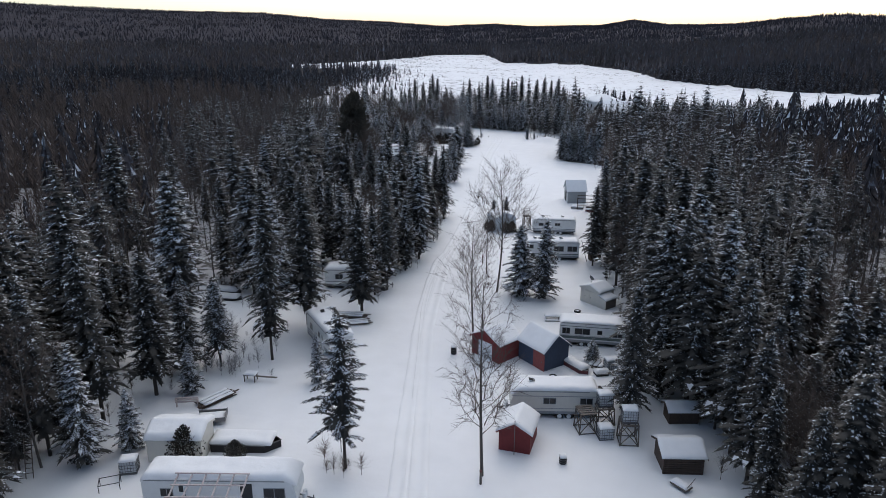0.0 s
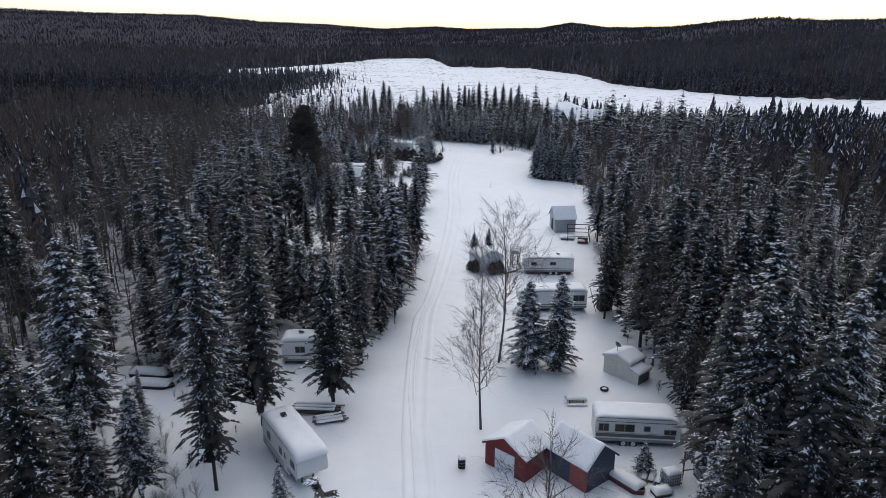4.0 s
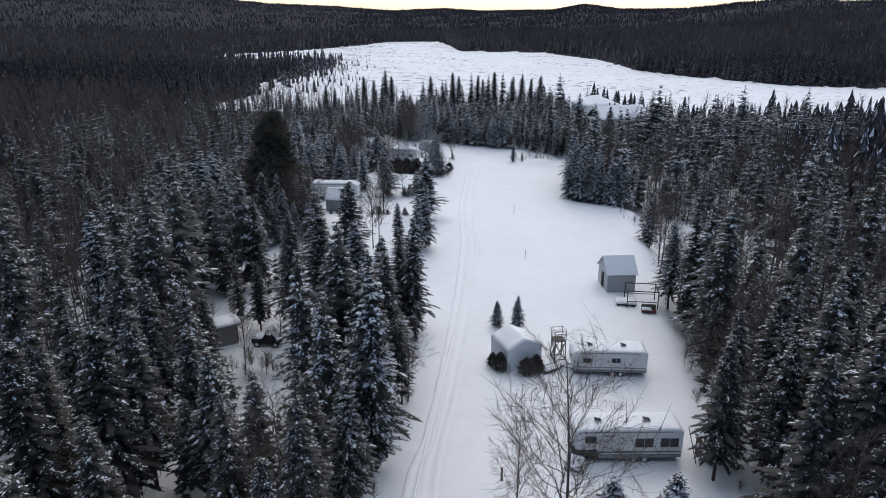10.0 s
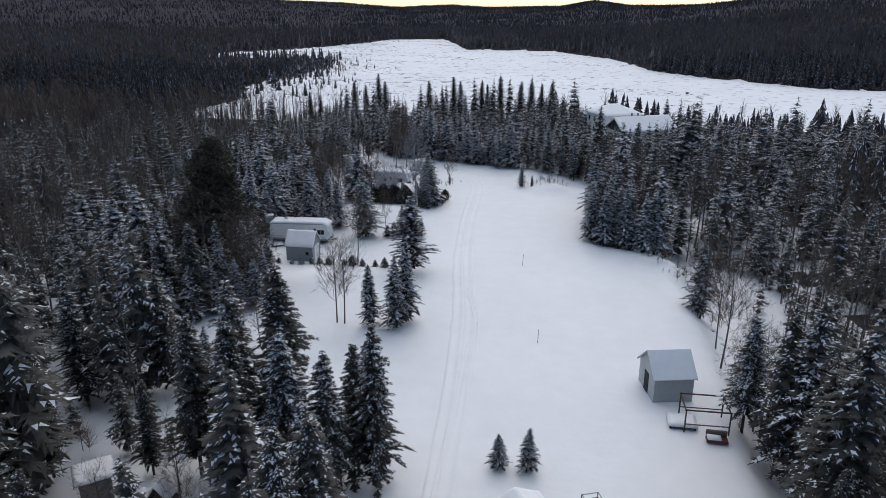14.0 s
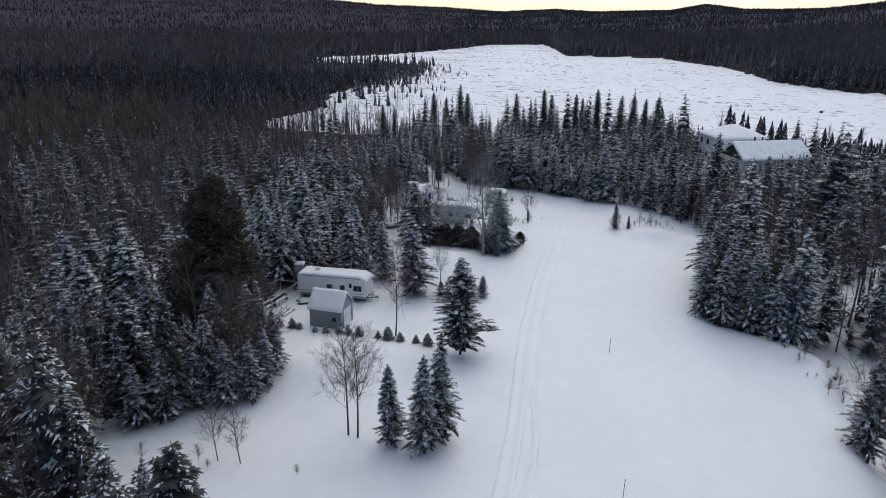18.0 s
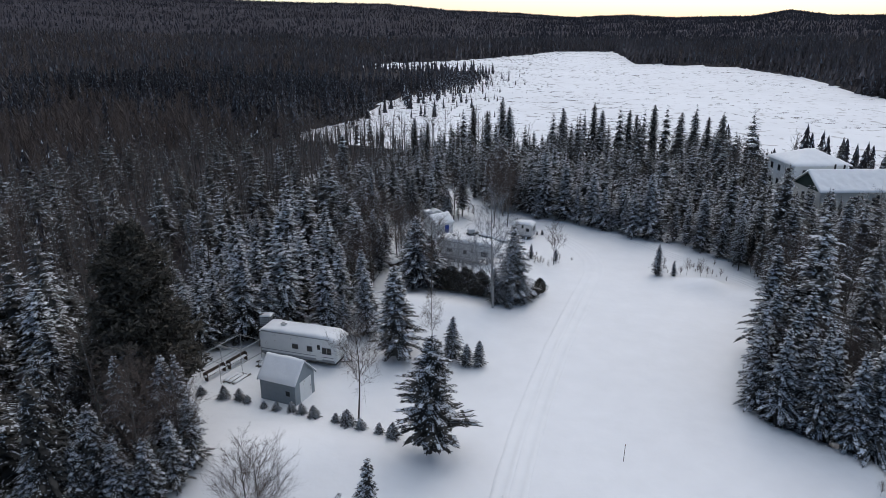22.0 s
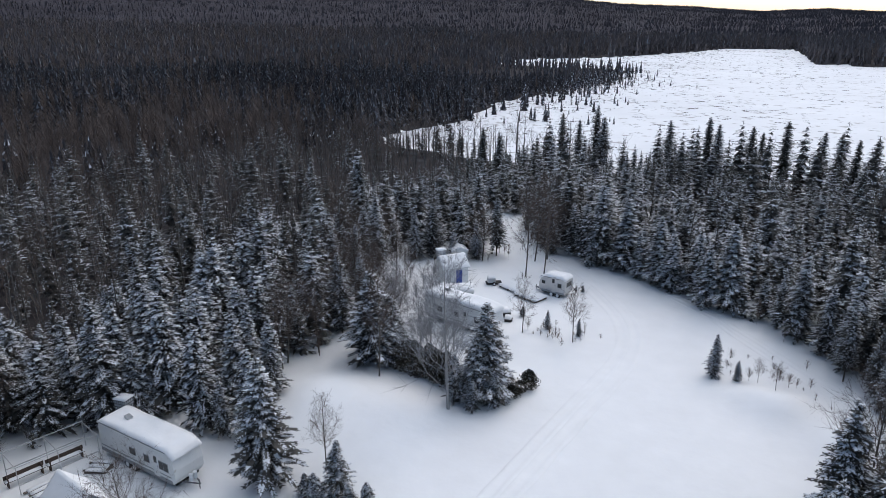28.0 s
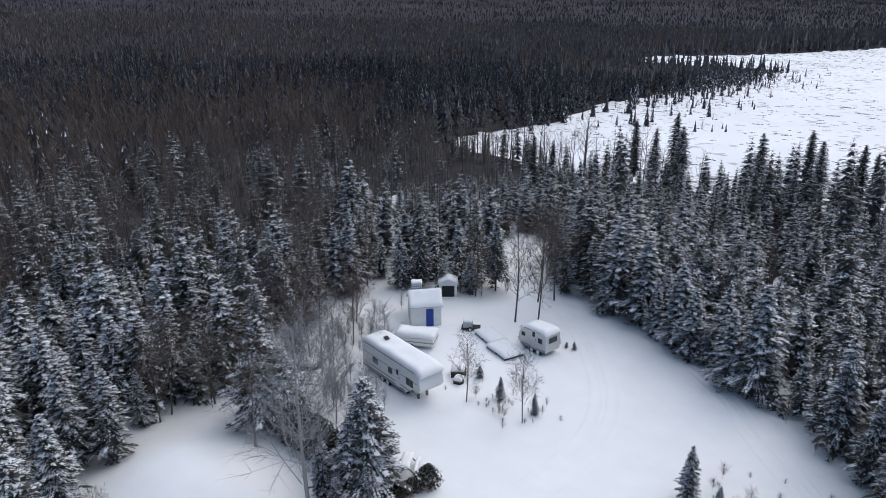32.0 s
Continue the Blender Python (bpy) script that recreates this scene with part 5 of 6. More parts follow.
# right of the lane
caravan(9.5, 54.3, -2, 7.4, "cream caravan with dark windows behind the tank stands", CREAM, windows=((-0.9, 0.1, 1.55, 2.05, 1), (2.2, 3.2, 1.55, 2.05, 1)), stripes=((2.2, 2.26, GREYSTRIPE), (1.05, 1.1, GREYSTRIPE)), snow=0.3, seed=15, hitch=-1, vents=1, axle=0.12)
G = hut("garage", 5.45, 65.7, 43, 3.2, 3.8, 2.1, 3.1, "barn-red garage with a pale double door", RED_WALL, RED_WALL, GREY_TIN, 0.14, 0.18, doors=(("left", -0.9, 0.95, 1.9, PALE_ROOF),), seed=16)
hut("storage_shed", 10.05, 64.15, -56, 3.8, 3.2, 2.2, 3.5, "navy blue shed with a faded red front panel", BLUE_WALL, BLUE_WALL, GREY_TIN, 0.16, 0.2, doors=(("front", 0.8, 1.7, 1.9, PINK_WALL),), seed=17, split_front=0.3)
caravan(15.8, 68.5, -10, 6.8, "white caravan with a green-grey band and large dark windows", windows=((-3.1, -2.35, 1.5, 2.1, 1), (-1.8, -0.3, 1.5, 2.1, 1), (0.5, 0.95, 1.6, 2.0), (2.1, 3.0, 1.4, 1.75, 1)), stripes=((0.95, 1.25, STRIPE), (1.3, 1.34, GREYSTRIPE), (2.3, 2.36, STRIPE)), snow=0.13, seed=18, hitch=1, vents=0)
hut("tool_shed", 18.7, 79.9, 37, 2.5, 3.0, 1.9, 2.4, "pale beige metal shed with double doors and snowy roof", CREAM, CREAM, GREY_TIN, 0.16, 0.1, doors=(("left", -0.8, 0.0, 1.7, CREAM), ("left", 0.03, 0.83, 1.7, CREAM)), seed=19)
LT = thing("lean_to", 19.55, 78.15, 37, "low beige lean-to with a snowy roof beside the metal shed", "shed", lift=-0.1)
part("side_wall", Geo().box(-0.95, -0.9, -0.6, 0.6, 0, 1.35), CREAM, LT), part("side_wall", Geo().box(0.9, 0.95, -0.6, 0.6, 0, 1.35), CREAM, LT)
part("front_wall", Geo().box(-0.9, 0.9, -0.6, -0.55, 0, 1.2), OLD_WOOD, LT, "weathered board front")
part("roof_panel", Geo().prism([(-0.75, 1.2), (0.6, 1.6), (0.6, 1.66), (-0.75, 1.26)], -1.05, 1.05, "x"), GREY_TIN, LT)
part("snow_cover", Geo().drift(-1.05, 1.05, -0.75, 0.6, lambda p, q: 1.27 + (q + 0.75) * 0.296, 0.12, 4, 0.12, step=0.2), SNOW_FINE, LT)
D = thing("satellite_dish", 17.9, 79.9, 30, "dark satellite dish on the shed roof", "dish", lift=2.45)
part("mast", Geo().tube((0, 0, -0.1), (0, 0, 0.45), 0.03), STEEL, D)
dish = Geo()
dish.add([(0, 0, 0)] + [(0.1 * q * q * 2.2, 0.36 * q * math.cos(a), 0.36 * q * math.sin(a)) for q in (0.5, 1.0) for a in [k * math.pi / 8 for k in range(16)]],
         [(0, 1 + k, 1 + (k + 1) % 16) for k in range(16)] + [(1 + k, 17 + k, 17 + (k + 1) % 16, 1 + (k + 1) % 16) for k in range(16)], pose(-0.1, 0, 0.5, 0, -30, 0))
part("reflector", dish, STEEL, D)
hut("small_red_shed", 6.05, 49.5, 72, 3.0, 2.5, 1.9, 2.6, "small barn-red shed with a snowy gabled roof", RED_WALL, RED_WALL, GREY_TIN, 0.2, 0.2, seed=20)
for sx, sy, tn, hh, on in ((11.8, 51.3, 8, 1.9, 0), (13.6, 52.6, 5, 1.6, 1), (14.9, 49.6, -4, 1.9, 1)):
    stand(sx, sy, tn, hh)
    if on:
        tote(sx, sy, tn, hh)
tote(13.2, 50.2, 6, -0.1)
LS = hut("log_shed", 18.0, 46.6, -2, 2.9, 2.6, 1.6, 2.2, "dark brown log shed with a snow-covered roof", BROWN_WOOD, BROWN_WOOD, GREY_TIN, 0.14, 0.25, seed=21)
log = mesh_of("log", Geo().tube((-1.5, 0, 0), (1.5, 0, 0), 0.1, n=8), BROWN_WOOD)
for k in range(8):
    part("log", log, None, LS).location = (0, -1.33, 0.12 + 0.19 * k)
hut("wood_shelter", 20.3, 53.0, 0, 2.5, 1.6, 1.3, 1.7, "low dark firewood shelter with a snowy roof", BROWN_WOOD, BROWN_WOOD, GREY_TIN, 0.14, 0.2, seed=22)
K = thing("hand_cart", 17.3, 43.6, -55, "small cart with a raised handle beside the log shed", "cart", lift=0)
part("tray", Geo().box(-0.7, 0.7, -0.4, 0.4, 0.15, 0.3, 0.02), OLD_WOOD, K)
part("snow_cover", Geo().drift(-0.68, 0.68, -0.38, 0.38, lambda p, q: 0.302, 0.16, 5, 0.2, step=0.15), SNOW_FINE, K)
part("handle", Geo().tube((0.6, -0.2, 0.3), (1.0, 0.1, 1.3), 0.025), OLD_WOOD, K)
lumber(15.7, 57.9, 10, 16, 2.4, "heap of snow-dusted pallets and boards", 9)
covered("old_rowboat", 13.2, 62.4, -58, 3.0, 1.2, 0.5, "old red-brown rowing boat full of snow", "boat", RED_PAINT, 23)
covered("snowed_sled", 15.4, 61.2, 10, 1.5, 0.9, 0.3, "low dark sled under snow", "sled", BLACK, 24)
tote(16.5, 62.4, 12, -0.15)
lumber(15.3, 63.1, 60, 6, 1.6, "few dark boards leaning in the snow", 10)
tyre(10.5, 60.5), tyre(15.8, 76.7)
picnic_table(12.6, 74.9, -4, "low picnic table nearly buried in snow", 0.38)
barrel(1.1, 65.6)
barrel(9.2, 46.6, 0.6, BLACK, "short black tub with snow beside the lane")
spruce(14.9, 63.9, 2.6, 1.5)
frame_hut(18.9, 61.9, 4, 2.2, 2.6, 2.0, 1, OLD_WOOD, "dark timber frame with a caged tank beside the trees", 0.5)
tote(19.2, 62.8, 4, 0.0)

# ==== middle of the clearing ====
caravan(15.4, 97.3, -3, 8.3, "white fifth-wheel caravan with grey-green bands", fifth=True, height=2.85, windows=((-3.2, -2.4, 1.9, 2.4), (0.6, 1.9, 1.5, 2.2, 1), (2.5, 3.8, 1.5, 2.2, 1)), stripes=((1.0, 1.12, STRIPE), (0.8, 0.86, STRIPE)), snow=0.18, seed=25, hitch=-1, vents=2, axle=0.12)
St = thing("entry_steps", 11.2, 95.6, -35, "wooden entry steps leaning off the caravan", "steps", lift=0)
for k in range(3):
    part("tread", Geo().box(-0.6, 0.6, -0.5 + k * 0.35, -0.2 + k * 0.35, 0.2 + k * 0.2, 0.25 + k * 0.2), OLD_WOOD, St)
for p in (-0.6, 0.55):
    part("stringer", Geo().prism([(-0.6, 0.0), (0.6, 0.7), (0.6, 0.5), (-0.3, 0.0)], p, p + 0.05, "x"), OLD_WOOD, St)
part("snow_cover", Geo().drift(-0.6, 0.6, -0.5, 0.5, lambda p, q: 0.27 + (q + 0.5) * 0.55, 0.12, 4, 0.2, step=0.15), SNOW_FINE, St)
stake(20.6, 95.6, 3.1, 0.04, STEEL, "long dark pole leaning on the caravan", -0.28)
caravan(18.0, 110.3, -7, 6.9, "white caravan with small dark windows and roof vents", windows=((-2.4, -1.7, 1.5, 1.9), (0.2, 0.95, 1.55, 1.95, 1)), stripes=((0.95, 1.05, GREYSTRIPE), (0.75, 0.8, GREYSTRIPE)), snow=0.15, seed=26, hitch=-1, vents=2, height=2.55)
hut("outhouse", 21.7, 96.4, 4, 1.3, 1.2, 1.8, 2.0, "narrow dark board outhouse by the edge of the woods", BROWN_WOOD, BROWN_WOOD, GREY_TIN, 0.1, 0.08, seed=29, doors=(("front", -0.3, 0.4, 1.6, BLACK),))
hut("tarp_shelter", 9.7, 112.8, -72, 3.6, 3.6, 2.2, 3.0, "pale grey-white fabric shelter with a snowy roof", TARP, TARP, TARP, 0.2, 0.02, seed=27)
for p, q, h in ((7.9, 110.9, 2.0), (10.2, 109.9, 1.9), (11.2, 110.2, 2.0), (7.3, 111.8, 1.5)):
    cedar(p, q, h, 0.8)
stand(13.9, 113.0, 8, 2.1, 1.0, "tall timber tower beside the caravan")
Cg = thing("cage_basket", 13.9, 113.0, 8, "empty wire cage on top of the tower", "cage", lift=2.12)
for p in (-0.55, 0.55):
    for q in (-0.55, 0.55):
        part("corner_bar", Geo().box(p - 0.025, p + 0.025, q - 0.025, q + 0.025, 0, 1.0), STEEL, Cg)
for z in (0.1, 0.35, 0.6, 0.97):
    for q in (-0.55, 0.55):
        part("bar", Geo().box(-0.55, 0.55, q - 0.018, q + 0.018, z, z + 0.035), STEEL, Cg)
        part("bar", Geo().box(q - 0.018, q + 0.018, -0.55, 0.55, z + 0.04, z + 0.075), STEEL, Cg)
lumber(12.7, 111.0, 30, 10, 2.2, "dark boards and a small deck beside the tower", 12)
spruce(9.0, 120.6, 3.0, 1.25), spruce(11.1, 120.2, 3.7, 1.1)
stake(5.6, 94.5, 1.1, 0.09, OLD_WOOD, "stout grey post beside the lane", 0.0)
# the open doorway's dark inside is a black panel on the closed gable
hut("metal_shed", 25.0, 130.3, 0, 3.4, 3.8, 2.4, 4.0, "grey ribbed metal shed with an open side door", GREY_TIN, GREY_TIN, PALE_ROOF, 0.0, 0.2, doors=(("left", -0.5, 0.5, 2.0, BLACK),), ribs=0.16, seed=28)
frame_hut(26.3, 125.0, -12, 3.4, 2.6, 1.9, 1, BROWN_WOOD, "dark timber pergola frame beside the metal shed", 0.75, 0.05)
deck(24.6, 125.2, -14, 2.2, 1.8, 0.3, "low deck with a pillow of snow beside the shed", 29)
Sf = thing("outdoor_sofa", 26.4, 122.6, -14, "old red-brown outdoor couch dusted with snow", "couch", lift=0)
part("seat", Geo().box(-0.8, 0.8, -0.4, 0.4, 0.1, 0.4, 0.05), RED_PAINT, Sf)
part("backrest", Geo().box(-0.8, 0.8, 0.3, 0.5, 0.4, 0.85, 0.05), OLD_WOOD, Sf)
part("snow_cover", Geo().drift(-0.75, 0.3, -0.38, 0.3, lambda p, q: 0.402, 0.2, 3, 0.2, step=0.15), SNOW_FINE, Sf)
stake(15.45, 139.6, 1.5), stake(17.5, 161.0, 1.5)

# hut among the left-hand trees
DRAB_WALL = material("weathered_grey_board", (0.2, 0.19, 0.18), 0.8, vary=0.15, scale=3)
hut("pump_hut", -19.3, 118.9, 27, 2.0, 2.0, 2.3, 2.42, "narrow grey-beige hut with an overhanging snowy roof", DRAB_WALL, DRAB_WALL, GREY_TIN, 0.2, 0.28, doors=(("front", 0.1, 0.9, 1.9, DRAB_WALL),), windows=(("left", -0.3, 0.1, 1.3, 1.9),), seed=30)
V = thing("buggy", -14.9, 117.8, -8, "dark off-road buggy with a peaked canvas top under snow", "buggy", lift=-0.05)
part("body", Geo().prism([(-1.5, 0.4), (1.3, 0.35), (1.4, 0.6), (1.0, 0.75), (-0.3, 0.75), (-0.4, 0.9), (-1.5, 0.85)], -0.65, 0.65, "y"), BLACK, V)
for q in (-0.62, 0.62):
    for p0, p1 in ((-0.35, 0.3), (1.0, 0.3), (0.3, 0.3)):
        part("roof_post", Geo().tube((p0, q, 0.7), (p1, q * 0.9, 2.0), 0.035), BLACK, V)
for e0, e1 in ((-0.4, 0.3), (1.15, 0.3)):
    part("canvas", Geo().prism([(e0, 0.95), (e1, 2.02), (e1, 2.06), (e0 - (0.05 if e0 < 0 else -0.05), 0.95)], -0.68, 0.55, "y"), TARP, V, "snow-dusted canvas top")
part("snow_cover", Geo().drift(-0.1, 0.75, -0.66, 0.6, lambda p, q: 2.04 - 1.25 * abs(p - 0.3), 0.22, 3, 0.35, step=0.15), SNOW_FINE, V)
part("hood_snow", Geo().drift(-1.5, -0.45, -0.62, 0.62, lambda p, q: 0.9, 0.25, 5, 0.3), SNOW_FINE, V)
for p in (-0.95, 0.95):
    wheel(V, p, -0.62, 0.33), wheel(V, p, 0.62, 0.33)

# ==== yard with the grey shed ====
caravan(-12.1, 172.9, -8, 8.3, "white caravan with small windows in a snowed-in yard", windows=((1.0, 1.5, 1.5, 2.0), (-0.6, 0.0, 1.55, 2.0), (2.6, 3.5, 1.45, 2.05, 1)), doors=(1.9,), stripes=((1.05, 1.12, GREYSTRIPE), (0.8, 0.84, GREYSTRIPE)), snow=0.24, seed=31, hitch=1, vents=1, height=3.0, lid=GREYSTRIPE)
hut("grey_garage", -11.0, 165.9, -13, 3.6, 2.9, 2.2, 3.7, "blue-grey garage with a white roller door", GREY_WALL, GREY_WALL, GREY_TIN, 0.18, 0.15, doors=(("right", -0.75, 0.95, 2.0, WHITE_SIDING),), windows=(("front", 0.85, 1.25, 0.95, 1.4),), seed=32)
stand(-16.9, 175.2, 5, 2.0)
tote(-16.9, 175.2, 5, 2.0)
frame_hut(-18.2, 169.7, 72, 5.4, 2.6, 2.1, 2, SILVER, "bare grey metal gazebo frame without its cover", 0.75, 0.025, "gazebo_frame")
for sx, sy in ((-19.0, 168.0), (-18.0, 170.5)):
    Bn = thing("long_bench", sx, sy, 72, "dark bench with snow on its seat", "bench", "benches under the frame", lift=0)
    part("seat", Geo().box(-1.3, 1.3, -0.18, 0.18, 0.42, 0.47), BROWN_WOOD, Bn)
    part("backrest", Geo().box(-1.3, 1.3, 0.16, 0.2, 0.55, 0.85), BROWN_WOOD, Bn)
    for p in (-1.1, 1.1):
        part("leg", Geo().box(p - 0.04, p + 0.04, -0.18, 0.2, 0, 0.85), BROWN_WOOD, Bn)
    part("snow_cap", Geo().drift(-1.3, 1.3, -0.18, 0.14, lambda p, q: 0.472, 0.13, 6, 0.12, step=0.12), SNOW_FINE, Bn)
Bw = thing("boardwalk", -21.1, 159.8, -72, "short slatted wooden boardwalk between the young spruces", "boardwalk", lift=0.25)
for q in (-0.45, 0.4):
    part("stringer", Geo().box(-1.9, 1.9, q, q + 0.06, -0.4, 0.06), OLD_WOOD, Bw)
for k in range(15):
    part("slat", Geo().box(-1.85 + k * 0.26, -1.68 + k * 0.26, -0.5, 0.5, 0.064, 0.1), OLD_WOOD, Bw)
lumber(-16.9, 167.8, 75, 5, 2.0, "two dark sleepers lying in the snow", 14)
lumber(-15.2, 171.0, 20, 6, 1.6, "small heap of rods and boards behind the garage", 15)
for p, q, h in ((-16.3, 164.4, 1.3), (-14.8, 164.3, 1.2), (-14.0, 164.0, 0.8), (-18.6, 164.6, 1.0), (-12.2, 163.4, 0.7), (-11.0, 163.2, 0.9), (-9.6, 163.2, 1.0), (-8.6, 163.0, 1.1), (-7.4, 162.6, 1.2), (-5.4, 162.2, 0.9), (-4.3, 161.9, 1.5), (-3.0, 161.4, 1.1), (-1.4, 161.0, 1.0), (-0.2, 160.6, 1.4)):
    spruce(p, q, h * 1.15, 1.7 + 0.5 * rs.rand(), 5 + rs.randint(0, 3), "knee-high young spruce in a row", 0.2 * h)

# ==== camp at the end of the clearing ====
caravan(-0.6, 204.5, -16, 8.6, "long white caravan with an open slide and deep snow", windows=((2.4, 3.3, 1.5, 2.1, 1), (-2.6, -1.9, 1.5, 2.0), (-0.2, 0.3, 1.5, 2.0)), doors=(0.8,), stripes=((1.0, 1.1, GREYSTRIPE), (2.0, 2.06, GREYSTRIPE)), snow=0.42, seed=33, hitch=1, vents=1, height=3.0, fifth=True)
hut("white_cabin", -6.75, 215.9, 44, 3.1, 3.0, 2.3, 3.3, "white cabin with a bright blue door and snowy roof", WHITE_SIDING, WHITE_SIDING, GREY_TIN, 0.24, 0.15, seed=34, doors=(("front", 0.0, 0.75, 2.0, BLUE_DOOR),))
tote(-8.9, 217.4, 40, 2.2)
stand(-8.9, 217.4, 40, 2.2)
# no real opening: a black panel stands for the shade inside the front
hut("white_shelter", -8.9, 223.2, 125, 1.8, 2.0, 1.7, 2.1, "small white shelter with a dark open front", WHITE_SIDING, WHITE_SIDING, WHITE_SIDING, 0.14, 0.1, doors=(("left", -0.7, 0.7, 1.4, BLACK),), seed=35)
Vn = thing("pickup_camper", -4.0, 211.0, 22, "low white folding camper buried in snow", "camper", lift=-0.05)
part("box", Geo().box(-1.9, 1.9, -1.0, 1.0, 0.4, 1.25, 0.08), WHITE_SIDING, Vn)
part("band", Geo().box(-1.92, 1.92, -1.02, 1.02, 0.75, 0.85), GREYSTRIPE, Vn)
part("snow_cover", Geo().drift(-1.95, 1.95, -1.05, 1.05, lambda p, q: 1.25, 0.45, 8, 0.5), SNOW_FINE, Vn)
wheel(Vn, -0.3, -1.0, 0.3), wheel(Vn, -0.3, 1.0, 0.3)
caravan(6.0, 217.0, -13, 3.3, "small bare-aluminium caravan with a snowy roof", SILVER, windows=((-1.3, -0.9, 1.5, 1.85), (0.75, 1.2, 1.4, 1.85)), doors=(-0.15,), snow=0.25, seed=36, hitch=-1, vents=0, height=2.45, width=2.0, ends=((1, 0.55, 1.45, 1.95),))
deck(1.0, 216.3, -28, 3.0, 1.9, 0.3, "low timber deck under a pillow of snow", 37)
deck(3.7, 214.6, -24, 3.2, 2.2, 0.3, "wider timber deck under thick snow", 38)
Bx = thing("cooler_box", -1.7, 216.9, 30, "grey metal box on a dark low trailer", "box", lift=0)
part("bed", Geo().box(-0.9, 1.0, -0.5, 0.5, 0.12, 0.25), BLACK, Bx)
part("chest", Geo().box(-0.75, 0.2, -0.4, 0.4, 0.26, 0.85, 0.03), GREY_TIN, Bx)
part("snow_cap", Geo().drift(-0.75, 0.2, -0.4, 0.4, lambda p, q: 0.852, 0.18, 3, 0.2, step=0.15), SNOW_FINE, Bx)
wheel(Bx, 0.0, -0.6, 0.22), wheel(Bx, 0.0, 0.6, 0.22)
covered("snowed_table", 2.7, 208.4, 30, 1.3, 1.2, 0.7, "round garden table under a dome of snow", "table", BLACK, 39)
covered("snowed_chair", 3.5, 207.3, 10, 0.8, 0.8, 0.4, "garden chair under a dome of snow", "chair", BLACK, 40)
picnic_table(7.2, 195.3, -62)
for p, q, h in ((7.0, 219.1, 0.9), (8.0, 218.8, 0.7), (8.8, 218.8, 0.9), (-2.6, 208.9, 1.2), (4.5, 209.0, 1.3)):
    spruce(p, q, h, 1.4, label="little spruce in deep snow")
cedar(9.6, 194.6, 1.9, 0.95)
for k in range(15):
    f = k / 14
    cedar(-3.4 + 7.2 * f, 193.9 - 1.6 * f + 0.5 * math.sin(k * 2.4), 2.7 + 0.6 * math.sin(k * 1.7), 0.85 + 0.2 * math.sin(k * 3.1), "dark brown-green cedar in a dense hedge", "hedge of cedars")
cedar(8.7, 192.7, 1.3, 1.2), cedar(9.0, 193.6, 1.2, 1.1)
covered("snowed_trailer", -9.6, 201.8, 30, 3.0, 1.5, 0.5, "low trailer deep in snow behind the hedge", "trailer", BROWN_WOOD, 41)

# ==== houses by the lake ====
hb = hut("lake_house", 60.2, 244.6, 12, 14.0, 8.6, 4.0, 6.6, "cream lake house with a dark green gable and snow roof", CREAM, CREAM, GREY_TIN, 0.3, 0.4, seed=42, category="house", windows=(("front", -5.6, -4.8, 1.6, 3.0), ("front", -1.4, -0.4, 1.6, 3.0), ("front", 2.0, 3.2, 1.6, 3.0), ("left", -2.6, -1.6, 1.4, 2.8), ("left", 0.6, 1.6, 1.4, 2.8)))
part("gable_cladding", Geo().prism([(-4.6, 3.75), (4.6, 3.75), (0, 6.5)], -7.06, -7.0, "x"), GREEN_GABLE, hb, "dark green gable cladding")
for p, q in ((-2.0, 1.2), (-0.6, 0.8)):
    part("chimney_pipe", Geo().tube((p, q, 6.0), (p, q, 7.5), 0.16, n=10), BLACK, hb)
ha = thing("hip_roof_house", 57.0, 257.0, 12, "two-storey white house with a snowy hip roof", "house", lift=-0.1)
for nm, bx in (("front_wall", (-5, 5, -5, -4.9)), ("back_wall", (-5, 5, 4.9, 5)), ("side_wall", (-5, -4.9, -4.9, 4.9)), ("side_wall", (4.9, 5, -4.9, 4.9))):
    part(nm, Geo().box(*bx, 0, 6.0), WHITE_SIDING, ha)
part("roof", Geo().add([(-5.5, -5.5, 5.9), (5.5, -5.5, 5.9), (5.5, 5.5, 5.9), (-5.5, 5.5, 5.9), (-1, 0, 8), (1, 0, 8)], [(0, 1, 5, 4), (1, 2, 5), (2, 3, 4, 5), (3, 0, 4), (3, 2, 1, 0)]), GREY_TIN, ha)
part("snow_cover", Geo().drift(-5.5, 5.5, -5.5, 5.5, lambda p, q: 8.02 - 2.1 * max(max(0, abs(p) - 1) / 4.5, abs(q) / 5.5), 0.3, 8, 0.4, step=0.5), SNOW_FINE, ha)
for q in (-3.2, 0.2, 3.0):
    for z in (1.3, 4.0):
        window_end(ha, q, q + 0.9, z, z + 1.1, -5.0, -1)
for p in (-3.4, 0.0, 2.8):
    for z in (1.3, 4.0):
        window_on(ha, p, p + 0.9, z, z + 1.1, -5.0)
fl = thing("flag_pole", 86.8, 285.1, 0, "tall pale flagpole with a small red and white flag", "flagpole", lift=-1)
part("pole", Geo().tube((0, 0, 0), (0, 0, 10.6), 0.05, 0.03, n=8), PLASTIC, fl)
part("flag", Geo().prism([(0.03, 9.8), (0.5, 9.72), (0.9, 9.8), (0.9, 10.4), (0.5, 10.3), (0.03, 10.4)], -0.02, 0.02, "y"), RED_PAINT, fl)

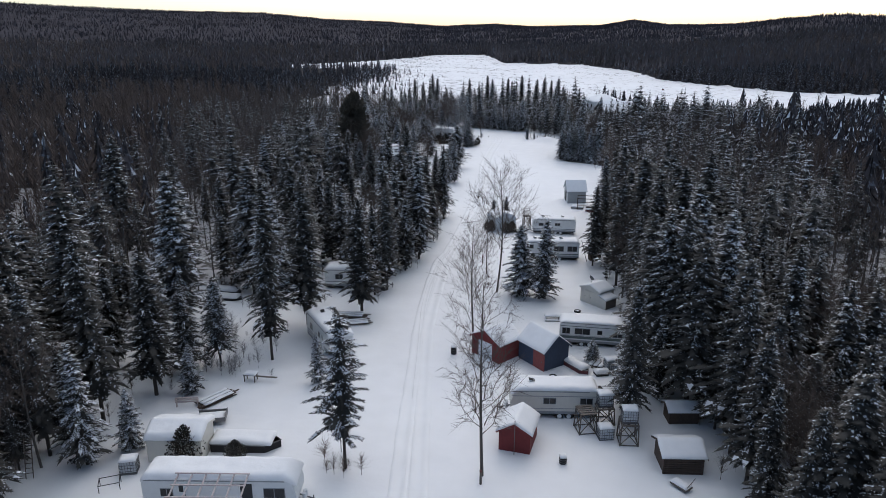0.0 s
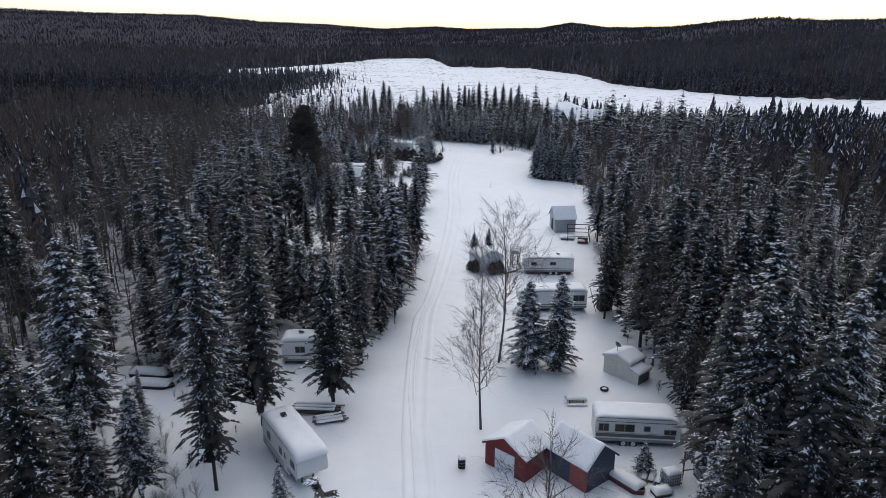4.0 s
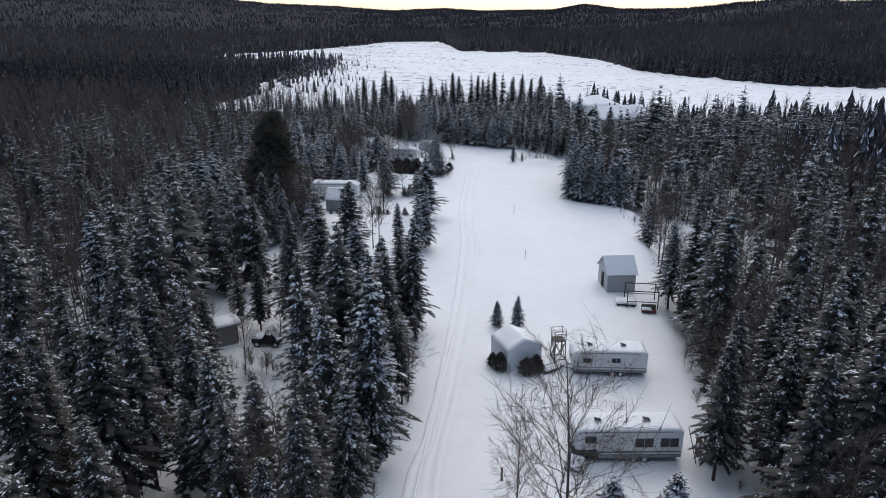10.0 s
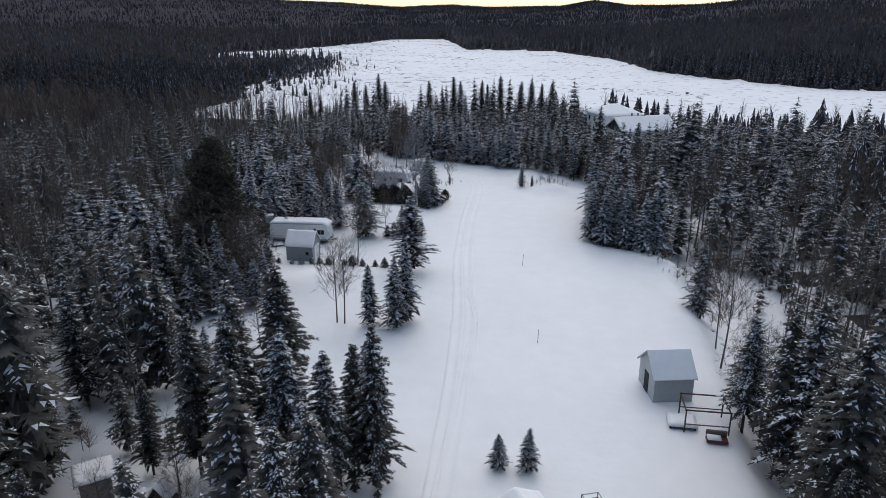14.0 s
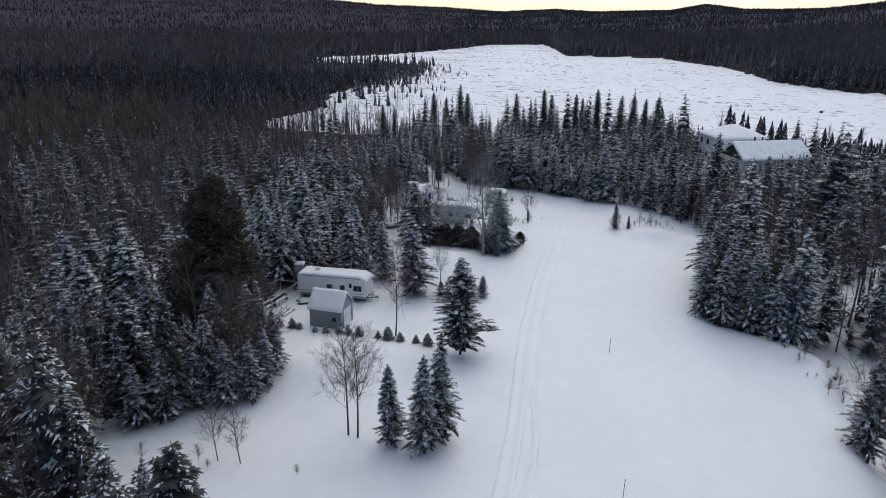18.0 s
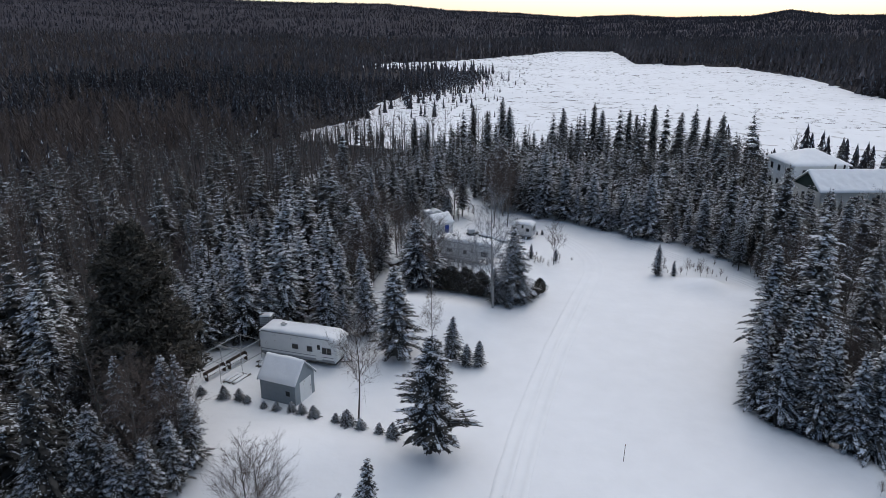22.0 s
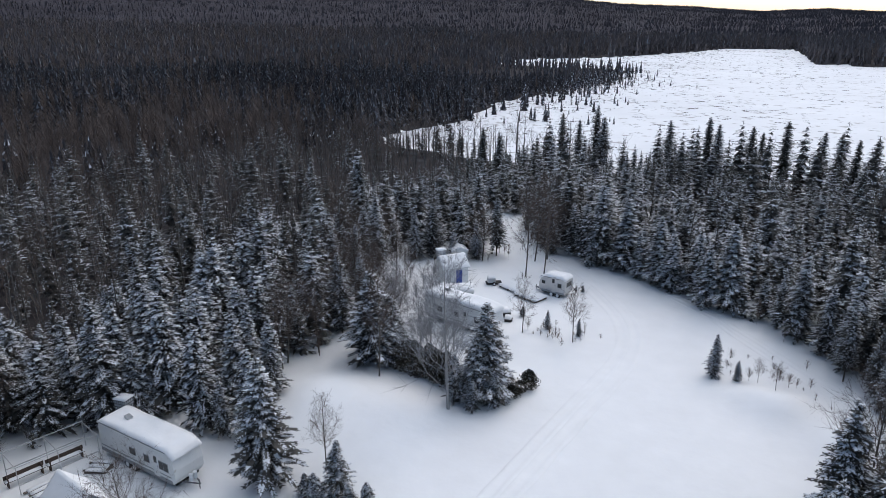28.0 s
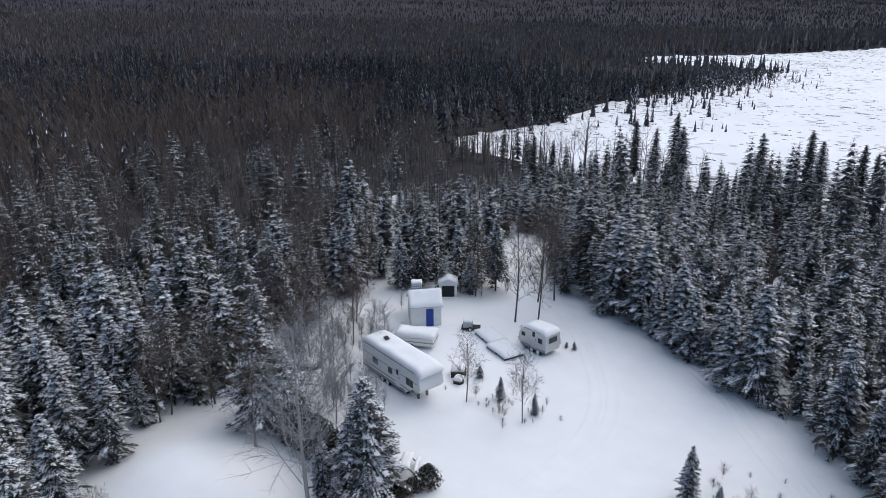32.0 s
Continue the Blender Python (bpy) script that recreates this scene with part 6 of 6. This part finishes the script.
# ==== single trees in the clearing ====
LANE_SPRUCES = ((9.7, 82.3, 9.2, 1.45), (12.3, 81.3, 10.2, 1.4), (-11.7, 59.5, 5.2, 1.0), (-17.2, 64.3, 18.5, 0.85), (-24.7, 48.6, 5.5, 1.3), (-27.2, 46.4, 10.3, 1.1), (-23.0, 57.5, 5.0, 1.4), (-24.8, 72.2, 6.2, 0.8), (15.6, 51.9, 13.0, 1.1), (15.9, 55.0, 9.0, 1.0))
YARD_SPRUCES = ((-1.3, 144.4, 7.0, 1.2), (1.2, 143.7, 8.2, 1.15), (2.4, 145.2, 9.5, 1.0), (-3.2, 174.6, 9.6, 1.7), (2.1, 175.3, 4.6, 1.5), (1.0, 174.2, 2.4, 2.2), (0.0, 174.6, 1.8, 2.3), (3.6, 174.2, 2.4, 2.1), (4.8, 174.4, 2.7, 1.9), (-9.5, 177.5, 5.0, 1.2), (-14.2, 149.8, 5.7, 1.6), (-13.6, 151.8, 5.6, 1.5), (-13.4, 153.9, 5.9, 1.5), (-16.1, 149.2, 6.0, 1.5), (-18.3, 148.5, 5.9, 1.5), (-20.3, 146.8, 6.4, 1.5), (-22.0, 145.4, 5.6, 1.5))
BANK_SPRUCES = ((28.9, 171.0, 8.3, 1.1), (30.3, 168.9, 8.8, 1.1), (32.6, 167.4, 9.2, 1.1), (34.8, 166.0, 8.8, 1.1), (29.6, 173.6, 9.0, 1.1), (31.4, 171.0, 10.5, 1.1), (33.4, 169.4, 11, 1.0), (30.8, 175.6, 10, 1.0), (33.0, 173.0, 11.5, 1.0), (36.4, 167.2, 10.5, 1.0))
CAMP_SPRUCES = ((6.7, 192.0, 8.8, 1.65), (6.0, 191.0, 6.2, 1.7), (7.8, 190.5, 3.4, 1.6), (4.7, 189.8, 4.6, 1.5), (6.4, 189.2, 3.0, 1.7), (-5.1, 193.2, 9.2, 1.85), (-3.6, 194.2, 6.8, 1.8), (24.3, 203.4, 4.3, 1.2), (26.3, 203.2, 2.1, 1.3), (7.8, 207.0, 2.2, 1.2), (11.2, 206.6, 2.0, 1.2), (-6.8, 195.8, 7.0, 1.3))
MOUND_SPRUCES = ((-17.7, 180.4, 8.3, 1.3), (-11.3, 181.5, 8.5, 1.3), (-11.3, 177.6, 8.9, 1.3), (-7.4, 178.6, 7.4, 1.3), (-21.6, 179.2, 8.8, 1.3), (-17.2, 183.5, 9.0, 1.3), (-9.3, 183.4, 7.2, 1.3))
for x, y, h, w in LANE_SPRUCES + YARD_SPRUCES + BANK_SPRUCES + CAMP_SPRUCES + MOUND_SPRUCES:
    spruce(x, y, h, w * 0.78, None if h > 12 else 4 + rs.randint(0, 4))
spruce(-7.4, 45.9, 13.2, 0.9, 9, "tall open-crowned conifer dusted with snow")
spruce(3.1, 159.4, 9.9, 1.12, 8, "open-crowned conifer standing alone in the yard")
LANE_BIRCHES = ((2.9, 45.0, 15.5, 0), (3.3, 70.9, 12.6, 1), (6.8, 83.2, 16.0, 2), (5.9, 90.0, 8.5, 3), (-4.9, 145.4, 9.2, 4), (-4.1, 145.1, 9.2, 5), (-12.2, 141.4, 5.4, 0), (-14.0, 141.6, 5.0, 1), (-3.7, 163.0, 9.2, 2), (-0.3, 177.6, 6.0, 3), (-8.0, 48.0, 4.0, 3), (-30.5, 46.0, 12.0, 2), (-13.9, 119.5, 6.0, 2), (-12.0, 114.0, 7.5, 3), (-16.2, 112.6, 7.0, 1), (32.2, 134.9, 11.5, 2), (26.2, 110.2, 6.0, 0), (34, 140, 9.5, 4))
CAMP_BIRCHES = ((5.7, 205.1, 6.4, 3), (11.0, 205.0, 6.2, 4), (-3.0, 190.5, 9.5, 5), (-8.6, 199.5, 8.5, 2), (-10.2, 203.0, 9.0, 0), (-11.5, 198.5, 9.5, 4), (-13.0, 207.0, 9.0, 3), (-12.2, 211.5, 8.0, 1), (-9.0, 207.5, 7.0, 5), (3.1, 222.2, 11.0, 0), (1.1, 221.0, 11.5, 3), (-11.0, 193.0, 8.5, 5), (-12.5, 190.0, 9.0, 2), (0.5, 227.0, 11.0, 2), (1.8, 228.4, 12.0, 4), (29.4, 202.0, 2.6, 5), (28.0, 203.6, 2.4, 1))
for x, y, h, k in LANE_BIRCHES + CAMP_BIRCHES:
    birch(x, y, h, 1.0, k)
for x, y, h, k in ((4.6, 188.4, 13.0, 0), (-0.8, 196.6, 6.5, 1), (-2.6, 198.2, 6.0, 0), (-5.6, 197.6, 7.0, 1), (-7.2, 201.5, 6.5, 0), (-5.0, 206.6, 5.5, 1), (-9.6, 205.4, 6.0, 0), (0.9, 198.4, 5.5, 1)):
    frosted_birch(x, y, h, k, 1.15)

# big pine with a dense dark crown
def pine_pattern(seed, n):
    """Needle tufts gathered along upswept limbs, in an egg-shaped crown of height 1."""
    r = np.random.RandomState(seed)
    v, t = [], []
    for i in range(n):
        h = 0.14 + 0.84 * ((i + r.rand()) / n) ** 0.9
        a = i * 2.4 + 0.6 * r.rand()
        L = 0.235 * min(1.0, 0.35 + (h - 0.12) * 3.2) * max(0.02, 1.0 - h) ** 0.55 * (0.6 + 0.55 * r.rand())
        d, side = np.array([math.cos(a), math.sin(a), 0]), np.array([-math.sin(a), math.cos(a), 0])
        for k in range(int(60 + 620 * L)):
            u = 0.25 + 0.8 * r.rand() ** 0.7
            o = d * L * u + side * r.randn() * L * 0.24 * (1.15 - 0.6 * u) + np.array([0, 0, h + L * (0.28 * u * u - 0.05) + r.randn() * 0.011])
            for q in range(3):
                e = (d * 0.5 + np.array([0, 0, 0.5]) + r.randn(3) * 0.65)
                e *= (0.011 + 0.009 * r.rand()) / np.linalg.norm(e)
                w = np.cross(e, r.randn(3)) * 0.2
                m = len(v)
                v += [o - w, o + w, o + e]
                t.append((m, m + 1, m + 2))
    return np.array(v), np.array(t)


def pine(x, y, h, wide, seed, label="large dark pine with a dense snowless crown"):
    ob = new("pine_tree")
    ob.matrix_world = Matrix.LocRotScale((x, y, ground(x, y) - 0.05), Euler((0, 0, seed)), (h * wide, h * wide, h))
    tagged(ob, label, "tree")
    part("trunk", TRUNK, None, ob)
    part("crown", raw_mesh("crown", *pine_pattern(seed, 150), [PINE]), None, ob)
    limb = Geo()
    r = np.random.RandomState(seed)
    for k in range(22):
        z, a = 0.2 + 0.034 * k, k * 2.4
        limb.tube((0, 0, z), (0.18 * math.cos(a) * (1.15 - z), 0.18 * math.sin(a) * (1.15 - z), z + 0.05), 0.003, 0.001, 4, caps=False)
    part("limb", limb, DARK_BARK, ob)


pine(-19.9, 159.4, 17.3, 1.38, 7)

# wheel and ski tracks along the lane
def track(name, pts, label, width=0.42):
    pts = [Vector((*p, 0)) for p in pts]
    line = []
    for i in range(len(pts) - 1):
        p0, p1, p2, p3 = pts[max(i - 1, 0)], pts[i], pts[i + 1], pts[min(i + 2, len(pts) - 1)]
        n = max(2, int((p2 - p1).length / 0.8))
        for k in range(n):
            u = k / n
            line.append(0.5 * (2 * p1 + (p2 - p0) * u + (2 * p0 - 5 * p1 + 4 * p2 - p3) * u * u + (3 * p1 - p0 - 3 * p2 + p3) * u ** 3))
    prof = ((-1.7, 0.0), (-1.0, 0.15), (-0.55, 0.012), (0.0, 0.05), (0.55, 0.012), (1.0, 0.15), (1.7, 0.0))
    vs, ts = [], []
    for i, p in enumerate(line):
        d = (line[min(i + 1, len(line) - 1)] - line[max(i - 1, 0)]).normalized()
        side = Vector((d.y, -d.x, 0))
        for a, h in prof:
            q = p + side * a * width * (1 + 0.15 * noise.noise((i * 0.3, a, 2)))
            fade = 1 - 0.6 * float(smooth_step(185, 205, q.y))
            vs.append((q.x, q.y, ground(q.x, q.y) + 0.012 + h * fade * (1 + 0.7 * noise.noise((i * 0.4, a * 2, 5)))))
    n = len(prof)
    for i in range(len(line) - 1):
        for j in range(n - 1):
            k = i * n + j
            ts += [(k, k + 1, k + n + 1), (k, k + n + 1, k + n)]
    tagged(new(name, raw_mesh(name, vs, ts, [SNOW], smooth=True)), label, "track", kind="structure")


track("lane_track_1", [(-3.3, 28), (-3.2, 49.7), (-2.8, 64), (-2.5, 75), (-1.0, 93), (0.9, 101), (3.3, 114), (6.2, 132), (8.2, 148), (9.4, 163), (11.3, 178), (13.5, 191), (15.6, 203), (14.6, 211), (10, 219), (4, 226), (-4, 235)], "shallow wheel track pressed into the snowy lane")
track("lane_track_2", [(-1.8, 28), (-1.8, 64), (-1.5, 75), (0.4, 95), (2.4, 105), (4.6, 116), (7.2, 131), (9.2, 145), (10.6, 163), (12.5, 178), (14.8, 191), (16.8, 203), (15.9, 211.5), (11, 220), (5, 227)], "second wheel track pressed into the snowy lane")
track("lane_track_3", [(-2.7, 28), (-2.4, 64), (-1.9, 84), (1.4, 104), (4.0, 117), (8.3, 138), (9.6, 143), (9.9, 150), (9.2, 156)], "thin ski track winding along the lane", 0.2)

track("lane_track_4", [(18, 222.5), (23.1, 218.6), (26.2, 214.6), (29.3, 210.8), (32.3, 207.1), (35.2, 204.2), (37.0, 201.5)], "track packed along the foot of the woods", 0.3)
track("lane_track_5", [(19, 221.0), (23.0, 217.2), (25.6, 213.4), (28.6, 209.6), (31.6, 206.0), (34.4, 203.0), (36.4, 199.5)], "second track along the foot of the woods", 0.3)

# sedge and driftwood on the lake, and thin trees in the swamp
LX, LY = spread_trees(-125, 330, 290, 870, 3.3)
ok = inside(SHORE, LX, LY) & (away(SHORE, LX, LY) > 3) & (waves(LX, LY, 60, 51) + waves(LX * 0.4, LY * 1.6, 25, 52) + 0.9 * smooth_step(60, -60, LX) - 1.2 * smooth_step(80, 190, LX) + 0.5 * rs.randn(len(LX)) > 0.85)
LX, LY = LX[ok], LY[ok]
tuft_v, tuft_t = [], []
r = np.random.RandomState(77)
for k in range(7):
    p = (r.rand(3) - 0.5) * np.array([3.0, 0.9, 0])
    tuft_v += [p + np.array([-0.5, 0, 0]), p + np.array([0.5, 0.1, 0]), p + np.array([r.randn() * 0.3, 0.05, 0.5 + 0.5 * r.rand()])]
    tuft_t.append((3 * k, 3 * k + 1, 3 * k + 2))
at = np.stack([LX, LY, np.full(len(LX), LAKE_Z - 0.05), 0.14 + 0.2 * rs.rand(len(LX)), 0.8 + 2.2 * rs.rand(len(LX)), rs.randn(len(LX)) * 0.5, np.zeros(len(LX))], 1)
scatter("lake_sedge", [((np.array(tuft_v), np.array(tuft_t)),)], [BRUSH], at, "tufts of dark sedge poking out of the lake snow", "sedge")
SX = np.concatenate([-58 + np.abs(rs.randn(760)) * 17, -60 + 50 * rs.rand(60)])
SY = np.concatenate([478 + rs.randn(760) * 48, 320 + 90 * rs.rand(60)])
ok = inside(SHORE, SX, SY) & (SY < 585)
SX, SY = SX[ok], SY[ok]
k = rs.rand(len(SX)) < 0.55
rows = rows_of(SX[k], SY[k], 2, 9, 4, (0.7, 1.0))
rows[:, 3] *= np.clip(1.1 - (SX[k] + 58) / 70, 0.35, 1)
scatter("swamp_spruces", C0, [FOREST, BOUGH_SNOW], rows, "thin stunted spruces standing in the frozen swamp", "forest")
scatter("swamp_brush", H0, [BRUSH], rows_of(SX[~k], SY[~k], 1.5, 4, 3, (1.0, 2.0)), "low bare brush standing in the frozen swamp", "brush")

# ==== bare shrubs in the yards ====
def shrubs(cx, cy, rx, ry, n, lo, hi, label, twig=None):
    x, y = cx + rx * rs.randn(n), cy + ry * rs.randn(n)
    scatter("bare_shrub", H0, [twig or BRUSH], rows_of(x, y, lo, hi, 3, (1.3, 2.4)), label, "shrub")


shrubs(8.5, 205.8, 2.2, 1.2, 26, 0.5, 1.4, "thin dead weeds standing out of the snow")
shrubs(-4.0, 199.5, 2.5, 1.6, 30, 1.0, 3.2, "frosted bare shrubs beside the caravan", FROST_TWIG)
shrubs(-9.5, 208.0, 1.8, 3.0, 34, 1.2, 3.6, "tangle of frosted bare shrubs at the edge of the woods", FROST_TWIG)
shrubs(-1.5, 206.8, 2.0, 0.7, 10, 0.6, 1.6, "low bare shrubs along the caravan")
shrubs(-20.5, 64.0, 2.0, 2.5, 34, 0.8, 2.6, "frosted shrubs among young spruces", FROST_TWIG)
shrubs(-24.5, 71.0, 2.5, 4.0, 40, 0.8, 2.4, "frosted shrubs in the snow between trees", FROST_TWIG)
shrubs(-8.2, 45.5, 0.6, 0.6, 6, 0.6, 2.2, "small leafless shrub at the foot of the tree")
shrubs(-18.0, 112.0, 3.0, 1.6, 24, 1.0, 3.0, "bare saplings round the hut yard")
shrubs(38.0, 154.0, 2.0, 6.0, 40, 0.6, 2.0, "low brush on the snowy bank")
shrubs(29.8, 204.5, 2.6, 1.4, 22, 0.5, 1.6, "thin dead weeds by the snow mound")
shrubs(-16.0, 140.6, 3.0, 0.8, 5, 0.8, 2.2, "bare saplings along the yard")
stake(2.75, 44.0, 1.15, 0.1, OLD_WOOD, "stout grey post at the foot of the birch", 0.0)
stake(5.55, 47.7, 3.0, 0.03, STEEL, "thin pole beside the red shed", 0.0)


# ==== snow-capped boulders on the bank ====
def boulder(x, y, r, seed):
    ob = thing("boulder", x, y, seed * 37, "dark boulder capped with snow on the bank", "boulder", "boulders on the bank", lift=-0.15)
    bm = bmesh.new()
    bmesh.ops.create_icosphere(bm, subdivisions=2, radius=r)
    for v in bm.verts:
        v.co *= 1 + 0.3 * noise.noise(v.co * 1.6 / r + Vector((seed, 0, 0)))
        v.co.z = v.co.z * 0.65 + r * 0.4
    me = bpy.data.meshes.new("rock")
    bm.to_mesh(me)
    bm.free()
    me.materials.append(OLD_STONE)
    part("rock", me, None, ob)
    part("snow_cap", Geo().drift(-r * 0.75, r * 0.75, -r * 0.75, r * 0.75, lambda p, q: r * 0.8 - 0.35 * (p * p + q * q) / r, 0.16, seed, r * 0.5, step=0.12), SNOW_FINE, ob)


OLD_STONE = material("dark_stone", (0.12, 0.115, 0.11), 0.85, vary=0.3, scale=4, bump=0.5)
for k in range(7):
    boulder(34.5 + 4 * rs.rand() + 0.2 * k, 138 + 3.5 * k + rs.rand(), 0.25 + 0.2 * rs.rand(), k + 1)
